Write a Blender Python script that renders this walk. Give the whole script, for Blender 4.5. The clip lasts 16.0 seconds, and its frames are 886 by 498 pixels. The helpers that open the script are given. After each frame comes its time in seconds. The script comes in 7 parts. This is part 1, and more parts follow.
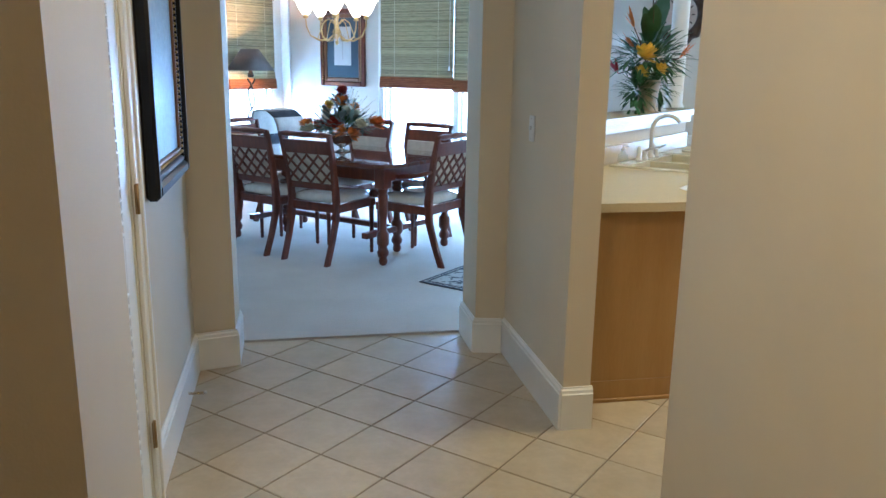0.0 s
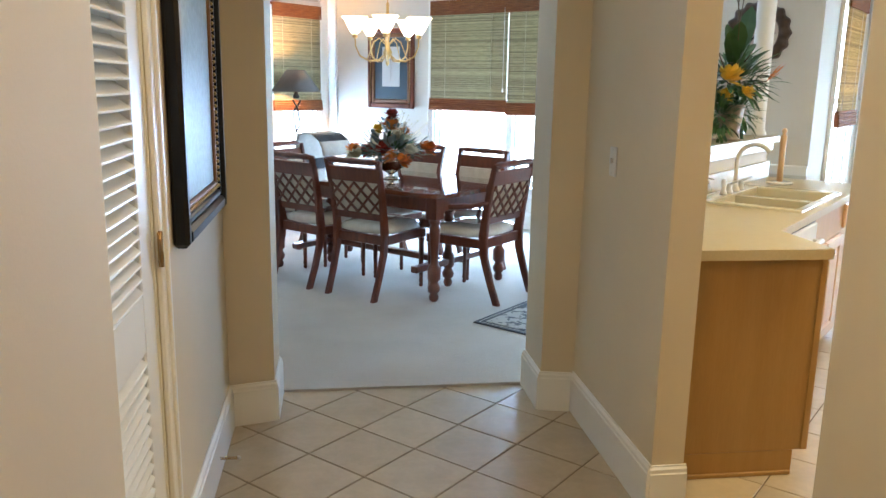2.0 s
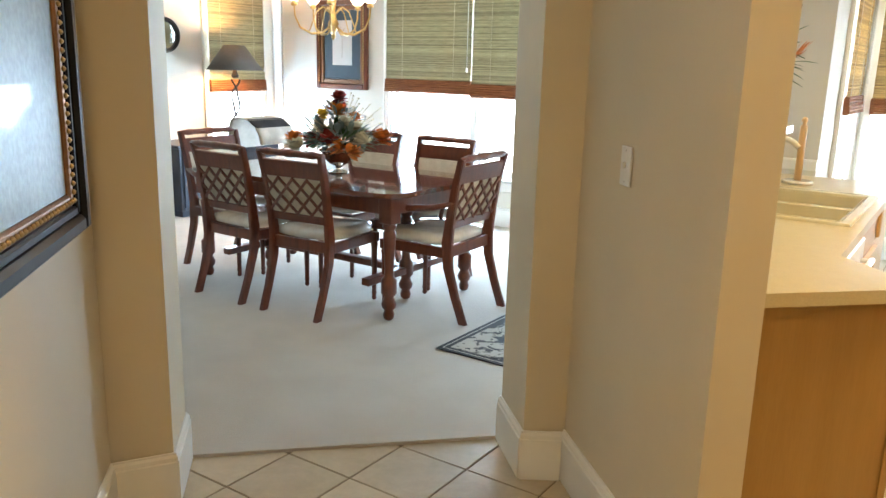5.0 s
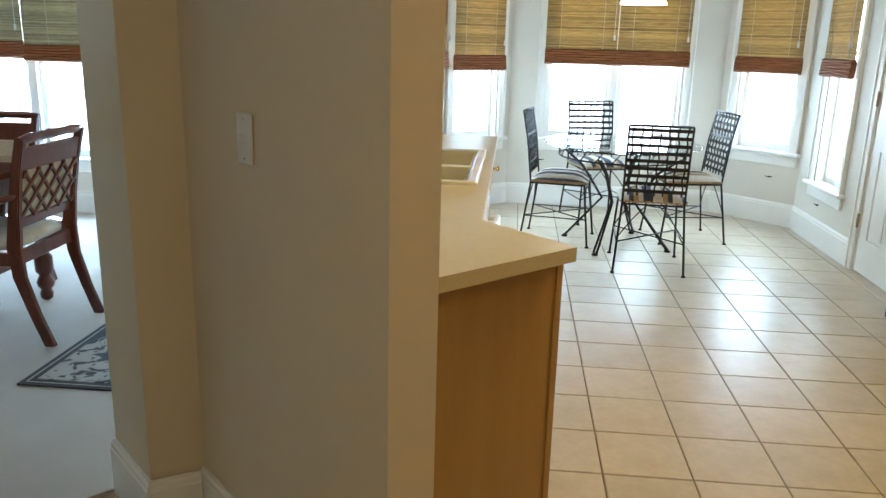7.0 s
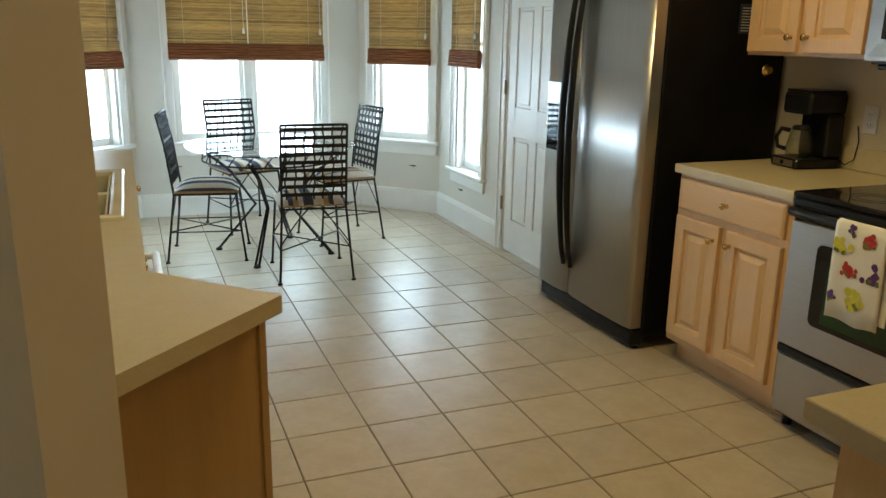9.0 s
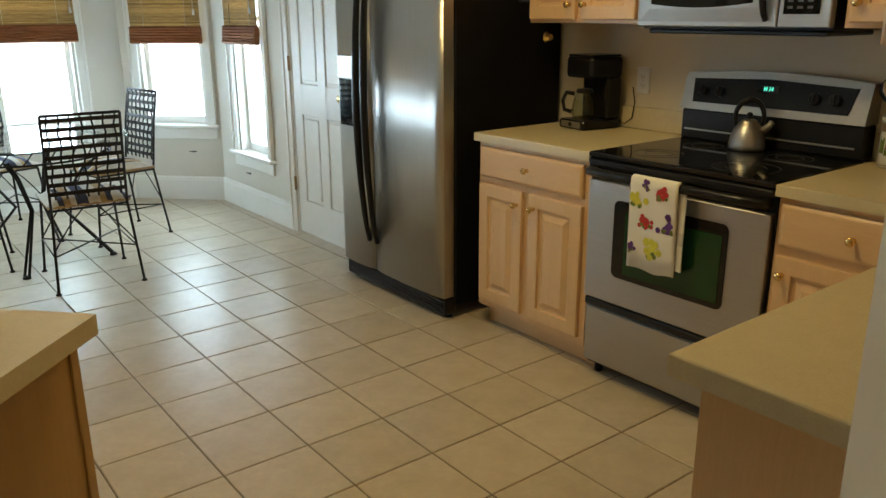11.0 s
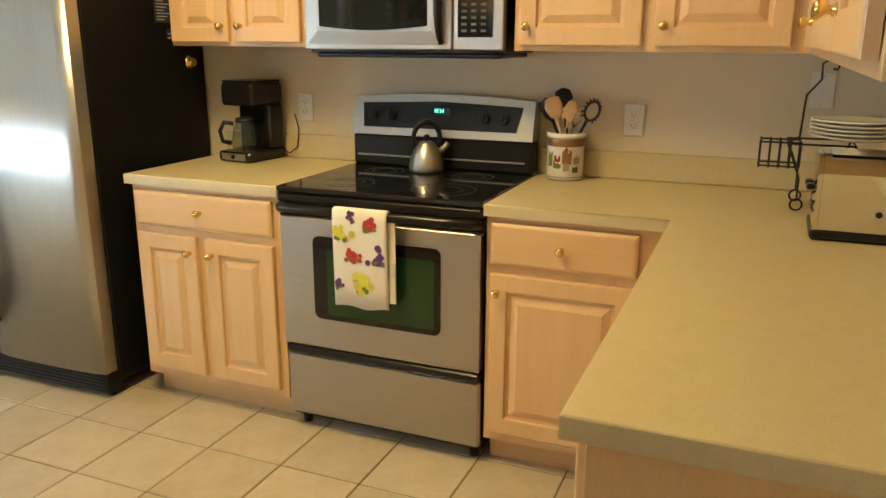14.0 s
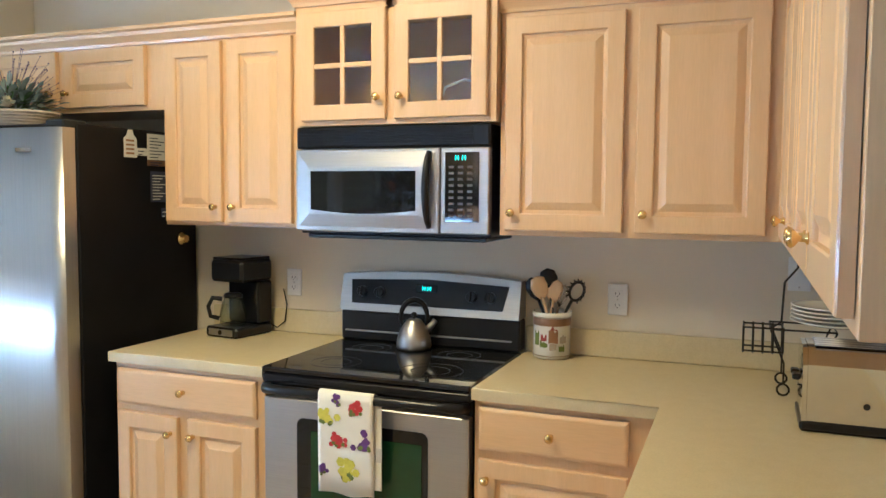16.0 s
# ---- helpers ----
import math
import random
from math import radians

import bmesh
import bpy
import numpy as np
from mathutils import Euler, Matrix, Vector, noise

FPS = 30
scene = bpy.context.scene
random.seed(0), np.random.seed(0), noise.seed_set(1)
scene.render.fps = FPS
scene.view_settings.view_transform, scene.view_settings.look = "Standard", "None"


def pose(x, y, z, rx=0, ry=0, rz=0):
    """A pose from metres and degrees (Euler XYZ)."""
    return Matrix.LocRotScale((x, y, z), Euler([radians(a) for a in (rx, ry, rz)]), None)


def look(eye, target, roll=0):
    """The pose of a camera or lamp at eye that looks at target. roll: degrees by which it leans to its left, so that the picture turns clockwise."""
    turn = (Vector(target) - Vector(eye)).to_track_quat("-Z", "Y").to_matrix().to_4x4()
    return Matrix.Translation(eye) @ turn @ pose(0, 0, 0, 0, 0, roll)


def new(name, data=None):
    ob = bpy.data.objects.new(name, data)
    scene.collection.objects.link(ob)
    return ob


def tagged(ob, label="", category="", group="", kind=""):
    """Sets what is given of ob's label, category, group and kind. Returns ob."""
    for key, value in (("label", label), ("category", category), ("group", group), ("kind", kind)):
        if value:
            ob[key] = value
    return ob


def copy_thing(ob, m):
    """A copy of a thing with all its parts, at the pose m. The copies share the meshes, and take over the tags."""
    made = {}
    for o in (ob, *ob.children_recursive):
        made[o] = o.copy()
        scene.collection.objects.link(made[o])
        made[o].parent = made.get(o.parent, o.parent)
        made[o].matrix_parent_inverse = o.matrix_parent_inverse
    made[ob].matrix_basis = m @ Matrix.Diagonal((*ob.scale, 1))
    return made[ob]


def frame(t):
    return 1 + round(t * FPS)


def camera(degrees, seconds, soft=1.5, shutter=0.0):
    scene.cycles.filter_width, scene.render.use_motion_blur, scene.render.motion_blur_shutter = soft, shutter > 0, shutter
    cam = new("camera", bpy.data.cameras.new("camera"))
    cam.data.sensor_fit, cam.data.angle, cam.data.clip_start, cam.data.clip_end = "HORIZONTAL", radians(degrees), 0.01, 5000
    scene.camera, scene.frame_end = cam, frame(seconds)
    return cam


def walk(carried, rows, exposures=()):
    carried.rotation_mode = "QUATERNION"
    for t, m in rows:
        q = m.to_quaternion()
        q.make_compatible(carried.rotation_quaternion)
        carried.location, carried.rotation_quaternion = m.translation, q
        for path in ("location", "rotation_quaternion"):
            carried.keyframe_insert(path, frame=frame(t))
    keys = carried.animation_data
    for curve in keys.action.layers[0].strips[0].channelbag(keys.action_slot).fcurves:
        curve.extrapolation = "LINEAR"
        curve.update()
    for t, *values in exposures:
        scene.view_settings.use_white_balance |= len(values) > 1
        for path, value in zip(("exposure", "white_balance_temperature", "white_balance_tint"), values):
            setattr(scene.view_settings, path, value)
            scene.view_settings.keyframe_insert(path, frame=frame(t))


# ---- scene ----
cam = camera(58.8, 16.0)
PATH = [
    (0, (-1.098, -3.225, 1.465), (-2.188, -1.613, 1.007), 0.9),
    (0.5, (-1.228, -3.186, 1.488), (-2.238, -1.51, 1.074), 0.3),
    (1, (-1.325, -3.16, 1.48), (-2.315, -1.473, 1.06), -0.1),
    (1.5, (-1.377, -3.079, 1.469), (-2.421, -1.43, 1.032), 0.1),
    (2, (-1.429, -2.925, 1.479), (-2.61, -1.364, 1.066), 1.0),
    (2.5, (-1.453, -2.805, 1.484), (-2.719, -1.324, 1.034), 0.6),
    (3, (-1.526, -2.717, 1.475), (-2.788, -1.242, 0.991), -0.5),
    (3.2, (-1.576, -2.673, 1.466), (-2.808, -1.168, 1.0), 0.2),
    (5.5, (-1.954, -2.131, 1.462), (-2.958, -0.464, 1.002), 1.2),
    (6, (-1.962, -2.015, 1.455), (-2.758, -0.241, 0.988), 1.2),
    (6.5, (-2.079, -1.86, 1.427), (-2.489, 0.036, 0.937), 1.0),
    (7, (-2.15, -1.807, 1.423), (-2.321, 0.116, 0.904), 1.5),
    (7.5, (-2.115, -1.738, 1.431), (-2.123, 0.198, 0.931), 0.8),
    (8, (-2.167, -1.54, 1.412), (-1.911, 0.369, 0.872), 1.8),
    (8.5, (-2.149, -1.427, 1.416), (-1.716, 0.453, 0.887), 2.3),
    (9, (-2.239, -1.384, 1.428), (-1.528, 0.412, 0.91), 1.0),
    (9.5, (-2.295, -1.352, 1.426), (-1.403, 0.341, 0.846), 0.8),
    (9.7, (-2.311, -1.356, 1.429), (-1.373, 0.309, 0.837), 0.4),
    (11.8, (-2.239, -1.138, 1.403), (-0.992, 0.316, 0.829), 0.8),
    (12, (-2.196, -1.112, 1.385), (-0.934, 0.326, 0.801), 1.2),
    (12.5, (-2.191, -1.016, 1.36), (-0.739, 0.242, 0.803), 1.2),
    (13, (-2.252, -0.884, 1.393), (-0.624, 0.117, 0.803), -0.4),
    (13.5, (-2.279, -0.817, 1.387), (-0.545, -0.009, 0.804), 0.6),
    (14, (-2.292, -0.797, 1.408), (-0.505, -0.063, 0.893), 0.2),
    (14.5, (-2.281, -0.802, 1.42), (-0.452, -0.084, 1.045), 0.7),
    (15, (-2.285, -0.795, 1.462), (-0.432, -0.103, 1.167), 0.5),
    (15.5, (-2.258, -0.786, 1.489), (-0.396, -0.083, 1.291), 0.2),
    (16, (-2.289, -0.789, 1.508), (-0.43, -0.063, 1.371), 0.4),
]
EXPOSURES = [
    (0, 0.95, 4700, 10), (1, 1.0, 5400, 12), (3, 1.2, 5800, 12), (5.5, 1.3, 6700, 12), (6.2, 1.05, 6500, 12), (7, 0.5, 6000, 8), (9.5, -0.15, 6400, 6), (12, 0.15, 6600, 6), (13.3, 0.82, 7600, 6), (14.5, 1.1, 5900, 10), (15.5, 1.15, 5400, 12), (16, 1.1, 4900, 12)
]
walk(cam, [(t, look(eye, target, roll)) for t, eye, target, roll in PATH], EXPOSURES)

# ---- windows: start of the interior wall line, its direction, span along it, sill and head ----
S2 = math.sqrt(0.5)
CEIL = 2.75
WINDOWS = {
    "nook_main": ((-2.226, 5.206), (1, 0), 0.31, 1.47, 0.60, 2.2, 2),
    "nook_right": ((-0.424, 5.206), (S2, -S2), 0.15, 0.66, 0.60, 2.2, 1),
    "nook_side": ((0.111, 4.671), (0, -1), 0.36, 0.85, 0.45, 2.2, 1),
    "nook_left": ((-2.76, 4.671), (S2, S2), 0.10, 0.61, 0.60, 2.2, 1),
    "nook_west": ((-2.76, 3.29), (0, 1), 0.40, 1.05, 0.45, 2.2, 1),
    "dining_main": ((-8.47, 4.0), (1, 0), 1.65, 3.58, 0.45, 2.3, 2),
    "dining_east": ((-8.47, 4.0), (1, 0), 3.86, 4.50, 0.45, 2.3, 1),
    "dining_west": ((-8.47, -2.2), (0, 1), 5.33, 6.02, 0.45, 2.3, 1),
}
LAMP_RADIANCE = {"nook": 14.0, "dining": 23.0}
DAYLIGHT = {"nook": (0.62, 0.82, 1.0), "dining": (0.47, 0.72, 1.0)}


def wall_frame(p, d):
    """u along the wall, v outward, z up."""
    return Matrix(((d[0], -d[1], 0, p[0]), (d[1], d[0], 0, p[1]), (0, 0, 1, 0), (0, 0, 0, 1)))


# ---- world, sun, lamps ----
world = bpy.data.worlds.new("world")
scene.world = world
world.use_nodes = True
wn, wl = world.node_tree.nodes, world.node_tree.links
sky = wn.new("ShaderNodeTexSky")
sky.sky_type, sky.sun_disc, sky.sun_elevation, sky.sun_rotation = "NISHITA", False, radians(50), radians(160)
wl.new(sky.outputs[0], wn["Background"].inputs[0])
wn["Background"].inputs[1].default_value = 0.12
sun = new("sun", bpy.data.lights.new("sun", "SUN"))
sun.data.energy, sun.data.angle, sun.data.color = 3.0, radians(0.5), (1, 0.95, 0.88)
sun.matrix_world = look((1.5, -4, 5), (0, 0, 0))


def area_lamp(name, m, w, h, power, color):
    ob = new(name, bpy.data.lights.new(name, "AREA"))
    ob.data.shape, ob.data.size, ob.data.size_y = "RECTANGLE", w, h
    ob.data.energy, ob.data.color = power, color
    ob.matrix_world = m
    return ob


for key, (p, d, u0, u1, z0, z1, n) in WINDOWS.items():
    # the lamp shines along -z of its own frame, which is turned to the room
    m = wall_frame(p, d) @ Matrix.Translation(((u0 + u1) / 2, 0.2, (z0 + z1) / 2)) @ pose(0, 0, 0, -90, 0, 0)
    more = 0.5 if key.startswith("nook") else 0.2
    area = (u1 - u0 + more) * (z1 - z0)
    rad = LAMP_RADIANCE[key.split("_")[0]]
    area_lamp("daylight", m, u1 - u0 + more, z1 - z0, rad * math.pi * area, DAYLIGHT[key.split("_")[0]])

hall_lamp = area_lamp("hall_ceiling_light", pose(-1.95, -2.45, CEIL - 0.06), 0.3, 0.3, 11, (1.0, 0.70, 0.34))
kitchen_lamp = area_lamp("kitchen_ceiling_light", pose(-1.0, 0.7, CEIL - 0.06), 0.9, 0.3, 27, (1.0, 0.73, 0.31))
shade_glow = new("table_lamp_light", bpy.data.lights.new("table_lamp_light", "POINT"))
shade_glow.data.energy, shade_glow.data.color, shade_glow.data.shadow_soft_size = 45, (1.0, 0.56, 0.24), 0.035
shade_glow.matrix_world = pose(-8.08, 3.13, 1.52)


# ---- materials ----
def material(name, color, rough=0.6, metal=0.0, color2=None, scale=6.0, bump=0.0, bscale=60.0, stretch=(1, 1, 1), coat=0.0, island=0.0, spec=0.5, fine=0.0):
    m = bpy.data.materials.new(name)
    m.use_nodes = True
    n, l = m.node_tree.nodes, m.node_tree.links
    b = n["Principled BSDF"]
    b.inputs["Roughness"].default_value, b.inputs["Metallic"].default_value = rough, metal
    b.inputs["Coat Weight"].default_value = coat
    b.inputs["Specular IOR Level"].default_value = spec
    tc = n.new("ShaderNodeTexCoord")
    mp = n.new("ShaderNodeMapping")
    mp.inputs["Scale"].default_value = stretch
    l.new(tc.outputs["Object"], mp.inputs[0])
    big = n.new("ShaderNodeTexNoise")
    big.inputs["Scale"].default_value, big.inputs["Detail"].default_value = scale, 5
    l.new(mp.outputs[0], big.inputs[0])
    ramp = n.new("ShaderNodeMix")
    ramp.data_type = "RGBA"
    ramp.inputs[6].default_value = (*color, 1)
    ramp.inputs[7].default_value = (*(color2 or [c * 0.88 for c in color]), 1)
    mr = n.new("ShaderNodeMapRange")
    mr.inputs[1].default_value, mr.inputs[2].default_value = 0.3, 0.7
    l.new(big.outputs[0], mr.inputs[0])
    l.new(mr.outputs[0], ramp.inputs[0])
    out = ramp.outputs[2]
    if fine:
        fn = n.new("ShaderNodeTexNoise")
        fn.inputs["Scale"].default_value, fn.inputs["Detail"].default_value = bscale, 3
        l.new(mp.outputs[0], fn.inputs[0])
        hs = n.new("ShaderNodeHueSaturation")
        mf = n.new("ShaderNodeMapRange")
        mf.inputs[1].default_value, mf.inputs[2].default_value = 0.3, 0.7
        mf.inputs[3].default_value, mf.inputs[4].default_value = 1 - fine, 1 + fine
        l.new(fn.outputs[0], mf.inputs[0])
        l.new(mf.outputs[0], hs.inputs["Value"])
        l.new(out, hs.inputs["Color"])
        out = hs.outputs[0]
    if island:
        g = n.new("ShaderNodeObjectInfo" if island < 0 else "ShaderNodeNewGeometry")
        hs = n.new("ShaderNodeHueSaturation")
        mf = n.new("ShaderNodeMapRange")
        mf.inputs[3].default_value, mf.inputs[4].default_value = 1 - abs(island), 1 + abs(island)
        l.new(g.outputs["Random" if island < 0 else "Random Per Island"], mf.inputs[0])
        l.new(mf.outputs[0], hs.inputs["Value"])
        l.new(out, hs.inputs["Color"])
        out = hs.outputs[0]
    l.new(out, b.inputs["Base Color"])
    if bump:
        bn = n.new("ShaderNodeTexNoise")
        bn.inputs["Scale"].default_value, bn.inputs["Detail"].default_value = bscale, 4
        l.new(mp.outputs[0], bn.inputs[0])
        bp = n.new("ShaderNodeBump")
        bp.inputs["Strength"].default_value, bp.inputs["Distance"].default_value = bump, 0.004
        l.new(bn.outputs[0], bp.inputs["Height"])
        l.new(bp.outputs[0], b.inputs["Normal"])
    return m


def glow(name, color, strength):
    m = material(name, color, 0.4)
    b = m.node_tree.nodes["Principled BSDF"]
    b.inputs["Emission Color"].default_value, b.inputs["Emission Strength"].default_value = (*color, 1), strength
    return m


def glassy(name, tint=(1, 1, 1), rough=0.02):
    m = bpy.data.materials.new(name)
    m.use_nodes = True
    n, l = m.node_tree.nodes, m.node_tree.links
    n.clear()
    out, mix = n.new("ShaderNodeOutputMaterial"), n.new("ShaderNodeMixShader")
    tr, gl, fr = n.new("ShaderNodeBsdfTransparent"), n.new("ShaderNodeBsdfGlossy"), n.new("ShaderNodeMath")
    tr.inputs[0].default_value = (*tint, 1)
    gl.inputs["Roughness"].default_value = rough
    lw = n.new("ShaderNodeLayerWeight")
    lw.inputs[0].default_value = 0.5
    sq = n.new("ShaderNodeMath")
    sq.operation, sq.inputs[1].default_value = "POWER", 4.0
    l.new(lw.outputs[1], sq.inputs[0])
    fr.operation, fr.inputs[1].default_value, fr.inputs[2].default_value = "MULTIPLY_ADD", 0.7, 0.04
    l.new(sq.outputs[0], fr.inputs[0])
    l.new(fr.outputs[0], mix.inputs[0]), l.new(tr.outputs[0], mix.inputs[1]), l.new(gl.outputs[0], mix.inputs[2]), l.new(mix.outputs[0], out.inputs[0])
    return m


def woven(name, color, color2, trans):
    """Woven reed that lets some daylight through."""
    m = material(name, color, 0.7, color2=color2, scale=9, stretch=(1, 1, 14), bump=0.3, bscale=80, fine=0.25, island=0.35)
    n, l = m.node_tree.nodes, m.node_tree.links
    b = n["Principled BSDF"]
    tl, mix = n.new("ShaderNodeBsdfTranslucent"), n.new("ShaderNodeMixShader")
    l.new(b.inputs["Base Color"].links[0].from_socket, tl.inputs[0])
    mix.inputs[0].default_value = trans
    l.new(b.outputs[0], mix.inputs[1]), l.new(tl.outputs[0], mix.inputs[2])
    l.new(mix.outputs[0], n["Material Output"].inputs[0])
    return m


M = dict(
    wall=material("wall_paint", (0.66, 0.58, 0.435), 0.75, color2=(0.63, 0.55, 0.405), scale=2.5, bump=0.08, bscale=220),
    wall_cool=material("wall_paint_pale", (0.66, 0.63, 0.56), 0.75, color2=(0.63, 0.60, 0.53), scale=2.5, bump=0.08, bscale=220),
    trim=material("white_trim_paint", (0.80, 0.79, 0.75), 0.38, color2=(0.76, 0.75, 0.71), scale=4, bump=0.03, bscale=90),
    ceiling=material("ceiling_paint", (0.78, 0.76, 0.70), 0.9, scale=3, bump=0.2, bscale=150),
    grout=material("grout", (0.19, 0.14, 0.09), 0.9, color2=(0.13, 0.095, 0.06), scale=12, bump=0.3),
    tile=material("ceramic_tile", (0.50, 0.425, 0.31), 0.33, color2=(0.43, 0.355, 0.245), scale=7, bump=0.12, bscale=25, island=-0.07, fine=0.06, spec=0.4),
    carpet=material("carpet", (0.60, 0.55, 0.49), 0.97, color2=(0.54, 0.49, 0.43), scale=3, bump=1.0, bscale=420, fine=0.12, spec=0.1),
    maple=material("maple_wood", (0.66, 0.435, 0.225), 0.34, color2=(0.62, 0.40, 0.195), scale=3, stretch=(7, 7, 0.6), bump=0.03, bscale=30, fine=0.035, coat=0.25),
    maple_h=material("maple_wood_level", (0.66, 0.435, 0.225), 0.34, color2=(0.62, 0.40, 0.195), scale=3, stretch=(0.6, 7, 7), bump=0.03, bscale=30, fine=0.035, coat=0.25),
    # Maple with the dim warm light at the peninsula's end put into its colour.
    maple_dim=material("maple_dim_warm", (0.38, 0.22, 0.065), 0.40, color2=(0.35, 0.195, 0.053), scale=3, stretch=(7, 7, 0.6), bump=0.03, bscale=30, fine=0.04, coat=0.1),
    laminate=material("counter_laminate", (0.55, 0.465, 0.285), 0.33, color2=(0.52, 0.435, 0.255), scale=30, bump=0.02, bscale=200, fine=0.05),
    steel=material("brushed_steel", (0.46, 0.44, 0.405), 0.38, 1.0, color2=(0.42, 0.40, 0.37), scale=3, stretch=(2, 2, 90), bump=0.05, bscale=30, fine=0.04),
    steel_v=material("brushed_steel_upright", (0.52, 0.50, 0.47), 0.32, 1.0, color2=(0.47, 0.455, 0.43), scale=3, stretch=(60, 60, 1), bump=0.05, bscale=30, fine=0.04),
    chrome=material("chrome", (0.75, 0.74, 0.72), 0.07, 1.0),
    black=material("black_enamel", (0.006, 0.006, 0.007), 0.28, color2=(0.010, 0.010, 0.011), scale=8, spec=0.3),
    black_tex=material("black_textured_side", (0.005, 0.005, 0.006), 0.45, color2=(0.008, 0.008, 0.009), scale=8, bump=0.15, bscale=300, spec=0.15),
    blackglass=material("black_glass", (0.006, 0.006, 0.007), 0.04, color2=(0.008, 0.008, 0.009)),
    brass=material("brass", (0.80, 0.56, 0.22), 0.18, 1.0),
    antique=material("aged_brass", (0.36, 0.25, 0.12), 0.35, 1.0, scale=20),
    cherry=material("cherry_wood", (0.15, 0.034, 0.012), 0.28, color2=(0.085, 0.018, 0.007), scale=6, stretch=(6, 6, 1), bump=0.05, bscale=60, coat=0.4, fine=0.12),
    seat=material("ivory_upholstery", (0.58, 0.52, 0.42), 0.8, color2=(0.50, 0.44, 0.34), scale=22, bump=0.25, bscale=160, fine=0.08),
    film=None,
    iron=material("wrought_iron", (0.02, 0.017, 0.015), 0.45, 0.6, scale=20, bump=0.2),
    reed=woven("woven_reed", (0.46, 0.33, 0.14), (0.30, 0.19, 0.075), 0.45),
    reed_green=woven("woven_reed_olive", (0.38, 0.33, 0.20), (0.24, 0.20, 0.11), 0.24),
    reed_dark=woven("woven_reed_hem", (0.30, 0.115, 0.035), (0.18, 0.06, 0.02), 0.2),
    glass=glassy("window_glass"),
    clear=glassy("clear_glass", (0.93, 0.96, 0.94)),
    ovenglass=material("green_oven_glass", (0.010, 0.05, 0.015), 0.06, color2=(0.008, 0.035, 0.012)),
    ceramic=material("white_ceramic", (0.76, 0.74, 0.67), 0.15, scale=10),
    sink=material("bisque_enamel", (0.62, 0.57, 0.42), 0.14, scale=8),
    white_plastic=material("white_plastic", (0.74, 0.73, 0.70), 0.35, scale=10),
    leaf=material("green_leaf", (0.035, 0.095, 0.025), 0.45, color2=(0.06, 0.14, 0.05), scale=12, island=0.4),
    pale_leaf=material("blue_green_leaf", (0.16, 0.22, 0.20), 0.6, color2=(0.28, 0.33, 0.31), scale=12, island=0.3),
    red=material("dark_red_petals", (0.30, 0.03, 0.02), 0.6, island=0.4),
    orange=material("orange_petals", (0.65, 0.20, 0.03), 0.6, island=0.35),
    yellow=material("yellow_petals", (0.72, 0.46, 0.03), 0.6, island=0.2),
    cream=material("cream_petals", (0.62, 0.56, 0.40), 0.7, island=0.2),
    stem=material("brown_stem", (0.10, 0.07, 0.04), 0.7),
    grass=material("lawn", (0.05, 0.09, 0.03), 0.9, color2=(0.08, 0.12, 0.04), scale=0.6, fine=0.3, bscale=20),
    brick=material("outer_wall_render", (0.45, 0.40, 0.33), 0.9, scale=2, bump=0.3),
)


# ---- mesh helpers ----
def link_mesh(name, bm, mat, smooth=False):
    me = bpy.data.meshes.new(name)
    if smooth:
        for f in bm.faces:
            f.smooth = True
    bmesh.ops.recalc_face_normals(bm, faces=bm.faces)
    bm.to_mesh(me)
    bm.free()
    for x in mat if isinstance(mat, (list, tuple)) else (mat,):
        me.materials.append(x)
    return new(name, me)


def part(name, bm, mat, parent=None, label="", smooth=False):
    ob = link_mesh(name, bm, mat, smooth)
    if parent:
        ob.parent = parent
    return tagged(ob, label)


def thing(name, m, label, category, group="", kind=""):
    ob = new(name)
    ob.empty_display_size = 0.1
    ob.matrix_world = m
    return tagged(ob, label, category, group, kind)


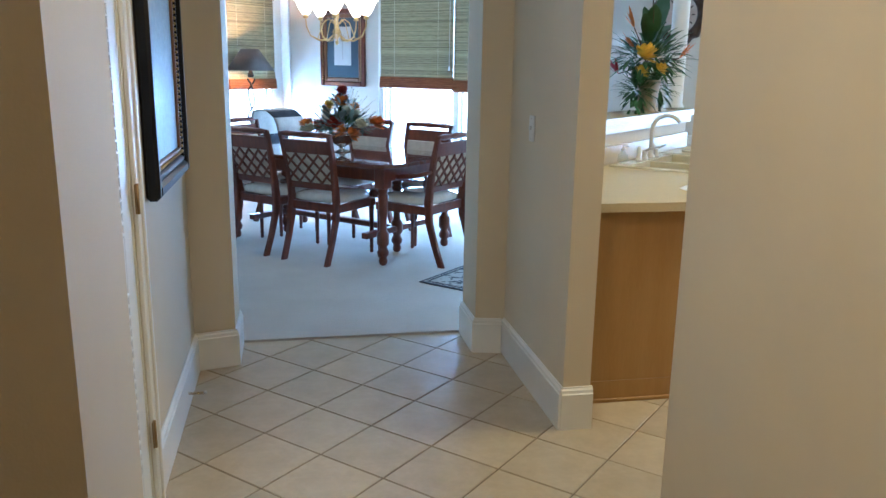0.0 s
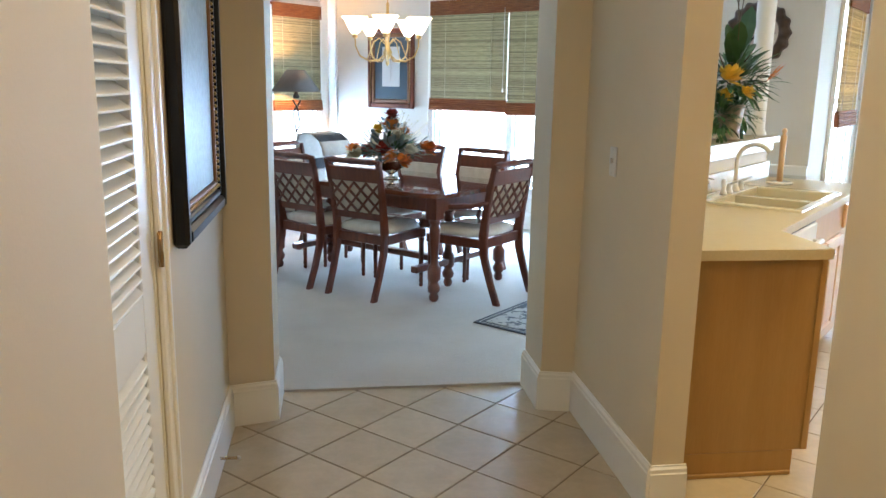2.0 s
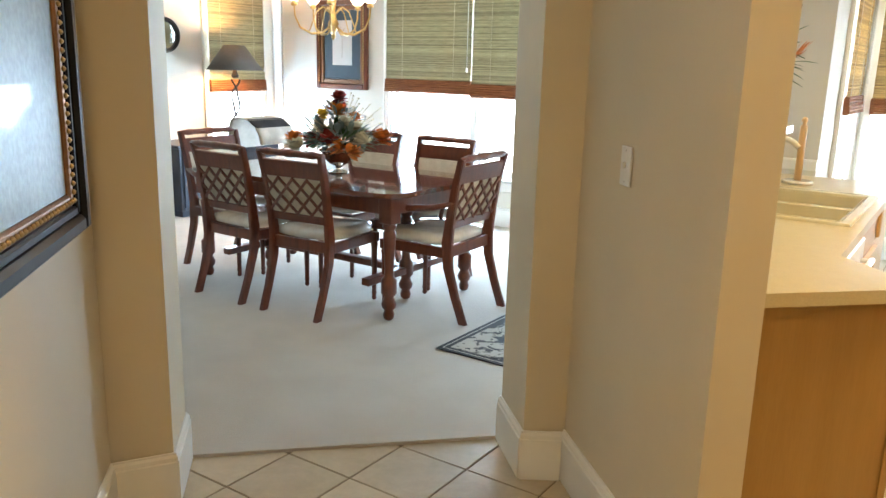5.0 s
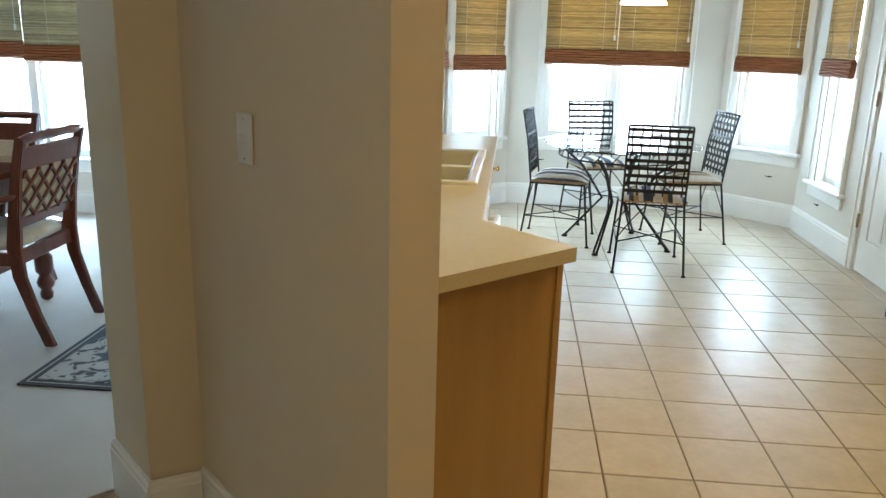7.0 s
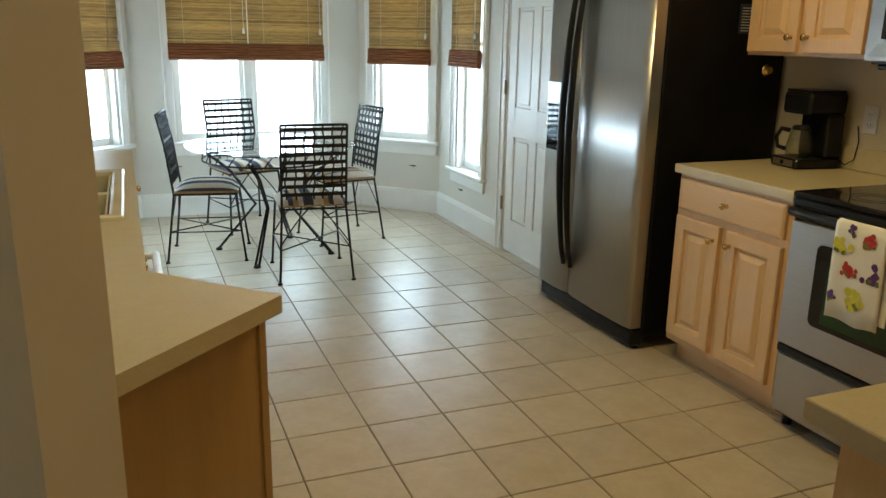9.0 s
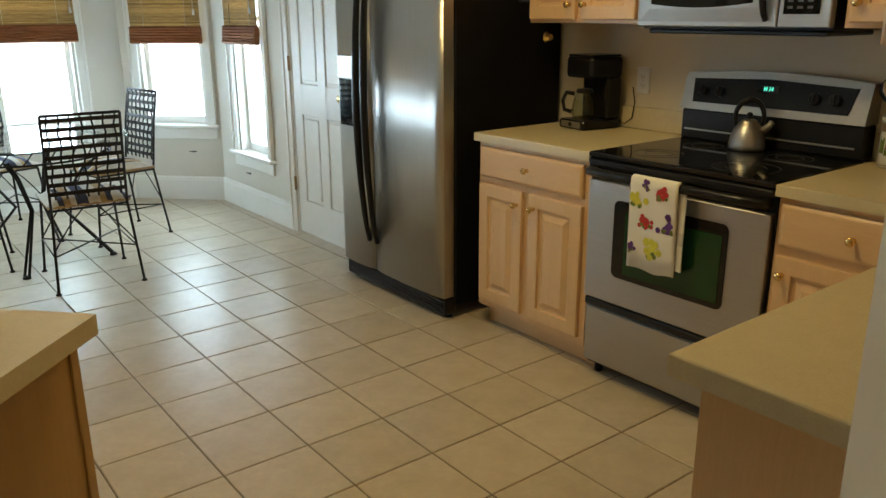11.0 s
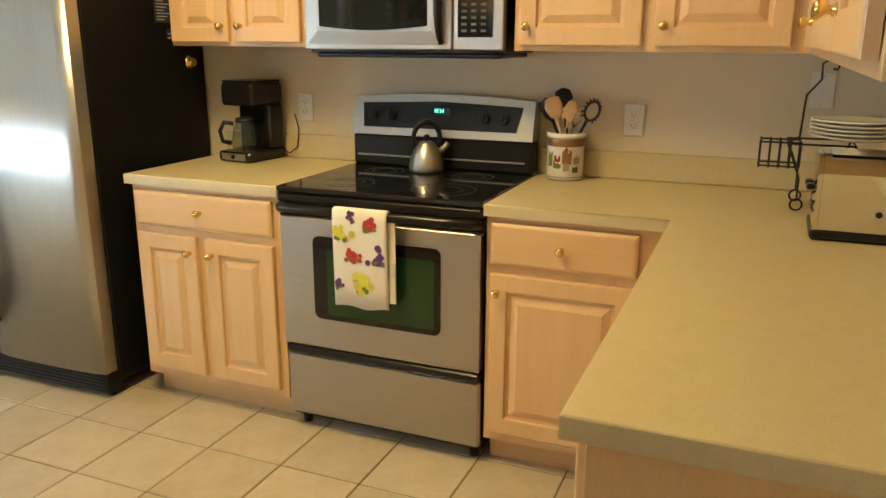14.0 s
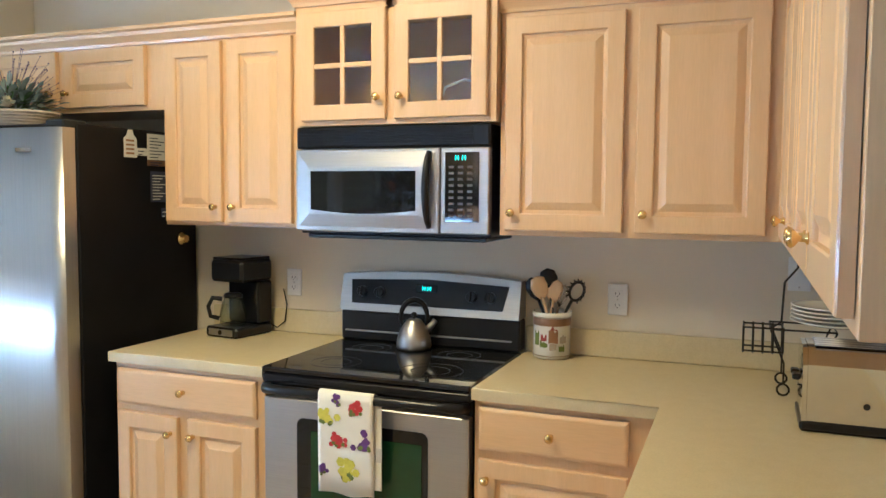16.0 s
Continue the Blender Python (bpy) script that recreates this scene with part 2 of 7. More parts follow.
def bx(bm, lo, hi, b=0.0, mi=0, m=None):
    """A box; b: chamfer. Returns its vertices."""
    x0, y0, z0 = lo
    x1, y1, z1 = hi
    if x1 < x0: x0, x1 = x1, x0
    if y1 < y0: y0, y1 = y1, y0
    if z1 < z0: z0, z1 = z1, z0
    b = min(b, (x1 - x0) * 0.45, (y1 - y0) * 0.45, (z1 - z0) * 0.45)
    if b <= 0:
        vs = [bm.verts.new((x, y, z)) for z in (z0, z1) for y in (y0, y1) for x in (x0, x1)]
        fs = [(0, 2, 3, 1), (4, 5, 7, 6), (0, 1, 5, 4), (2, 6, 7, 3), (0, 4, 6, 2), (1, 3, 7, 5)]
        for f in fs:
            bm.faces.new([vs[i] for i in f]).material_index = mi
    else:
        vs, faces = [], []
        idx = {}
        for i, x in enumerate((x0, x1)):
            for j, y in enumerate((y0, y1)):
                for k, z in enumerate((z0, z1)):
                    sx, sy, sz = (b if i == 0 else -b), (b if j == 0 else -b), (b if k == 0 else -b)
                    for a, c in enumerate(((x, y + sy, z + sz), (x + sx, y, z + sz), (x + sx, y + sy, z))):
                        v = bm.verts.new(c)
                        idx[i, j, k, a] = v
                        vs.append(v)
        for i in (0, 1):
            bm.faces.new([idx[i, j, k, 0] for j, k in ((0, 0), (1, 0), (1, 1), (0, 1))]).material_index = mi
            bm.faces.new([idx[j, i, k, 1] for j, k in ((0, 0), (1, 0), (1, 1), (0, 1))]).material_index = mi
            bm.faces.new([idx[j, k, i, 2] for j, k in ((0, 0), (1, 0), (1, 1), (0, 1))]).material_index = mi
            for j in (0, 1):
                bm.faces.new([idx[i, j, 0, 0], idx[i, j, 1, 0], idx[i, j, 1, 1], idx[i, j, 0, 1]]).material_index = mi
                bm.faces.new([idx[i, 0, j, 0], idx[i, 1, j, 0], idx[i, 1, j, 2], idx[i, 0, j, 2]]).material_index = mi
                bm.faces.new([idx[0, i, j, 1], idx[1, i, j, 1], idx[1, i, j, 2], idx[0, i, j, 2]]).material_index = mi
                for k in (0, 1):
                    bm.faces.new([idx[i, j, k, a] for a in (0, 1, 2)]).material_index = mi
    if m is not None:
        bmesh.ops.transform(bm, matrix=m, verts=vs)
    return vs


def box(name, lo, hi, mat, parent=None, label="", b=0.002, m=None):
    bm = bmesh.new()
    bx(bm, lo, hi, b, 0, m)
    return part(name, bm, mat, parent, label)


def prism(bm, pts, z0, z1, mi=0):
    lo = [bm.verts.new((x, y, z0)) for x, y in pts]
    hi = [bm.verts.new((x, y, z1)) for x, y in pts]
    n = len(pts)
    bm.faces.new(lo[::-1]).material_index = mi
    bm.faces.new(hi).material_index = mi
    for i in range(n):
        bm.faces.new((lo[i], lo[(i + 1) % n], hi[(i + 1) % n], hi[i])).material_index = mi
    return lo + hi


def tube(bm, pts, r, n=8, mi=0, closed=False):
    """A round bar through points; r: a radius or one for each point."""
    pts = [Vector(p) for p in pts]
    rs = r if isinstance(r, (list, tuple)) else [r] * len(pts)
    rings, up = [], None
    for i, p in enumerate(pts):
        a = pts[i - 1] if i or closed else p
        c = pts[(i + 1) % len(pts)] if i < len(pts) - 1 or closed else p
        t = (c - a).normalized()
        if up is None:
            up = t.orthogonal().normalized()
        up = (up - t * up.dot(t)).normalized()
        s = t.cross(up)
        rings.append([bm.verts.new(p + (up * math.cos(k * 2 * math.pi / n) + s * math.sin(k * 2 * math.pi / n)) * rs[i]) for k in range(n)])
    pairs = list(zip(rings, rings[1:])) + ([(rings[-1], rings[0])] if closed else [])
    for a, c in pairs:
        for k in range(n):
            f = bm.faces.new((a[k], a[(k + 1) % n], c[(k + 1) % n], c[k]))
            f.material_index, f.smooth = mi, True
    if not closed:
        bm.faces.new(rings[0][::-1]).material_index = mi
        bm.faces.new(rings[-1]).material_index = mi


def lathe(bm, prof, n=20, mi=0, at=(0, 0, 0), m=None):
    """Profile of (radius, height) turned about z."""
    rings, vs = [], []
    for r, z in prof:
        ring = [bm.verts.new((at[0] + r * math.cos(k * 2 * math.pi / n), at[1] + r * math.sin(k * 2 * math.pi / n), at[2] + z)) for k in range(n)]
        rings.append(ring)
        vs += ring
    for a, c in zip(rings, rings[1:]):
        for k in range(n):
            f = bm.faces.new((a[k], a[(k + 1) % n], c[(k + 1) % n], c[k]))
            f.material_index, f.smooth = mi, True
    bm.faces.new(rings[0][::-1]).material_index = mi
    bm.faces.new(rings[-1]).material_index = mi
    if m is not None:
        bmesh.ops.transform(bm, matrix=m, verts=vs)
    return vs


def bez(a, b, c, n=8):
    a, b, c = Vector(a), Vector(b), Vector(c)
    return [a * (1 - t) ** 2 + b * 2 * t * (1 - t) + c * t * t for t in [i / n for i in range(n + 1)]]


# ---- walls ----
def wall(name, p, q, t, holes=(), z1=CEIL, mat="wall", label=""):
    """Interior face from p to q, body to the left of the way; holes: (u0, u1, z0, z1)."""
    length = math.dist(p, q)
    d = ((q[0] - p[0]) / length, (q[1] - p[1]) / length)
    bm = bmesh.new()
    u = 0
    for u0, u1, z0, zt in sorted(holes):
        bx(bm, (u, 0, 0), (u0, t, z1))
        if z0 > 0:
            bx(bm, (u0, 0, 0), (u1, t, z0))
        bx(bm, (u0, 0, zt), (u1, t, z1))
        u = u1
    bx(bm, (u, 0, 0), (length, t, z1))
    ob = part(name, bm, M[mat])
    ob.matrix_world = wall_frame(p, d)
    return tagged(ob, label or "smooth painted interior wall", "wall", kind="structure")


def holes_of(*keys):
    return [WINDOWS[k][2:6] for k in keys]


T = 0.14
wall("wall_nook_north", (-2.226, 5.206), (-0.424, 5.206), T, holes_of("nook_main"), mat="wall_cool")
wall("wall_nook_northeast", (-0.424, 5.206), (0.111, 4.671), T, holes_of("nook_right"), mat="wall_cool")
wall("wall_nook_east", (0.111, 4.671), (0.111, 2.5), T, holes_of("nook_side") + [(1.231, 2.005, 0, 2.04)], mat="wall_cool")
wall("wall_nook_northwest", (-2.76, 4.671), (-2.226, 5.206), T, holes_of("nook_left"), mat="wall_cool")
wall("wall_nook_west", (-2.76, 3.29), (-2.76, 4.671), T, holes_of("nook_west"), mat="wall_cool")
wall("wall_clock", (-3.66, 3.15), (-2.76, 3.15), T, mat="wall_cool")
wall("wall_jog", (-3.8, 4.0), (-3.8, 3.15), T, mat="wall_cool")
wall("wall_dining_north", (-8.47, 4.0), (-3.66, 4.0), T, holes_of("dining_main", "dining_east"), mat="wall_cool")
wall("wall_dining_west", (-8.47, -2.2), (-8.47, 4.14), T, holes_of("dining_west"), mat="wall_cool")
wall("wall_dining_south", (-5.7, -2.34), (-8.61, -2.34), T, mat="wall_cool")
wall("wall_range", (0.62, 2.62), (0.62, -1.19), T)
wall("wall_fridge_return", (0.251, 2.5), (0.62, 2.5), 0.12)
wall("wall_kitchen_south", (0.76, -1.19), (-1.445, -1.19), 0.12)
box("wall_pantry_back", (0.95, 2.4, 0), (1.05, 3.7, CEIL), M["wall"])["kind"] = "structure"


def prism_wall(name, pts, z0=0, z1=CEIL, mat="wall", label="smooth painted interior wall"):
    bm = bmesh.new()
    prism(bm, pts, z0, z1)
    return tagged(part(name, bm, M[mat]), label, "wall", kind="structure")


A, B = (-3.989, -0.757), (-3.136, 0.097)     # hall corners of the dining opening
prism_wall("wall_opening_left", [A, (A[0] - 0.215, A[1] + 0.215), (-6.0, -2.345), (-5.76, -2.585)])
prism_wall("wall_opening_right", [B, (-2.87, 0.32), (-3.11, 0.56), (B[0] - 0.215, B[1] + 0.215)])
prism_wall("wall_opening_head", [A, B, (B[0] - 0.215, B[1] + 0.215), (A[0] - 0.215, A[1] + 0.215)], 2.35, CEIL)
prism_wall("wall_hall_east", [(-2.367, -0.457), (-2.284, -0.373), (-2.941, 0.284), (-3.024, 0.200)])
prism_wall("wall_hall_southeast", [(-1.744, -1.077), (-1.657, -0.990), (0.76, -3.407), (0.673, -3.494)])
prism_wall("wall_hall_pier", [(-1.21, -1.553), (-1.262, -1.602), (-1.062, -1.802), (-1.01, -1.753)])
prism_wall("wall_entry_pier", [(-2.304, -2.434), (-1.998, -2.715), (-2.15, -2.867), (-2.456, -2.586)])
prism_wall("wall_hall_south", [(0.665, -3.486), (-0.62, -4.77), (-0.52, -4.87), (0.765, -3.586)])
# hall left wall with the louvred door's opening
HL = ((-0.31, -4.70), (-S2, S2))


def hall_u(x):
    return (HL[0][0] - x) / S2


wall("wall_hall_west", HL[0], (-4.085, -0.925), 0.12, [(hall_u(-2.65), hall_u(-3.215), 0, 2.04)])
closet_back = box("wall_closet_back", (-0.9, 0.7, 0), (0.9, 0.8, CEIL), M["wall"], m=pose(-2.995, -2.015, 0, 0, 0, 135))
tagged(closet_back, "plain closet back wall", "wall", kind="structure")
prism_wall("wall_half", [(-3.0, 0.42), (-2.862, 0.285), (-2.862, 2.47), (-3.0, 2.47)], 0, 1.14, label="low painted wall behind the sink counter")

CARPET = [(-6.1, -2.43), (-3.11, 0.56), (-2.98, 0.56), (-2.98, 3.16), (-3.8, 3.16), (-3.8, 4.02), (-8.48, 4.02), (-8.48, -2.43)]
bm = bmesh.new()
prism(bm, CARPET, -0.03, 0.012)
carpet = tagged(part("floor_carpet", bm, M["carpet"]), "pale beige wall-to-wall carpet of short cut pile", "carpet", kind="structure")
bm = bmesh.new()
bx(bm, (-9, -6, -0.16), (1.8, 6, -0.0035))
tagged(part("floor", bm, M["grout"]), "floor bed with brown grout joints", "floor", kind="structure")
bm = bmesh.new()
bx(bm, (-8.7, -5.2, CEIL), (1.2, 5.5, CEIL + 0.1))
tagged(part("ceiling", bm, M["ceiling"]), "flat white painted ceiling", "ceiling", kind="structure")
bm = bmesh.new()
bx(bm, (-400, -400, -0.6), (400, 400, -0.2))
tagged(part("ground", bm, M["grass"]), "mown lawn round the house", "lawn", kind="structure")


# ---- trim ----
def run_board(name, pts, h, t, mat="trim", z=0.0, cap=True, label=""):
    """A board along a wall line, standing t proud to the right of the way, with a moulded top."""
    bm = bmesh.new()
    for p, q in zip(pts, pts[1:]):
        length = math.dist(p, q)
        d = ((q[0] - p[0]) / length, (q[1] - p[1]) / length)
        m = wall_frame(p, d)
        prof = [(0.002, 0), (-t, 0), (-t, h * 0.84), (-t * 0.8, h * 0.86), (-t * 0.75, h * 0.93), (-t * 0.35, h * 0.97), (-t * 0.3, h), (0.002, h)] if cap else [(0.002, 0), (-t, 0), (-t, h), (0.002, h)]
        rings = [[bm.verts.new(m @ Vector((u, y, z + zz))) for y, zz in prof] for u in (0, length)]
        k = len(prof)
        for i in range(k):
            bm.faces.new((rings[0][i], rings[0][(i + 1) % k], rings[1][(i + 1) % k], rings[1][i]))
        bm.faces.new(rings[0]), bm.faces.new(rings[1][::-1])
    return tagged(part(name, bm, M[mat]), label or "tall white moulded baseboard", "baseboard", kind="structure")


BH, BT = 0.185, 0.018
hl0 = HL[0]
run_board("baseboard", [(-3.27, -1.74), (-4.085, -0.925)], BH, BT)
run_board("baseboard", [(-4.085, -0.925), (A[0] + 0.006, A[1] + 0.006)], BH, BT)
run_board("baseboard", [(A[0] + 0.006, A[1] - 0.006), (A[0] - 0.22, A[1] + 0.22)], BH, BT)
run_board("baseboard", [(B[0] - 0.22, B[1] + 0.22), (B[0] + 0.006, B[1] - 0.006)], BH, BT)
run_board("baseboard", [(B[0] - 0.006, B[1] - 0.006), (-3.02, 0.17)], BH, BT)
run_board("baseboard", [(-3.034, 0.210), (-2.361, -0.463)], BH, BT)
run_board("baseboard", [(-2.373, -0.463), (-2.278, -0.367)], BH, BT)
run_board("baseboard", [(-1.744, -1.077), (0.673, -3.494)], BH, BT)
run_board("baseboard", [(-2.76, 3.15), (-2.76, 4.671), (-2.226, 5.206), (-0.424, 5.206), (0.111, 4.671), (0.111, 3.50)], BH, BT)
run_board("baseboard", [(-8.47, -2.2), (-8.47, 4.0), (-3.8, 4.0), (-3.8, 3.15), (-2.76, 3.15)], BH, BT)
run_board("chair_rail", [(-8.47, -2.2), (-8.47, 1.5)], 0.07, 0.022, z=0.87, label="white chair rail moulding")
run_board("chair_rail", [(-8.47, 4.0), (-7.14, 4.0)], 0.07, 0.022, z=0.87, label="white chair rail moulding")
run_board("chair_rail", [(-3.8, 3.15), (-2.76, 3.15)], 0.07, 0.022, z=0.87, label="white chair rail moulding")
box("corner_trim", (-8.47, 3.86, 0.19), (-8.44, 3.99, CEIL), M["trim"], b=0.004)["kind"] = "structure"
box("corner_trim", (-8.44, 3.975, 0.19), (-8.30, 4.0, CEIL), M["trim"], b=0.004)["kind"] = "structure"


# ---- windows and blinds ----
def window(key, serial):
    p, d, u0, u1, z0, z1, n = WINDOWS[key]
    w = thing(f"window_{serial}", wall_frame(p, d), "white painted window with a wide casing and clear glass", "window", kind="structure")
    c = 0.075
    bm = bmesh.new()
    bx(bm, (u0 - c, -0.022, z0 - 0.02), (u0 - 0.002, -0.002, z1 + c), 0.004)
    bx(bm, (u1 + 0.002, -0.022, z0 - 0.02), (u1 + c, -0.002, z1 + c), 0.004)
    bx(bm, (u0 - c - 0.01, -0.026, z1 + 0.002), (u1 + c + 0.01, -0.003, z1 + c + 0.01), 0.004)
    for u in (u0 - c, u1 + c - 0.018):
        bx(bm, (u, -0.032, z0 - 0.02), (u + 0.018, -0.02, z1 + c), 0.003)
    part("casing", bm, M["trim"], w, "white moulded casing")
    bm = bmesh.new()
    bx(bm, (u0 - c - 0.025, -0.055, z0 - 0.03), (u1 + c + 0.025, 0.06, z0 - 0.002), 0.006)
    part("sill", bm, M["trim"], w, "white window stool")
    bm = bmesh.new()
    bx(bm, (u0 - c, -0.020, z0 - 0.115), (u1 + c, -0.002, z0 - 0.032), 0.005)
    part("apron", bm, M["trim"], w, "white apron board")
    bm = bmesh.new()
    for a, b in ((u0 + 0.001, u0 + 0.018), (u1 - 0.018, u1 - 0.001)):
        bx(bm, (a, 0.0, z0), (b, T - 0.002, z1), 0.001)
    bx(bm, (u0 + 0.018, 0.0, z1 - 0.018), (u1 - 0.018, T - 0.002, z1 - 0.001), 0.001)
    part("jamb", bm, M["trim"], w)
    step = (u1 - u0) / n
    for i in range(n):
        a, b = u0 + i * step + 0.018, u0 + (i + 1) * step - 0.018
        if n > 1 and i:
            bm = bmesh.new()
            bx(bm, (u0 + i * step - 0.035, 0.02, z0), (u0 + i * step + 0.035, 0.11, z1 - 0.018), 0.004)
            part("mullion", bm, M["trim"], w)
        if n > 1:
            a, b = a + (0.018 if i else 0), b - (0.018 if i < n - 1 else 0)
        bm = bmesh.new()
        zm = (z0 + z1) / 2 + 0.05
        for lo, hi in (((a, 0.06, z0), (a + 0.035, 0.10, z1 - 0.02)), ((b - 0.035, 0.06, z0), (b, 0.10, z1 - 0.02)), ((a + 0.035, 0.06, z0), (b - 0.035, 0.10, z0 + 0.055)),
                       ((a + 0.035, 0.06, zm), (b - 0.035, 0.10, zm + 0.035)), ((a + 0.035, 0.06, z1 - 0.06), (b - 0.035, 0.10, z1 - 0.02))):
            bx(bm, lo, hi, 0.003)
        part("sash", bm, M["trim"], w)
        for za, zb in ((z0 + 0.05, zm + 0.005), (zm + 0.03, z1 - 0.055)):
            bm = bmesh.new()
            bx(bm, (a + 0.03, 0.079, za), (b - 0.03, 0.083, zb))
            part("pane", bm, M["glass"], w).visible_shadow = False
    return w


def extrude(prof, x0, x1):
    """One solid piece with the (y, z) outline prof, from x0 to x1."""
    bm = bmesh.new()
    a = [bm.verts.new((x0, y, z)) for y, z in prof]
    b = [bm.verts.new((x1, y, z)) for y, z in prof]
    k = len(prof)
    for i in range(k):
        bm.faces.new((a[i], a[(i + 1) % k], b[(i + 1) % k], b[i]))
    bm.faces.new(a), bm.faces.new(b[::-1])
    return bm


def blind(key, bottom, panels, green=False, short=0.0):
    p, d, u0, u1, z0, z1, n = WINDOWS[key]
    step = (u1 - u0 + 0.05) / panels
    for i in range(panels):
        a, b = u0 - 0.025 + i * step + 0.004, u0 - 0.025 + (i + 1) * step - 0.004
        zb = bottom - (0.02 * i if short else 0)
        w = thing("roman_blind", wall_frame(p, d) @ Matrix.Translation(((a + b) / 2, -0.045, z1 + 0.03)),
                  "half-lowered woven reed roman blind with a folded brown hem", "window blind", "woven blinds at the windows")
        rnd = random.Random(i * 7 + len(key))
        h = (b - a) / 2
        bm = bmesh.new()
        z = 0.0
        low = zb - z1 - 0.03 + 0.10
        while z > low:
            s = rnd.uniform(0.006, 0.013)
            sag = rnd.uniform(-0.0012, 0.0012)
            bx(bm, (-h, -0.0035 + sag, z - s), (h, 0.0015 + sag, z))
            z -= s - 0.0006
        tagged(part("slats", bm, M["reed_green" if green else "reed"], w, "thin olive-brown woven reeds"), kind="stuff")
        prof = [(0.006, low + 0.004)]
        for k in range(6):
            zt = low - k * 0.02
            prof += [(-0.014 - k * 0.002, zt - 0.001), (-0.024 - k * 0.002, zt - 0.008), (-0.016 - k * 0.002, zt - 0.018)]
        prof += [(0.0, low - 0.125), (0.012, low - 0.115), (0.016, low - 0.02)]
        part("hem", extrude(prof, -h - 0.003, h + 0.003), M["reed_dark"], w, "stacked folds of brown reed")
        prof = [(0.02, 0.0)]
        for k in range(9):
            prof += [(-0.021, -k * 0.0165 - 0.001), (-0.021, -k * 0.0165 - 0.0145), (-0.017, -k * 0.0165 - 0.016)]
        prof += [(-0.012, -0.149), (-0.012, -0.03), (0.02, -0.03)]
        part("valance", extrude(prof, -h - 0.004, h + 0.004), M["reed_dark"], w, "brown reed valance")
        for s in (-0.6, 0.6):
            bm = bmesh.new()
            tube(bm, [(s * h, -0.006, 0), (s * h, -0.006, low)], 0.0016, 5)
            part("cord", bm, M["cream"], w, "thin cream cord")
        bm = bmesh.new()
        x = h - 0.03
        tube(bm, [(x, -0.03, -0.1), (x, -0.032, low + 0.12)], 0.002, 5)
        lathe(bm, [(0.004, 0), (0.011, 0.005), (0.008, 0.04), (0.004, 0.045)], 8, at=(x, -0.032, low + 0.08))
        part("pull_cord", bm, M["white_plastic"], w, "white pull cord")


for i, key in enumerate(WINDOWS):
    window(key, i + 1)
blind("nook_main", 1.255, 2)
blind("nook_right", 1.235, 1)
blind("nook_side", 1.245, 1)
blind("nook_left", 1.19, 1)
blind("nook_west", 1.22, 1)
blind("dining_main", 1.215, 2, True, 0.02)
blind("dining_east", 1.195, 1, True)
blind("dining_west", 1.155, 1, True)


# ---- doors ----
def hinge(parent, x, y, z, mat="antique"):
    bm = bmesh.new()
    bx(bm, (x - 0.014, y - 0.004, z - 0.045), (x + 0.014, y, z + 0.045), 0.001)
    tube(bm, [(x, y - 0.006, z - 0.047), (x, y - 0.006, z + 0.047)], 0.0055, 8)
    part("hinge", bm, M[mat], parent, "aged brass hinge")


def casing_of(w, u0, u1, z1, parent):
    bm = bmesh.new()
    for a, b in ((u0 - w, u0), (u1, u1 + w)):
        bx(bm, (a, -0.016, 0), (b, -0.001, z1 + w), 0.003)
        e = a if a < u0 else b - 0.02
        bx(bm, (e, -0.026, 0), (e + 0.02, -0.014, z1 + w), 0.003)
    bx(bm, (u0 - w, -0.017, z1), (u1 + w, -0.002, z1 + w), 0.003)
    bx(bm, (u0 - w, -0.028, z1 + w - 0.02), (u1 + w, -0.015, z1 + w), 0.003)
    part("casing", bm, M["trim"], parent, "white moulded casing")
    bm = bmesh.new()
    for a, b in ((u0, u0 + 0.012), (u1 - 0.012, u1)):
        bx(bm, (a, 0.0, 0), (b, 0.118, z1), 0.001)
    bx(bm, (u0 + 0.012, 0.0, z1 - 0.012), (u1 - 0.012, 0.118, z1), 0.001)
    part("jamb", bm, M["trim"], parent)


def louvred_door():
    u0, u1 = hall_u(-2.65), hall_u(-3.215)
    w = thing("door_1", wall_frame(*HL), "white louvred closet door, closed, with brass hinges", "door", kind="structure")
    casing_of(0.06, u0, u1, 2.04, w)
    a, b = u0 + 0.014, u1 - 0.014
    s = 0.12
    bm = bmesh.new()
    for lo, hi in (((a, 0.004, 0.01), (a + s, 0.04, 2.025)), ((b - s, 0.004, 0.01), (b, 0.04, 2.025)),
                   ((a + s, 0.004, 0.01), (b - s, 0.04, 0.2)), ((a + s, 0.004, 0.812), (b - s, 0.04, 0.96)), ((a + s, 0.004, 1.9), (b - s, 0.04, 2.025))):
        bx(bm, lo, hi, 0.004)
    part("frame", bm, M["trim"], w)
    mesh = None
    for za, zb in ((0.2, 0.812), (0.96, 1.9)):
        z = za + 0.02
        while z < zb - 0.01:
            if mesh is None:
                bm = bmesh.new()
                bx(bm, (0, -0.026, -0.0035), (b - a - 2 * s, 0.026, 0.0035), 0.003)
                ob = part("louvre", bm, M["trim"], w)
                mesh = ob.data
            else:
                ob = new("louvre", mesh)
                ob.parent = w
            ob.matrix_basis = pose(a + s, 0.022, z, 35, 0, 0)
            z += 0.034
    for z in (0.27, 1.05, 1.83):
        hinge(w, u1 - 0.008, -0.012, z)


louvred_door()


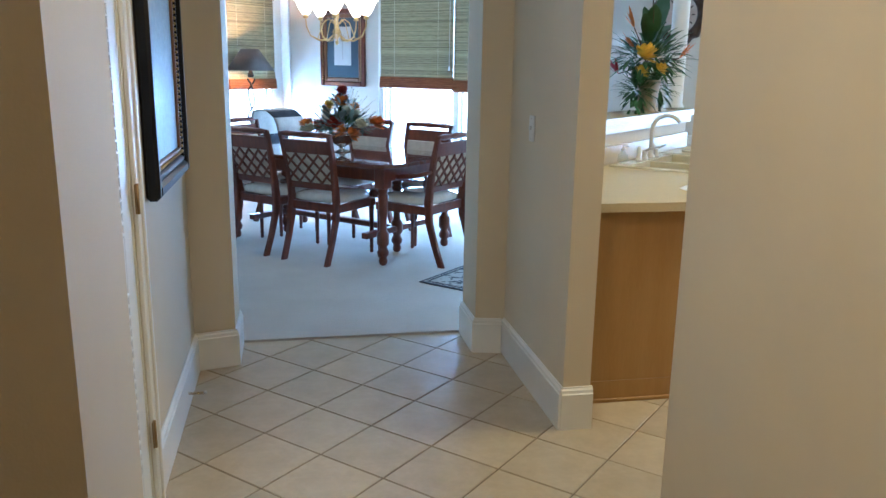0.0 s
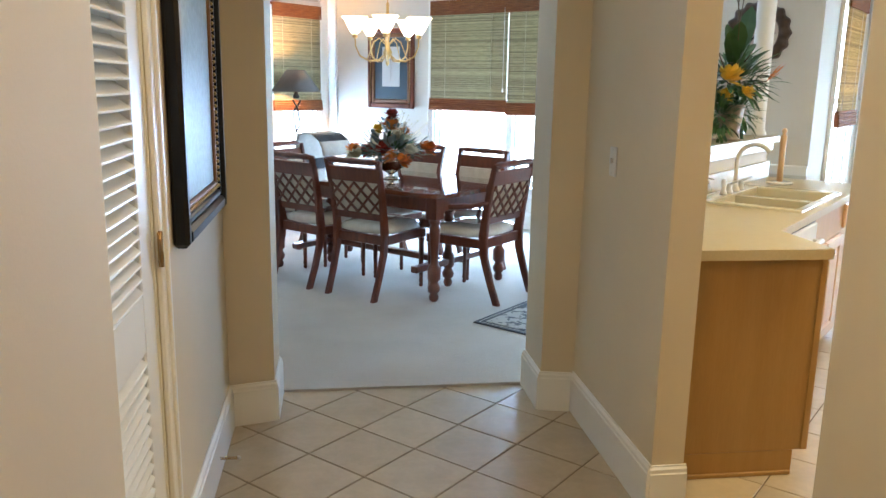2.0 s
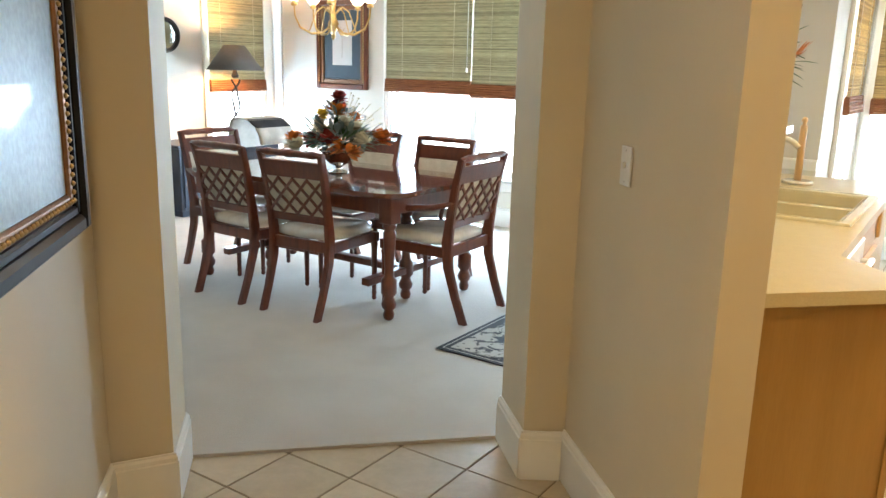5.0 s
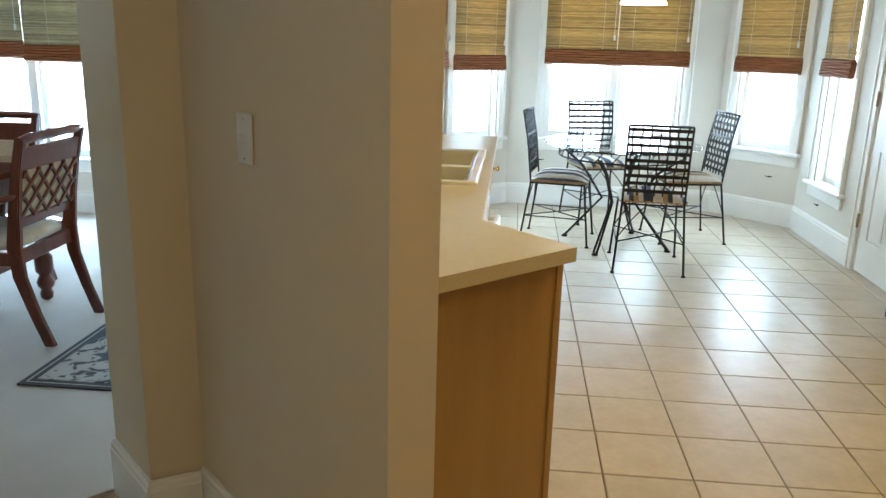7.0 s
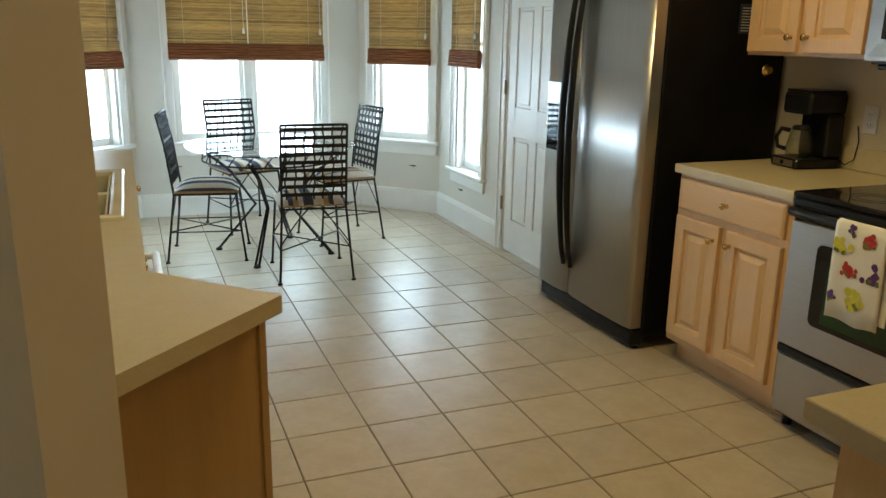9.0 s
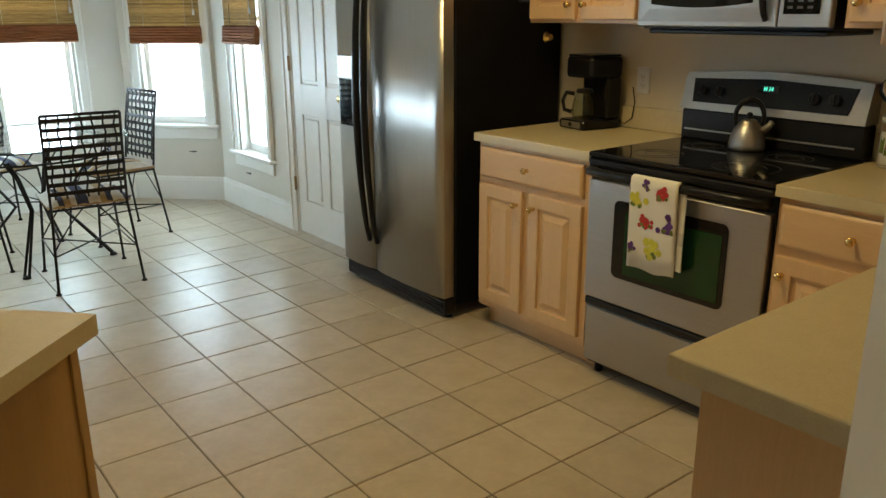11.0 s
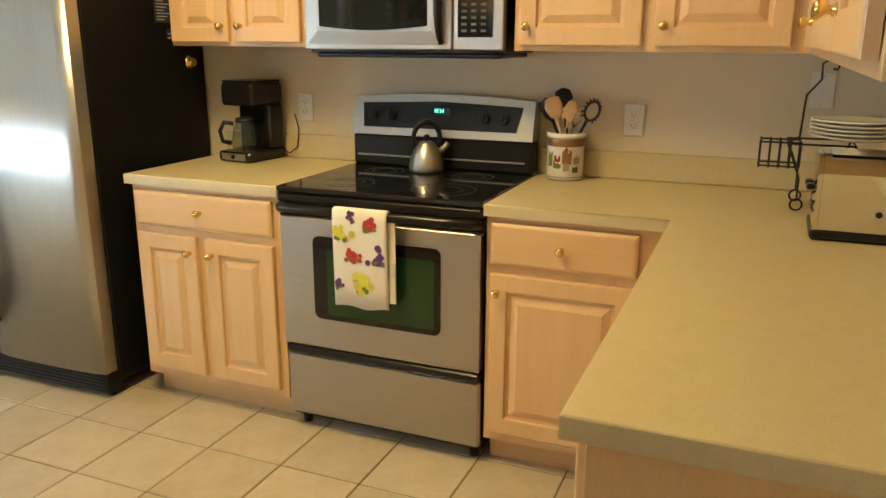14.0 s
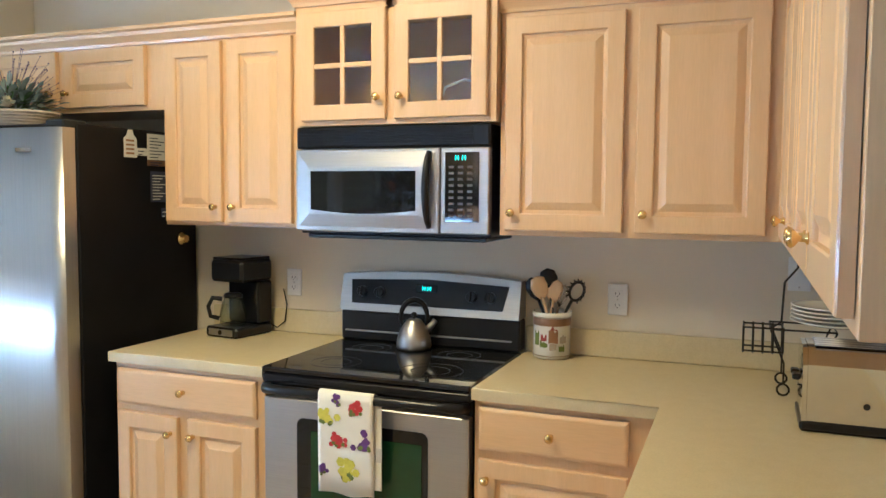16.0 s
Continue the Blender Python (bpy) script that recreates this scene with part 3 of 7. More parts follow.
def panel_door():
    p = (0.111, 4.671)
    u0, u1 = 1.231, 2.005
    w = thing("door_2", wall_frame(p, (0, -1)), "white six-panel pantry door, closed, beside the steel fridge", "door", kind="structure")
    casing_of(0.07, u0, u1, 2.04, w)
    a, b = u0 + 0.014, u1 - 0.014
    bm = bmesh.new()
    bx(bm, (a, 0.012, 0.01), (b, 0.04, 2.025), 0.002)
    mid = (a + b) / 2
    for lo, hi in (((a, 0.002, 0.01), (a + 0.11, 0.013, 2.025)), ((b - 0.11, 0.002, 0.01), (b, 0.013, 2.025)), ((mid - 0.05, 0.002, 0.01), (mid + 0.05, 0.013, 2.025)),
                   ((a, 0.0025, 0.01), (b, 0.0135, 0.24)), ((a, 0.0025, 0.80), (b, 0.0135, 1.0)), ((a, 0.0025, 1.62), (b, 0.0135, 1.72)), ((a, 0.0025, 1.91), (b, 0.0135, 2.025))):
        bx(bm, lo, hi, 0.004)
    part("leaf", bm, M["trim"], w)
    for za, zb in ((0.24, 0.80), (1.0, 1.62), (1.72, 1.91)):
        for xa, xb in ((a + 0.11, mid - 0.05), (mid + 0.05, b - 0.11)):
            bm = bmesh.new()
            bx(bm, (xa + 0.02, 0.005, za + 0.02), (xb - 0.02, 0.014, zb - 0.02), 0.008)
            part("panel", bm, M["trim"], w)
    for z in (0.34, 1.12, 1.85):
        hinge(w, u0 + 0.006, -0.012, z)
    bm = bmesh.new()
    lathe(bm, [(0.03, 0), (0.03, 0.004), (0.012, 0.008), (0.012, 0.03), (0.026, 0.04), (0.028, 0.055), (0.018, 0.066), (0.001, 0.068)], 16, m=pose(b - 0.065, 0.0, 0.95, 90, 0, 0))
    part("knob", bm, M["brass"], w, "brass knob")


panel_door()


# ---- cabinets: local x along the front from its left end, front at y = 0, body behind (+y), z up ----
RANGE = -90      # fronts that face -x
SIDE = 180       # fronts that face +y


def knob(parent, x, z, y=-0.02):
    bm = bmesh.new()
    lathe(bm, [(0.009, 0), (0.009, 0.002), (0.0055, 0.005), (0.005, 0.013), (0.0125, 0.019), (0.0145, 0.024), (0.011, 0.029), (0.001, 0.031)], 14, m=pose(x, y, z, 90, 0, 0))
    part("knob", bm, M["brass"], parent, "round brass knob")


def frame_ring(x0, x1, z0, z1, s, y):
    """One rectangular frame s wide with eased edges, its front at y and its back at y + 0.019."""
    bm = bmesh.new()
    prof = [(0, 0.019), (0, 0.004), (0.0015, 0.0012), (0.005, 0), (s - 0.004, 0), (s - 0.001, 0.002), (s, 0.005), (s, 0.019)]
    rings = [[bm.verts.new(v) for v in ((x0 + o, y + q, z0 + o), (x1 - o, y + q, z0 + o), (x1 - o, y + q, z1 - o), (x0 + o, y + q, z1 - o))] for o, q in prof]
    for r, t in zip(rings, rings[1:] + rings[:1]):
        for i in range(4):
            bm.faces.new((r[i], r[(i + 1) % 4], t[(i + 1) % 4], t[i]))
    return bm


def raised_door(parent, x0, x1, z0, z1, knob_at=None, y=-0.02, name="door"):
    s = 0.058
    bm = frame_ring(x0, x1, z0, z1, s, y)
    d = part(name, bm, M["maple"], parent)
    a, b, c, e = x0 + s, x1 - s, z0 + s, z1 - s
    bm = bmesh.new()
    prof = [(0.0, 0.010), (0.012, 0.012), (0.034, 0.002), (0.038, 0.0005)]
    rings = [[bm.verts.new(v) for v in ((a + o, y + q, c + o), (b - o, y + q, c + o), (b - o, y + q, e - o), (a + o, y + q, e - o))] for o, q in prof]
    for r, t in zip(rings, rings[1:]):
        for i in range(4):
            bm.faces.new((r[i], r[(i + 1) % 4], t[(i + 1) % 4], t[i]))
    bm.faces.new(rings[-1])
    part("panel", bm, M["maple"], d, "raised maple panel")
    if knob_at:
        knob(d, *knob_at, y)
    return d


def drawer_front(parent, x0, x1, z0, z1, y=-0.02):
    bm = bmesh.new()
    prof = [(0, 0.019), (0, 0.006), (0.007, 0.0015), (0.013, 0)]
    rings = [[bm.verts.new(v) for v in ((x0 + o, y + q, z0 + o), (x1 - o, y + q, z0 + o), (x1 - o, y + q, z1 - o), (x0 + o, y + q, z1 - o))] for o, q in prof]
    for r, t in zip(rings, rings[1:]):
        for i in range(4):
            bm.faces.new((r[i], r[(i + 1) % 4], t[(i + 1) % 4], t[i]))
    bm.faces.new(rings[-1]), bm.faces.new(rings[0][::-1])
    d = part("drawer", bm, M["maple_h"], parent)
    knob(d, (x0 + x1) / 2, (z0 + z1) / 2, y)
    return d


def base_cabinet(m, w, doors, label, drawer=True, depth=0.58, stop=None):
    c = thing("base_cabinet", m, label, "kitchen cabinet", "kitchen base cabinets")
    bm = bmesh.new()
    bx(bm, (0, 0.0005, 0.1), (w, depth, 0.874), 0.001)
    part("body", bm, M["maple"], c)
    bm = bmesh.new()
    bx(bm, (0.0, 0.07, 0.0), (w, 0.085, 0.099), 0.001)
    part("toe_kick", bm, M["maple_h"], c, "recessed maple kick board")
    top = 0.715 if drawer else 0.855
    edges = doors
    for x0, x1, side in edges:
        if drawer:
            top = 0.69
        kx = x1 - 0.028 if side > 0 else x0 + 0.028
        raised_door(c, x0, x1, 0.135, top, (kx, top - 0.06))
    if drawer:
        drawer_front(c, edges[0][0], edges[-1][1], 0.72, 0.855)
    return c


base_cabinet(pose(0.0, 1.43, 0, 0, 0, RANGE), 0.665, [(0.018, 0.295, 1), (0.34, 0.635, -1)], "maple base cabinet with one drawer and two doors, beside the fridge")
base_cabinet(pose(0.0, -0.006, 0, 0, 0, RANGE), 0.58, [(0.018, 0.475, -1)], "maple corner base cabinet with one drawer, beside the range")
base_cabinet(pose(0.0, -0.60, 0, 0, 0, SIDE) @ Matrix.Translation((0.0, 0, 0)), 1.27, [(0.05, 0.42, 1), (0.46, 0.83, -1), (0.87, 1.24, -1)], "maple base cabinets under the side counter", drawer=False, depth=0.57)


def counter(name, pts, label, backs=()):
    c = thing(name, pose(0, 0, 0), label, "countertop")
    bm = bmesh.new()
    vs = prism(bm, pts, 0.876, 0.914)
    es = [e for e in bm.edges if e.verts[0].co.z > 0.91 and e.verts[1].co.z > 0.91]
    bmesh.ops.bevel(bm, geom=es, offset=0.006, segments=3, profile=0.6, affect="EDGES")
    part("worktop", bm, M["laminate"], c)
    for lo, hi in backs:
        bm = bmesh.new()
        bx(bm, lo, hi, 0.004)
        part("backsplash", bm, M["laminate"], c, "low laminate upstand")
    return c


counter("countertop", [(-0.025, 0.762), (-0.025, 1.445), (0.618, 1.445), (0.618, 0.762)], "beige laminate countertop with a low upstand, beside the fridge",
        [((0.598, 0.764, 0.9145), (0.618, 1.443, 1.015))])
counter("countertop", [(-0.025, -0.002), (0.618, -0.002), (0.618, -1.188), (-1.325, -1.188), (-1.325, -0.572), (-0.025, -0.572)],
        "L-shaped beige laminate countertop with a low upstand, beside the range", [((0.598, -1.166, 0.9145), (0.618, -0.004, 1.015)), ((-1.32, -1.188, 0.9145), (0.618, -1.168, 1.015))])


def crown(parent, x0, x1, z, depth, left=False, right=False):
    prof = [(0.002, 0), (-0.008, 0), (-0.012, 0.012), (-0.03, 0.036), (-0.034, 0.05), (-0.046, 0.056), (-0.046, 0.07), (0.002, 0.07)]
    bm = bmesh.new()
    path = []
    if left:
        path.append((x0, depth, -1, 0))
    path += [(x0, 0, -1 if left else 0, 1), (x1, 0, 1 if right else 0, 1)]
    if right:
        path.append((x1, depth, 1, 0))
    rings = [[bm.verts.new((x + sx * -y if sx else x, yy + (y if sy else 0), z + zz)) for y, zz in prof] for x, yy, sx, sy in path]
    k = len(prof)
    for a, b in zip(rings, rings[1:]):
        for i in range(k):
            bm.faces.new((a[i], a[(i + 1) % k], b[(i + 1) % k], b[i]))
    bm.faces.new(rings[0]), bm.faces.new(rings[-1][::-1])
    part("crown_moulding", bm, M["maple_h"], parent, "maple crown moulding")


def upper_cabinet(m, w, z0, z1, doors, label, depth=0.325, caps=(False, False), has_crown=True):
    c = thing("wall_cabinet", m, label, "kitchen cabinet", "kitchen wall cabinets")
    bm = bmesh.new()
    bx(bm, (0, 0.0005, z0), (w, depth, z1), 0.001)
    part("body", bm, M["maple"], c)
    for x0, x1, side, za, zb in doors:
        kx = x1 - 0.028 if side > 0 else x0 + 0.028
        raised_door(c, x0, x1, za, zb, (kx, za + 0.06) if side else None)
    if has_crown:
        crown(c, 0, w, z1 - 0.01, depth, *caps)
    return c


UX = 0.295
upper_cabinet(pose(UX, 2.40, 0, 0, 0, RANGE), 0.965, 1.845, 2.12, [(0.02, 0.405, 1, 1.865, 2.105), (0.44, 0.88, -1, 1.865, 2.105)], "maple cabinet with two low doors, over the fridge", caps=(False, False))
upper_cabinet(pose(UX, 1.434, 0, 0, 0, RANGE), 0.638, 1.38, 2.12, [(0.012, 0.285, 1, 1.395, 2.10), (0.315, 0.605, -1, 1.395, 2.10)], "maple wall cabinet with two raised-panel doors, above the coffee maker", caps=(False, False))
upper_cabinet(pose(UX, 0.012, 0, 0, 0, RANGE), 0.905, 1.372, 2.13, [(0.02, 0.415, -1, 1.39, 2.10), (0.455, 0.845, -1, 1.39, 2.10)], "maple wall cabinet with two tall raised-panel doors, beside the microwave", caps=(True, False))
upper_cabinet(pose(UX - 0.01, -0.887, 0, 0, 0, SIDE), 1.745, 1.372, 2.13, [(0.05, 0.455, 1, 1.39, 2.10), (0.475, 0.88, -1, 1.39, 2.10), (0.90, 1.30, 1, 1.39, 2.10), (1.32, 1.72, -1, 1.39, 2.10)],
              "maple wall cabinets with raised-panel doors, above the toaster", depth=0.30)


def glass_cabinet():
    c = thing("wall_cabinet", pose(0.255, 0.792, 0, 0, 0, RANGE), "maple wall cabinet with two four-pane glass doors, over the microwave", "kitchen cabinet", "kitchen wall cabinets")
    w, z0, z1, dep = 0.776, 1.757, 2.20, 0.362
    for lo, hi in (((0, 0, z0), (0.04, 0.02, z1)), ((w - 0.04, 0, z0), (w, 0.02, z1)), ((0.365, 0, z0), (0.41, 0.02, z1)),
                   ((0.04, 0, z0), (0.365, 0.02, z0 + 0.035)), ((0.41, 0, z0), (w - 0.04, 0.02, z0 + 0.035)), ((0.04, 0, z1 - 0.04), (w - 0.04, 0.02, z1)),
                   ((0, 0.02, z0), (0.018, dep, z1)), ((w - 0.018, 0.02, z0), (w, dep, z1)), ((0.018, 0.02, z0), (w - 0.018, dep, z0 + 0.016)),
                   ((0.018, 0.02, z1 - 0.016), (w - 0.018, dep, z1)), ((0.018, dep - 0.01, z0 + 0.016), (w - 0.018, dep, z1 - 0.016))):
        box("board", lo, hi, M["maple"], c, b=0.001)
    for x0, x1, side in ((0.03, 0.372, 1), (0.405, 0.747, -1)):
        za, zb, y, s = 1.775, 2.165, -0.02, 0.056
        bm = frame_ring(x0, x1, za, zb, s, y)
        d = part("door", bm, M["maple"], c)
        box("glazing_bar", ((x0 + x1) / 2 - 0.009, y + 0.002, za + s - 0.001), ((x0 + x1) / 2 + 0.009, y + 0.017, zb - s + 0.001), M["maple"], d)
        box("glazing_bar", (x0 + s - 0.001, y + 0.003, (za + zb) / 2 - 0.009), (x1 - s + 0.001, y + 0.0165, (za + zb) / 2 + 0.009), M["maple"], d)
        for i in (0, 1):
            for j in (0, 1):
                xm, zm = (x0 + x1) / 2, (za + zb) / 2
                bm = bmesh.new()
                bx(bm, (x0 + s if i == 0 else xm + 0.008, -0.012, za + s if j == 0 else zm + 0.008), (xm - 0.008 if i == 0 else x1 - s, -0.009, zm - 0.008 if j == 0 else zb - s))
                part("pane", bm, M["clear"], d)
        knob(d, x1 - 0.028 if side > 0 else x0 + 0.028, za + 0.075)
    crown(c, 0, w, z1 - 0.01, dep, True, True)
    bm = bmesh.new()
    bx(bm, (0.60, dep - 0.016, 1.87), (0.675, dep - 0.0105, 1.985), 0.002)
    tube(bm, [(0.635, dep - 0.03, 1.93), (0.59, 0.2, 1.93), (0.53, 0.16, 1.90), (0.49, 0.15, 1.79), (0.49, 0.15, 1.775)], 0.005, 6)
    part("socket_and_cord", bm, M["white_plastic"], c, "white socket with a curled white cord")


glass_cabinet()


# ---- peninsula with the sink ----
PEN = [(-2.398, -0.255), (-1.981, 0.161), (-2.236, 0.427), (-2.25, 2.47), (-2.858, 2.47), (-2.858, 0.205)]
pen = thing("countertop", pose(0, 0, 0), "beige laminate peninsula countertop with a drop-in sink", "countertop")
bm = bmesh.new()
SX0, SX1, SY0, SY1 = -2.79, -2.30, 0.98, 1.80
ym = (SY0 + SY1) / 2
prism(bm, [PEN[0], PEN[1], PEN[2], (-2.25, 2.47), (-2.858, 2.47), (-2.858, ym), (SX0, ym), (SX0, SY1), (SX1, SY1), (SX1, SY0), (SX0, SY0), (SX0, ym - 0.0005), (-2.858, ym - 0.0005), PEN[5]], 0.876, 0.914)
part("worktop", bm, M["laminate"], pen)
bm = bmesh.new()
bx(bm, (-2.86, 0.30, 0.9145), (-2.842, 2.468, 1.02), 0.003)
part("backsplash", bm, M["laminate"], pen, "low laminate upstand")
ledge = thing("bar_ledge", pose(0, 0, 0), "raised beige laminate bar ledge on the low wall", "ledge")
bm = bmesh.new()
prism(bm, [(-3.09, 0.60), (-2.81, 0.33), (-2.81, 2.53), (-3.09, 2.53)], 1.142, 1.18)
part("top", bm, M["laminate"], ledge)
bm = bmesh.new()
bx(bm, (-2.86, 0.34, 1.09), (-2.835, 2.49, 1.141), 0.004)
part("trim_board", bm, M["trim"], ledge, "white board under the ledge")

pb = thing("peninsula_cabinet", pose(0, 0, 0), "maple peninsula cabinet with a plain end panel", "kitchen cabinet", "kitchen base cabinets")
E1, E2 = (-2.018, 0.222), (-2.278, 0.482)
bm = bmesh.new()
prism(bm, [(-2.442, -0.202), E1, E2, (-2.28, 0.93), (-2.84, 0.93), (-2.84, 0.31)], 0.1, 0.874)
part("body", bm, M["maple"], pb)
bm = bmesh.new()
prism(bm, [(-2.28, 0.9305), (-2.28, 2.44), (-2.84, 2.44), (-2.84, 0.9305)], 0.1, 0.70)
part("body", bm, M["maple"], pb)
box("front_rail", (-2.293, 0.931, 0.7005), (-2.28, 2.44, 0.874), M["maple"], pb)
bm = bmesh.new()
prism(bm, [(-2.442, -0.202), (-2.068, 0.172), (-2.33, 0.44), (-2.35, 2.43), (-2.83, 2.43), (-2.83, 0.32)], 0.0, 0.0995)
part("plinth", bm, M["maple_h"], pb)
# End boards in the darkened maple; the shade here is in the colour.
bm = bmesh.new()
m45 = Matrix.Translation((-2.39, -0.15, 0)) @ pose(0, 0, 0, 0, 0, 45)
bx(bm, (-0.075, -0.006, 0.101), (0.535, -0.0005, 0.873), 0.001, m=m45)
part("end_panel", bm, M["maple_dim"], pb, "plain maple end panel")
box("corner_strip", (0.505, -0.011, 0.101), (0.53, -0.0062, 0.873), M["maple_dim"], pb, m=m45)
box("toe_board", (-0.075, -0.007, 0.0), (0.475, -0.0002, 0.0995), M["maple_dim"], pb, b=0.001, m=m45)
box("shoe_strip", (-0.07, -0.018, 0.0), (0.47, -0.0075, 0.018), M["maple_dim"], pb, b=0.003, m=m45)
for y0, y1, s in ((1.13, 1.50, 1), (1.52, 1.89, -1)):
    d = raised_door(pb, 0, y1 - y0, 0.135, 0.69, ((y1 - y0 - 0.03) if s > 0 else 0.03, 0.63), y=0.0)
    d.matrix_basis = pose(-2.279, y0, 0, 0, 0, 90) @ Matrix.Translation((0, -0.021, 0))
d = drawer_front(pb, 0, 0.48, 0.72, 0.855, y=0.0)
d.matrix_basis = pose(-2.279, 1.92, 0, 0, 0, 90) @ Matrix.Translation((0, -0.021, 0))

dw = thing("dishwasher", pose(-2.279, 0.51, 0, 0, 0, 90), "white built-in dishwasher with a bar handle, under the peninsula counter", "dishwasher")
box("door", (0, -0.035, 0.11), (0.60, -0.001, 0.72), M["white_plastic"], dw, b=0.006)
box("control_panel", (0, -0.04, 0.725), (0.60, -0.001, 0.86), M["white_plastic"], dw, b=0.006)
bm = bmesh.new()
tube(bm, [(0.04, -0.075, 0.78), (0.56, -0.075, 0.78)], 0.012, 10)
for x in (0.06, 0.54):
    tube(bm, [(x, -0.075, 0.78), (x, -0.038, 0.78)], 0.009, 8)
part("handle", bm, M["white_plastic"], dw, "white bar handle")
box("seal", (0.005, -0.03, 0.861), (0.595, -0.001, 0.872), M["black"], dw, "black rubber seal")


def sink():
    s = thing("sink", pose(0, 0, 0), "bisque enamel two-bowl kitchen sink with a raised rim", "sink")
    bm = bmesh.new()
    x0, x1, y0, y1 = SX0, SX1, SY0, SY1
    rim = 0.035
    z = 0.9145
    prof = [(0.02, 0.0), (0.018, 0.010), (0.012, 0.014), (-0.012, 0.014), (-0.022, 0.008), (-0.027, -0.02)]
    rings = [[bm.verts.new(v) for v in ((x0 - o, y0 - o, z + q), (x1 + o, y0 - o, z + q), (x1 + o, y1 + o, z + q), (x0 - o, y1 + o, z + q))] for o, q in prof]
    for r, t in zip(rings, rings[1:]):
        for i in range(4):
            bm.faces.new((r[i], r[(i + 1) % 4], t[(i + 1) % 4], t[i]))
    part("rim", bm, M["sink"], s)
    box("tap_deck", (x0 + 0.024, y0 + 0.024, z - 0.01), (x0 + 0.072, y1 - 0.024, z + 0.010), M["sink"], s, b=0.003)
    box("bowl_divider", (x0 + 0.0725, (y0 + y1) / 2 - 0.0175, z - 0.03), (x1 - 0.024, (y0 + y1) / 2 + 0.0175, z + 0.004), M["sink"], s, b=0.004)
    for a, b in ((y0 + rim, (y0 + y1) / 2 - 0.02), ((y0 + y1) / 2 + 0.02, y1 - rim)):
        bm = bmesh.new()
        xa, xb, t, zb = x0 + 0.075, x1 - rim, 0.006, 0.74
        for lo, hi in (((xa - t, a - t, zb), (xa, b + t, z)), ((xb, a - t, zb), (xb + t, b + t, z)), ((xa, a - t, zb), (xb, a, z)), ((xa, b, zb), (xb, b + t, z)), ((xa - t, a - t, zb - t), (xb + t, b + t, zb))):
            bx(bm, lo, hi)
        part("bowl", bm, M["sink"], s)
        bm = bmesh.new()
        lathe(bm, [(0.04, 0.0), (0.04, 0.003), (0.03, 0.002)], 16, at=((xa + xb) / 2, (a + b) / 2, 0.7405))
        part("drain", bm, M["chrome"], s, "steel drain")
    f = thing("faucet", pose(-2.735, 1.42, 0.929), "glossy white gooseneck faucet with side spray and two levers", "faucet")
    bm = bmesh.new()
    pts = [(0, 0, 0), (0, 0, 0.14)] + [Vector((0.09 - 0.09 * math.cos(a), 0, 0.17 + 0.09 * math.sin(a))) for a in [i * math.pi / 10 for i in range(9)]]
    tube(bm, pts, 0.012, 12)
    lathe(bm, [(0.026, 0), (0.026, 0.01), (0.016, 0.03), (0.014, 0.05)], 16)
    part("spout", bm, M["ceramic"], f)
    for y in (-0.1, 0.1):
        bm = bmesh.new()
        lathe(bm, [(0.022, 0), (0.022, 0.008), (0.014, 0.03), (0.017, 0.045), (0.01, 0.055)], 14, at=(0, y, 0))
        tube(bm, [(0, y, 0.05), (0.05, y + (0.03 if y > 0 else -0.03), 0.075)], [0.008, 0.006], 8)
        part("lever", bm, M["ceramic"], f)
    bm = bmesh.new()
    lathe(bm, [(0.02, 0), (0.018, 0.012), (0.012, 0.03), (0.015, 0.07), (0.010, 0.085)], 12, at=(0, -0.19, 0))
    part("side_spray", bm, M["ceramic"], f)
    t = thing("paper_towel_holder", pose(-2.68, 2.10, 0.915), "brown wooden paper towel post on a white ceramic base", "paper towel holder")
    bm = bmesh.new()
    lathe(bm, [(0.075, 0), (0.075, 0.012), (0.068, 0.016)], 24)
    part("base", bm, M["ceramic"], t)
    bm = bmesh.new()
    lathe(bm, [(0.018, 0.016), (0.018, 0.29), (0.010, 0.30), (0.017, 0.32), (0.008, 0.335)], 14)
    part("post", bm, M["maple"], t, "brown wooden post")
    g = thing("soap_bottle", pose(-2.76, 1.04, 0.929), "small clear glass soap bottle beside the sink", "soap dispenser")
    bm = bmesh.new()
    lathe(bm, [(0.022, 0), (0.028, 0.01), (0.028, 0.05), (0.012, 0.065), (0.012, 0.075)], 16)
    part("bottle", bm, M["clear"], g)
    bm = bmesh.new()
    lathe(bm, [(0.013, 0.075), (0.013, 0.087), (0.004, 0.09), (0.004, 0.105)], 12)
    tube(bm, [(0, 0, 0.102), (0.035, 0, 0.1)], 0.004, 6)
    part("pump", bm, M["ceramic"], g)


sink()
col = thing("column", pose(-2.935, 2.39, 0), "round white painted column on the end of the low wall", "column", kind="structure")
bm = bmesh.new()
lathe(bm, [(0.07, 1.185), (0.07, 1.2), (0.058, 1.22), (0.058, CEIL - 0.08), (0.075, CEIL - 0.05), (0.08, CEIL)], 28)
part("shaft", bm, M["trim"], col)


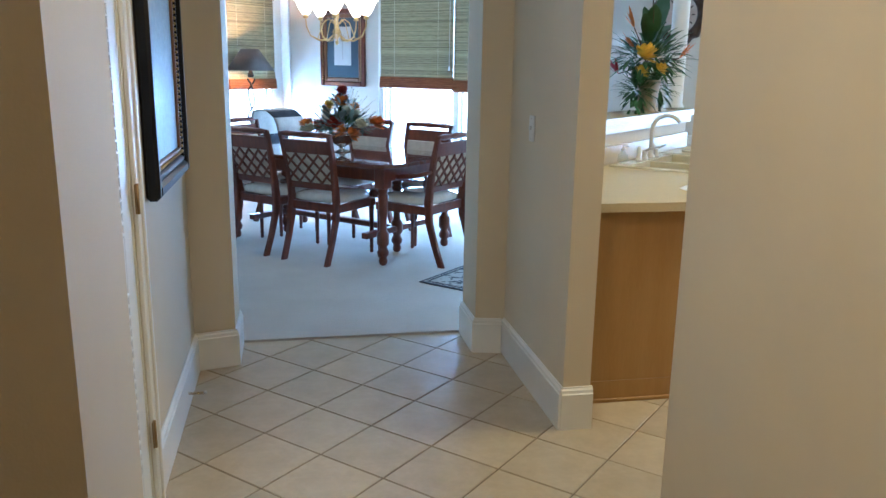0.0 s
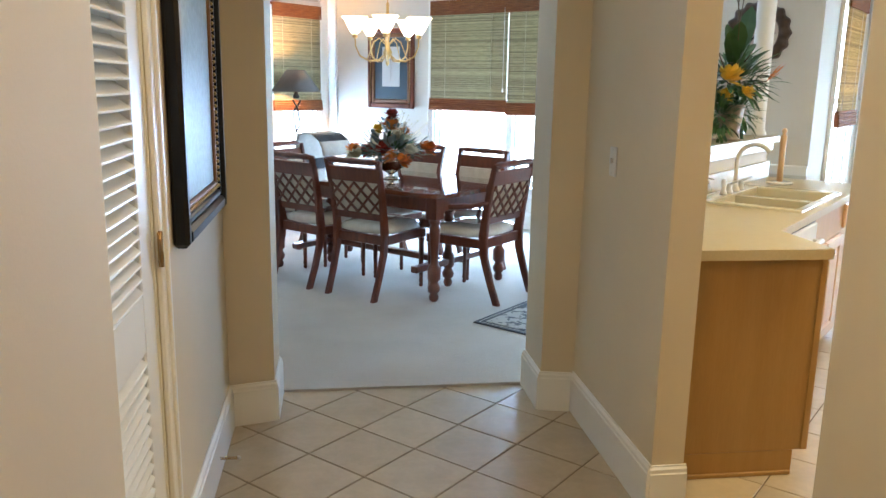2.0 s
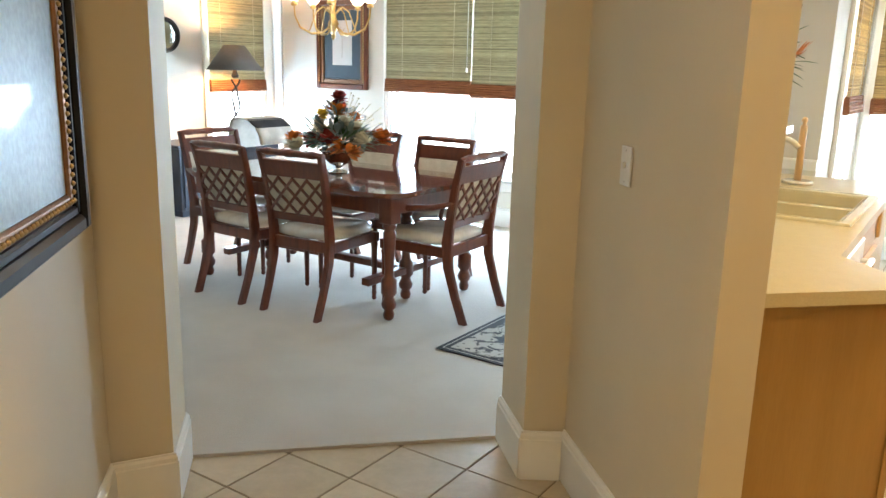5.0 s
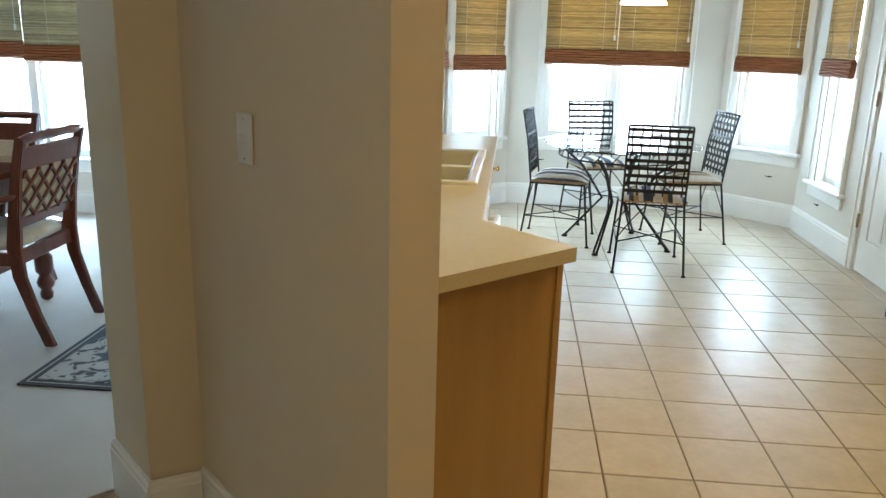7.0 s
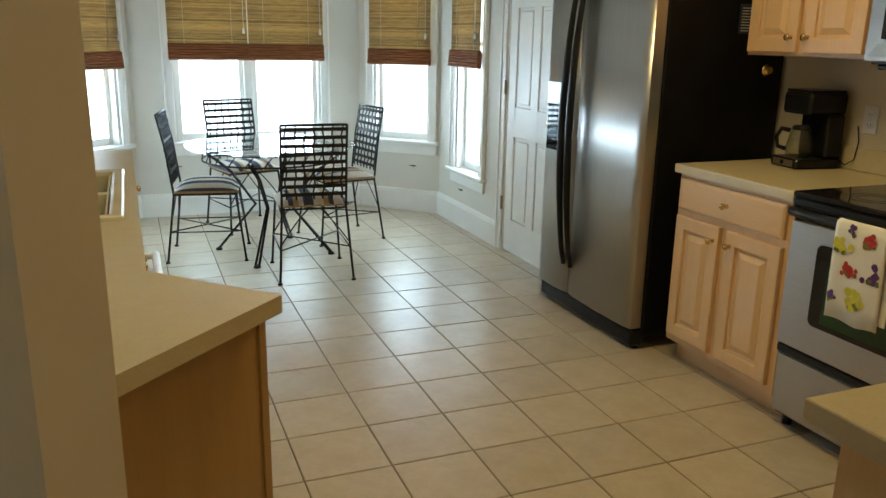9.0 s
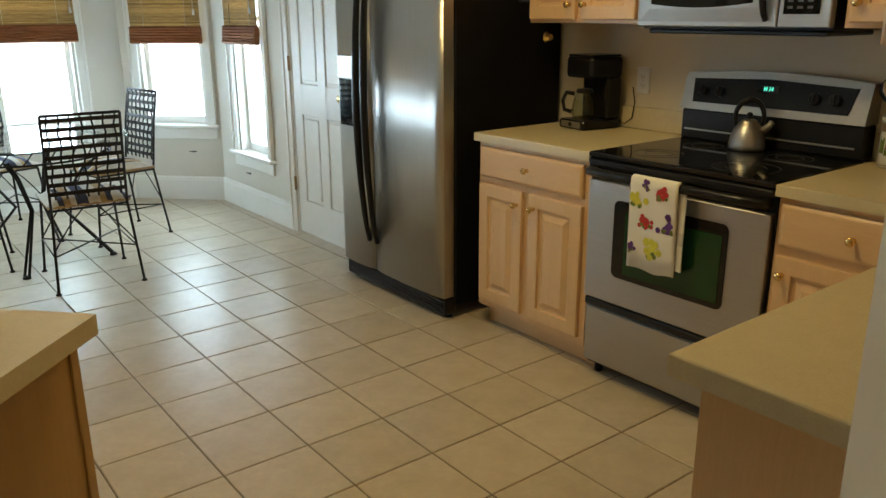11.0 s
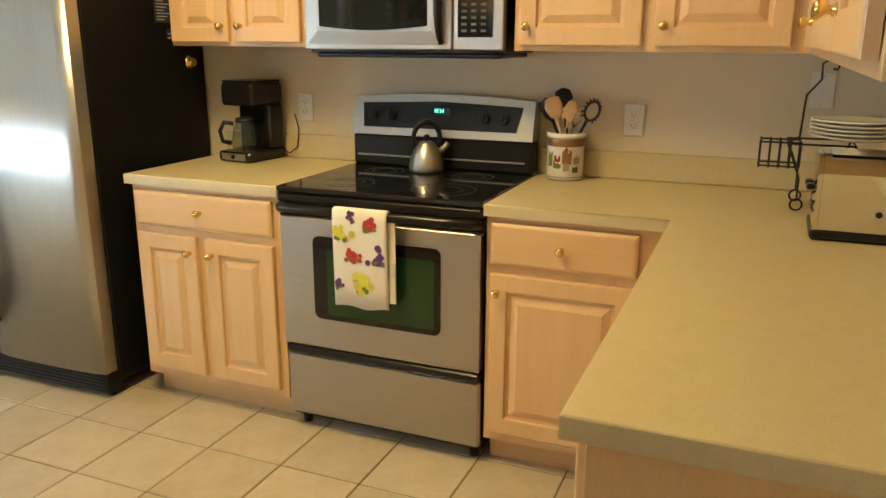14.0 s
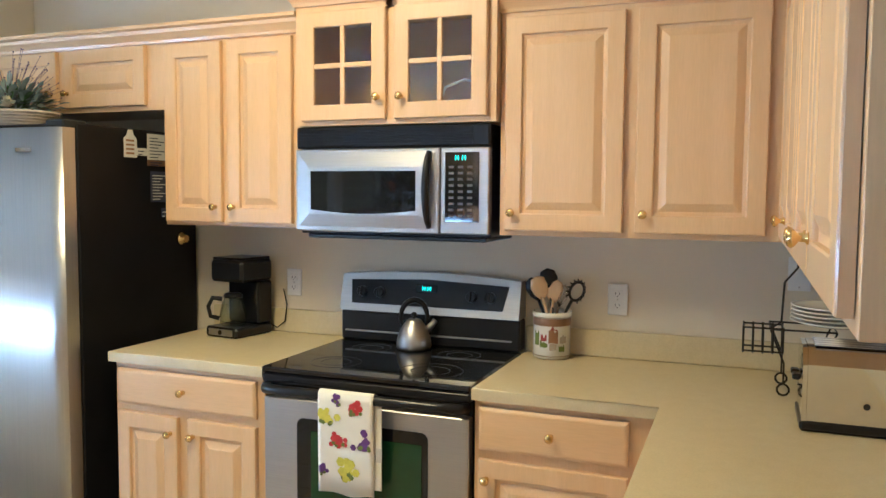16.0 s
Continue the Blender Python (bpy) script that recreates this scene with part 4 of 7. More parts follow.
# ---- fridge ----
def fridge():
    f = thing("fridge", pose(-0.135, 2.445, 0, 0, 0, RANGE), "side-by-side fridge with brushed steel doors, black sides and long black handles", "fridge")
    w = 0.915
    box("cabinet", (0.004, 0.075, 0.06), (w - 0.004, 0.74, 1.765), M["black_tex"], f, "black textured body", b=0.006)
    sp = 0.325
    for x0, x1, nm in ((0.004, sp - 0.004, "freezer_door"), (sp + 0.004, w - 0.004, "fridge_door")):
        bm = bmesh.new()
        n = 10
        cols = []
        for i in range(n + 1):
            x = x0 + (x1 - x0) * i / n
            edge = min(i, n - i) / n * (x1 - x0)
            y = 0.008 * (1 - min(1, edge / 0.04)) ** 2 - 0.010 * math.sin(math.pi * i / n)
            cols.append((x, y))
        bot = [bm.verts.new((x, y, 0.115)) for x, y in cols] + [bm.verts.new((x1, 0.065, 0.115)), bm.verts.new((x0, 0.065, 0.115))]
        top = [bm.verts.new((v.co.x, v.co.y, 1.745)) for v in bot]
        bm.faces.new(bot), bm.faces.new(top[::-1])
        k = len(bot)
        for i in range(k):
            fc = bm.faces.new((bot[i], top[i], top[(i + 1) % k], bot[(i + 1) % k]))
            fc.smooth = i < n
        d = part(nm, bm, M["steel_v"], f, "brushed steel door")
        hx = x1 - 0.032 if nm == "freezer_door" else x0 + 0.032
        bm = bmesh.new()
        pts, rad = [], []
        for i in range(17):
            t = i / 16
            pts.append((hx, -0.008 - 0.055 * math.sin(math.pi * t) ** 0.7, 0.27 + 1.43 * t))
            rad.append(0.012 + 0.008 * math.sin(math.pi * t))
        tube(bm, pts, rad, 10)
        part("handle", bm, M["black"], d, "long curved black handle")
    fd = [c for c in f.children if c.name.startswith("freezer_door")][0]
    box("dispenser_panel", (0.04, -0.016, 1.102), (0.22, -0.004, 1.22), M["steel"], fd, "dispenser controls", b=0.004)
    box("dispenser_recess", (0.045, -0.0135, 0.86), (0.215, -0.003, 1.10), M["blackglass"], fd, "black ice and water recess", b=0.004)
    box("badge", (0.70, -0.013, 1.655), (0.78, -0.0095, 1.672), M["chrome"], f, "small blank chrome badge", b=0.003)
    bm = bmesh.new()
    bx(bm, (0.01, 0.02, 0.02), (w - 0.01, 0.09, 0.11), 0.008)
    for i in range(5):
        bx(bm, (0.03, 0.015, 0.03 + i * 0.015), (w - 0.03, 0.022, 0.036 + i * 0.015), 0.001)
    part("grille", bm, M["black"], f, "black toe grille")
    box("hinge_cover", (0.01, 0.02, 1.746), (0.1, 0.13, 1.775), M["black"], f, b=0.006)
    box("hinge_cover", (w - 0.1, 0.02, 1.746), (w - 0.01, 0.13, 1.775), M["black"], f, b=0.006)
    for x in (0.05, w - 0.05):
        bm = bmesh.new()
        lathe(bm, [(0.02, 0), (0.02, 0.06)], 10, at=(x, 0.65, 0))
        part("foot", bm, M["black"], f)
        bm = bmesh.new()
        lathe(bm, [(0.02, 0), (0.02, 0.03)], 10, at=(x, 0.07, 0))
        part("foot", bm, M["black"], f)


fridge()


# ---- range ----
M["ring_print"] = material("grey_print", (0.05, 0.05, 0.055), 0.5)


def stove():
    s = thing("range", pose(-0.012, 0.757, 0, 0, 0, RANGE), "electric range with a black glass top and brushed steel door", "range")
    w = 0.754
    box("body", (0.0, 0.03, 0.04), (w, 0.62, 0.895), M["black_tex"], s, "black enamel body", b=0.003)
    box("drawer", (0.003, -0.002, 0.06), (w - 0.003, 0.029, 0.30), M["steel"], s, "brushed steel storage drawer", b=0.008)
    box("drawer_lip", (0.003, -0.012, 0.302), (w - 0.003, 0.029, 0.335), M["black"], s, "black drawer grip", b=0.008)
    d = box("oven_door", (0.003, -0.012, 0.34), (w - 0.003, 0.029, 0.812), M["steel"], s, "brushed steel oven door", b=0.003)
    bm = bmesh.new()
    x0, x1, z0, z1, r = 0.135, 0.615, 0.452, 0.752, 0.025
    ring = []
    for cx, cz, a0 in ((x1 - r, z1 - r, 0), (x0 + r, z1 - r, 90), (x0 + r, z0 + r, 180), (x1 - r, z0 + r, 270)):
        ring += [(cx + r * math.cos(radians(a0 + i * 18)), cz + r * math.sin(radians(a0 + i * 18))) for i in range(6)]
    fr = [bm.verts.new((x, -0.0155, z)) for x, z in ring]
    bk = [bm.verts.new((x, -0.0115, z)) for x, z in ring]
    bm.faces.new(fr)
    for i in range(len(ring)):
        bm.faces.new((fr[i], bk[i], bk[(i + 1) % len(ring)], fr[(i + 1) % len(ring)]))
    part("window_border", bm, M["blackglass"], d, "black window border")
    box("oven_window", (x0 + 0.055, -0.018, z0 + 0.02), (x1 - 0.02, -0.0158, z1 - 0.04), M["ovenglass"], d, "dark green oven window", b=0.0008)
    bm = bmesh.new()
    tube(bm, [(0.012, -0.012, 0.845), (0.03, -0.045, 0.85), (0.10, -0.058, 0.852), (w - 0.10, -0.058, 0.852), (w - 0.03, -0.045, 0.85), (w - 0.012, -0.012, 0.845)], [0.02, 0.017, 0.016, 0.016, 0.017, 0.02], 12)
    part("handle", bm, M["black"], d, "broad black oven handle")
    bm = bmesh.new()
    bx(bm, (-0.003, -0.018, 0.862), (w + 0.003, 0.03, 0.897), 0.008)
    bx(bm, (0.05, -0.0195, 0.874), (0.27, -0.0175, 0.877), 0.0005, 0)
    part("front_panel", bm, M["black"], s, "black front panel")
    box("cooktop", (-0.003, -0.02, 0.898), (w + 0.003, 0.565, 0.918), M["blackglass"], s, "glossy black glass cooktop", b=0.005)
    for x, y, r in ((0.2, 0.14, 0.09), (0.56, 0.14, 0.11), (0.2, 0.42, 0.075), (0.56, 0.42, 0.08)):
        bm = bmesh.new()
        for rr in (r, r * 0.6):
            ring = [(x + rr * math.cos(a * math.pi / 20), y + rr * math.sin(a * math.pi / 20), 0.9184) for a in range(40)]
            tube(bm, ring, 0.0007, 4, closed=True)
        part("burner_ring", bm, M["ring_print"], s, "thin grey burner ring")
    box("riser", (0.0, 0.545, 0.919), (w, 0.625, 1.04), M["black"], s, "black riser behind the burners", b=0.006)
    box("vent_trim", (0.02, 0.54, 0.955), (w - 0.03, 0.545, 0.962), M["steel"], s, b=0.001)
    bm = bmesh.new()
    n = 12
    lo = [bm.verts.new((0.0 + w * i / n, 0.53, 1.042)) for i in range(n + 1)]
    hi = [bm.verts.new((0.0 + w * i / n, 0.565, 1.185 + 0.018 * math.sin(math.pi * i / n))) for i in range(n + 1)]
    lob = [bm.verts.new((v.co.x, 0.63, v.co.z)) for v in lo]
    hib = [bm.verts.new((v.co.x, 0.63, v.co.z)) for v in hi]
    for i in range(n):
        bm.faces.new((lo[i], lo[i + 1], hi[i + 1], hi[i])), bm.faces.new((hi[i], hi[i + 1], hib[i + 1], hib[i]))
        bm.faces.new((lob[i + 1], lob[i], hib[i], hib[i + 1])), bm.faces.new((lo[i + 1], lo[i], lob[i], lob[i + 1]))
    bm.faces.new((lo[0], hi[0], hib[0], lob[0])), bm.faces.new((lo[n], lob[n], hib[n], hi[n]))
    part("backguard", bm, M["steel"], s, "brushed steel backguard")
    # sloping control face: from (y 0.53, z 1.042) to (y 0.565, z 1.19)
    slope = Matrix.Translation((0, 0.53, 1.042)) @ pose(0, 0, 0, -13.5, 0, 0)
    bm = bmesh.new()
    pts = [(0.055, 0.03), (w - 0.065, 0.03), (w - 0.045, 0.125), (w * 0.5, 0.138), (0.045, 0.125)]
    fr = [bm.verts.new((x, -0.005, z)) for x, z in pts]
    bk = [bm.verts.new((x, -0.0002, z)) for x, z in pts]
    bm.faces.new(fr)
    for i in range(5):
        bm.faces.new((fr[i], bk[i], bk[(i + 1) % 5], fr[(i + 1) % 5]))
    bmesh.ops.transform(bm, matrix=slope, verts=bm.verts)
    p = part("control_panel", bm, M["black"], s, "black control panel")
    for x in (0.10, 0.175, w - 0.19, w - 0.115):
        bm = bmesh.new()
        lathe(bm, [(0.022, 0), (0.020, 0.016), (0.018, 0.018)], 18, m=slope @ pose(x, -0.005, 0.078, 90, 0, 0))
        bx(bm, (x - 0.004, -0.03, 0.06), (x + 0.004, -0.005, 0.096), 0.002, m=slope)
        part("dial", bm, M["black"], p, "black dial")
    bm = bmesh.new()
    bx(bm, (0.33, -0.0075, 0.085), (0.42, -0.0052, 0.115), 0.001, m=slope)
    part("display", bm, M["blackglass"], p)
    bm = bmesh.new()
    for i, x in enumerate((0.358, 0.368, 0.38, 0.392)):
        bx(bm, (x, -0.0085, 0.094), (x + 0.0018, -0.0077, 0.109), 0, m=slope)
        if i % 2:
            bx(bm, (x - 0.006, -0.0085, 0.1005), (x, -0.0077, 0.1025), 0, m=slope)
    part("clock_digits", bm, M["digits"], p, "glowing green clock digits")
    for x in (0.04, w - 0.04):
        bm = bmesh.new()
        lathe(bm, [(0.018, 0), (0.018, 0.04)], 10, at=(x, 0.06, 0))
        part("foot", bm, M["black"], s)
        bm = bmesh.new()
        lathe(bm, [(0.018, 0), (0.018, 0.04)], 10, at=(x, 0.57, 0))
        part("foot", bm, M["black"], s)


M["digits"] = glow("digit_glow", (0.1, 0.9, 0.55), 2.5)
stove()


def microwave():
    s = thing("microwave", pose(0.255, 0.793, 0, 0, 0, RANGE), "over-the-range microwave with a brushed steel door and dark window", "microwave")
    w = 0.756
    box("body", (0.002, 0.03, 1.362), (w - 0.002, 0.36, 1.752), M["black"], s, "black body", b=0.003)
    bm = bmesh.new()
    bx(bm, (0, 0.0, 1.676), (w, 0.032, 1.753), 0.006)
    for i in range(6):
        bx(bm, (0.01, -0.004, 1.684 + i * 0.011), (w - 0.06, 0.002, 1.690 + i * 0.011), 0.001)
    part("vent", bm, M["black"], s, "black louvred vent")
    d = box("door", (0, -0.006, 1.372), (0.575, 0.029, 1.672), M["steel"], s, "brushed steel door", b=0.004)
    bm = bmesh.new()
    prof = [(0.012, -0.0065), (0.055, -0.014)]
    a = [bm.verts.new((x, -0.0068, z)) for x, z in ((0.012, 1.39), (0.563, 1.39), (0.563, 1.66), (0.012, 1.66))]
    b = [bm.verts.new((x, -0.016, z)) for x, z in ((0.06, 1.435), (0.505, 1.435), (0.505, 1.605), (0.06, 1.605))]
    for i in range(4):
        bm.faces.new((a[i], a[(i + 1) % 4], b[(i + 1) % 4], b[i]))
    bm.faces.new(b)
    part("bezel", bm, M["steel"], d, "sloped steel bezel")
    bm = bmesh.new()
    n = 14
    lo = [bm.verts.new((0.07 + 0.42 * i / n, -0.0175, 1.452 - 0.014 * math.sin(math.pi * i / n))) for i in range(n + 1)]
    hi = [bm.verts.new((0.07 + 0.42 * i / n, -0.0175, 1.592)) for i in range(n + 1)]
    bm.faces.new(lo + hi[::-1])
    ext = bmesh.ops.extrude_face_region(bm, geom=bm.faces[:])
    bmesh.ops.translate(bm, vec=(0, 0.0012, 0), verts=[v for v in ext["geom"] if isinstance(v, bmesh.types.BMVert)])
    part("window", bm, M["blackglass"], d, "dark window")
    bm = bmesh.new()
    pts = [(0.537, -0.010 - 0.034 * math.sin(math.pi * t / 12) ** 0.6, 1.395 + 0.262 * t / 12) for t in range(13)]
    tube(bm, pts, [0.009 + 0.005 * math.sin(math.pi * t / 12) for t in range(13)], 10)
    part("handle", bm, M["black"], d, "curved black handle")
    p = box("control_side", (0.579, -0.006, 1.372), (w, 0.029, 1.672), M["steel"], s, "brushed steel control side", b=0.004)
    box("keypad", (0.597, -0.0085, 1.415), (w - 0.035, -0.0064, 1.655), M["blackglass"], p, "black keypad", b=0.0008)
    bm = bmesh.new()
    for i in range(9):
        for j in range(3):
            bx(bm, (0.611 + j * 0.034, -0.0092, 1.432 + i * 0.021), (0.629 + j * 0.034, -0.0087, 1.440 + i * 0.021))
    part("keys", bm, M["keys"], p, "small grey key marks")
    bm = bmesh.new()
    for x in (0.635, 0.645, 0.66, 0.67):
        bx(bm, (x, -0.0094, 1.628), (x + 0.0022, -0.0088, 1.643))
    part("clock_digits", bm, M["digits"], p, "glowing green clock digits")
    box("underside", (0.03, 0.03, 1.345), (w - 0.02, 0.35, 1.3615), M["black"], s, "dark underside with filters", b=0.004)


M["keys"] = material("key_print", (0.07, 0.07, 0.08), 0.5)
microwave()


# ---- dining furniture ----
def turned_leg(bm, x, y, h, top=0.09):
    bx(bm, (x - top / 2, y - top / 2, h - 0.15), (x + top / 2, y + top / 2, h), 0.004)
    lathe(bm, [(0.018, 0), (0.03, 0.012), (0.034, 0.035), (0.026, 0.06), (0.04, 0.075), (0.045, 0.10), (0.034, 0.125), (0.028, 0.14), (0.046, 0.16), (0.046, 0.24), (0.03, 0.26),
               (0.026, 0.30), (0.034, 0.42), (0.038, 0.52), (0.028, h - 0.19), (0.042, h - 0.17), (0.036, h - 0.15)], 18, at=(x, y, 0))


def dining_table():
    t = thing("dining_table", pose(-5.40, 1.59, 0.012), "long polished cherry dining table with rounded corners and turned legs", "dining table")
    L, W = 1.77, 1.00
    bm = bmesh.new()
    pts = []
    r = 0.14
    for sx, sy, a0 in ((1, 1, 0), (-1, 1, 90), (-1, -1, 180), (1, -1, 270)):
        for i in range(7):
            a = radians(a0 + i * 15)
            pts.append((sx * (L / 2 - r) + r * math.cos(a), sy * (W / 2 - r) + r * math.sin(a)))
    prism(bm, pts, 0.722, 0.75)
    es = [e for e in bm.edges if abs(e.verts[0].co.z - e.verts[1].co.z) < 1e-5]
    bmesh.ops.bevel(bm, geom=es, offset=0.008, segments=2, affect="EDGES")
    part("tabletop", bm, M["cherry_gloss"], t, "glossy reddish-brown top")
    bm = bmesh.new()
    for lo, hi in (((-L / 2 + 0.14, -W / 2 + 0.07, 0.62), (L / 2 - 0.14, -W / 2 + 0.095, 0.7215)), ((-L / 2 + 0.14, W / 2 - 0.095, 0.62), (L / 2 - 0.14, W / 2 - 0.07, 0.7215)),
                   ((-L / 2 + 0.07, -W / 2 + 0.14, 0.62), (-L / 2 + 0.095, W / 2 - 0.14, 0.7215)), ((L / 2 - 0.095, -W / 2 + 0.14, 0.62), (L / 2 - 0.07, W / 2 - 0.14, 0.7215))):
        bx(bm, lo, hi, 0.003)
    part("apron", bm, M["cherry"], t)
    for x in (-L / 2 + 0.10, L / 2 - 0.10):
        for y in (-W / 2 + 0.10, W / 2 - 0.10):
            bm = bmesh.new()
            turned_leg(bm, x, y, 0.7215)
            part("leg", bm, M["cherry"], t)
    for x in (-L / 2 + 0.28, L / 2 - 0.28):
        bm = bmesh.new()
        turned_leg(bm, x, 0, 0.7215, 0.08)
        part("leg", bm, M["cherry"], t)
    bm = bmesh.new()
    for x in (-L / 2 + 0.28, L / 2 - 0.28):
        bx(bm, (x - 0.03, -W / 2 + 0.10, 0.17), (x + 0.03, W / 2 - 0.10, 0.215), 0.006)
    bx(bm, (-L / 2 + 0.28, -0.03, 0.1705), (L / 2 - 0.28, 0.03, 0.2145), 0.006)
    part("stretcher", bm, M["cherry"], t)


M["cherry_gloss"] = material("cherry_gloss", (0.155, 0.043, 0.018), 0.12, color2=(0.095, 0.024, 0.011), scale=4, stretch=(1, 7, 7), coat=1.0, fine=0.1)
M["film"] = material("clear_plastic_cover", (0.62, 0.58, 0.50), 0.12, color2=(0.55, 0.50, 0.42), scale=18, bump=0.5, bscale=22, coat=1.0)
dining_table()


def dining_chair(arms=False, solid=False):
    """Faces +y, the back at y = -0.22."""
    c = thing("dining_chair", pose(0, 0, 0.012),
              "cherry dining " + ("armchair" if arms else "chair") + (" with an upholstered ivory back panel and seat" if solid else " with a lattice back and a plastic-covered ivory seat"), "dining chair", "chairs round the dining table")
    w = 0.25 if arms else 0.222
    for s in (-1, 1):
        bm = bmesh.new()
        pts = [(s * w * 0.92, -0.34, 0), (s * w * 0.93, -0.285, 0.15), (s * w * 0.94, -0.235, 0.32), (s * w * 0.94, -0.225, 0.46), (s * w * 0.95, -0.245, 0.62), (s * w * 0.97, -0.275, 0.79), (s * w, -0.315, 0.945)]
        rings = []
        for i, p in enumerate(pts):
            hw, hd = 0.017, (0.024, 0.024, 0.028, 0.032, 0.026, 0.022, 0.020)[i]
            rings.append([bm.verts.new((p[0] + a * hw, p[1] + b * hd, p[2])) for a, b in ((-1, -1), (1, -1), (1, 1), (-1, 1))])
        for a, b in zip(rings, rings[1:]):
            for i in range(4):
                bm.faces.new((a[i], a[(i + 1) % 4], b[(i + 1) % 4], b[i])).smooth = False
        bm.faces.new(rings[0][::-1]), bm.faces.new(rings[-1])
        es = [e for e in bm.edges if abs(e.verts[0].co.z - e.verts[1].co.z) > 0.05]
        bmesh.ops.bevel(bm, geom=es, offset=0.005, segments=2, affect="EDGES")
        part("back_leg", bm, M["cherry"], c)
        bm = bmesh.new()
        lathe(bm, [(0.010, 0), (0.016, 0.012), (0.012, 0.03), (0.017, 0.045), (0.014, 0.06), (0.020, 0.34), (0.025, 0.36), (0.019, 0.375)], 14, at=(s * (w - 0.01), 0.21, 0))
        bx(bm, (s * (w - 0.01) - 0.023, 0.187, 0.375), (s * (w - 0.01) + 0.023, 0.233, 0.435), 0.003)
        part("front_leg", bm, M["cherry"], c)
    bm = bmesh.new()
    for lo, hi in (((-w + 0.02, 0.20, 0.375), (w - 0.02, 0.222, 0.44)), ((-w + 0.02, -0.235, 0.375), (w - 0.02, -0.21, 0.44))):
        bx(bm, lo, hi, 0.003)
    for s in (-1, 1):
        bx(bm, (s * (w - 0.005) - 0.011, -0.21, 0.376), (s * (w - 0.005) + 0.011, 0.2, 0.439), 0.003)
    part("seat_rail", bm, M["cherry"], c)
    bm = bmesh.new()
    n, rings = 24, []
    for sc, z in ((0.90, 0.441), (1.0, 0.452), (1.0, 0.478), (0.95, 0.496), (0.78, 0.508), (0.4, 0.514)):
        ring = []
        for i in range(n):
            a = 2 * math.pi * i / n
            cx, cy = math.cos(a), math.sin(a)
            k = (abs(cx) ** 5 + abs(cy) ** 5) ** -0.2
            ring.append(bm.verts.new(((w + 0.012) * cx * k * sc, 0.005 + 0.235 * cy * k * sc, z)))
        rings.append(ring)
    for a, b in zip(rings, rings[1:]):
        for i in range(n):
            bm.faces.new((a[i], a[(i + 1) % n], b[(i + 1) % n], b[i])).smooth = True
    bm.faces.new(rings[0][::-1]), bm.faces.new(rings[-1])
    part("seat", bm, M["film"], c, "ivory seat cushion under clear plastic")

    def back_y(z):
        return -0.245 - (z - 0.62) * 0.22
    bm = bmesh.new()
    prof = []
    for i in range(13):
        t = i / 12
        x = -w - 0.02 + (2 * w + 0.04) * t
        r = 0.016 + 0.004 * math.sin(t * math.pi) + (0.005 if i in (2, 10, 6) else 0) - (0.004 if i in (0, 12) else 0)
        prof.append((x, r))
    tube(bm, [(x, back_y(0.945) + 0.002, 0.945) for x, r in prof], [r for x, r in prof], 10)
    part("top_rail", bm, M["cherry"], c, "turned top rail")
    bm = bmesh.new()
    mtilt = Matrix.Translation((0, back_y(0.85), 0.85)) @ pose(0, 0, 0, 12, 0, 0)
    bx(bm, (-w + 0.015, -0.011, -0.045), (w - 0.015, 0.011, 0.055), 0.004, m=mtilt)
    part("crest_rail", bm, M["cherry"], c)
    bm = bmesh.new()
    mt2 = Matrix.Translation((0, back_y(0.565), 0.565)) @ pose(0, 0, 0, 12, 0, 0)
    bx(bm, (-w + 0.015, -0.011, -0.025), (w - 0.015, 0.011, 0.025), 0.004, m=mt2)
    part("back_rail", bm, M["cherry"], c)
    m0 = Matrix.Translation((0, back_y(0.697), 0.697)) @ pose(0, 0, 0, 12, 0, 0)
    bm = bmesh.new()
    bx(bm, (-w + 0.018, -0.004 if not solid else -0.012, -0.115), (w - 0.018, 0.016, 0.115), 0.006, m=m0)
    part("back_panel", bm, M["seat"], c, "ivory upholstered back panel")
    if not solid:
        bm = bmesh.new()
        W2, H2 = w - 0.02, 0.112
        step = 0.105
        for sgn in (-1, 1):
            k = -8
            while k <= 8:
                # line x = c0 + sgn * z
                c0 = k * step
                zs = sorted(z for z in (-H2, H2, (-W2 - c0) / sgn, (W2 - c0) / sgn))
                za, zb = zs[1], zs[2]
                xa, xb = c0 + sgn * za, c0 + sgn * zb
                if abs(xa) <= W2 + 1e-6 and abs(xb) <= W2 + 1e-6 and zb - za > 0.01:
                    ln = math.hypot(xb - xa, zb - za)
                    mm = m0 @ Matrix.Translation(((xa + xb) / 2, -0.012 - (0.004 if sgn > 0 else 0), (za + zb) / 2)) @ pose(0, 0, 0, 0, -math.degrees(math.atan2(zb - za, xb - xa)), 0)
                    bx(bm, (-ln / 2, -0.006, -0.008), (ln / 2, 0.006, 0.008), 0.002, m=mm)
                k += 1
        part("lattice", bm, M["cherry"], c, "crossed cherry lattice")
    if arms:
        for s in (-1, 1):
            bm = bmesh.new()
            tube(bm, [(s * w * 0.97, -0.27, 0.70), (s * (w + 0.02), -0.15, 0.665), (s * (w + 0.035), 0.0, 0.645), (s * (w + 0.03), 0.12, 0.655), (s * (w + 0.03), 0.19, 0.66)], [0.015, 0.018, 0.02, 0.022, 0.018], 10)
            tube(bm, [(s * (w + 0.03), 0.15, 0.65), (s * (w + 0.02), 0.13, 0.55), (s * (w + 0.01), 0.17, 0.40)], [0.017, 0.014, 0.018], 10)
            part("armrest", bm, M["cherry"], c)
    return c


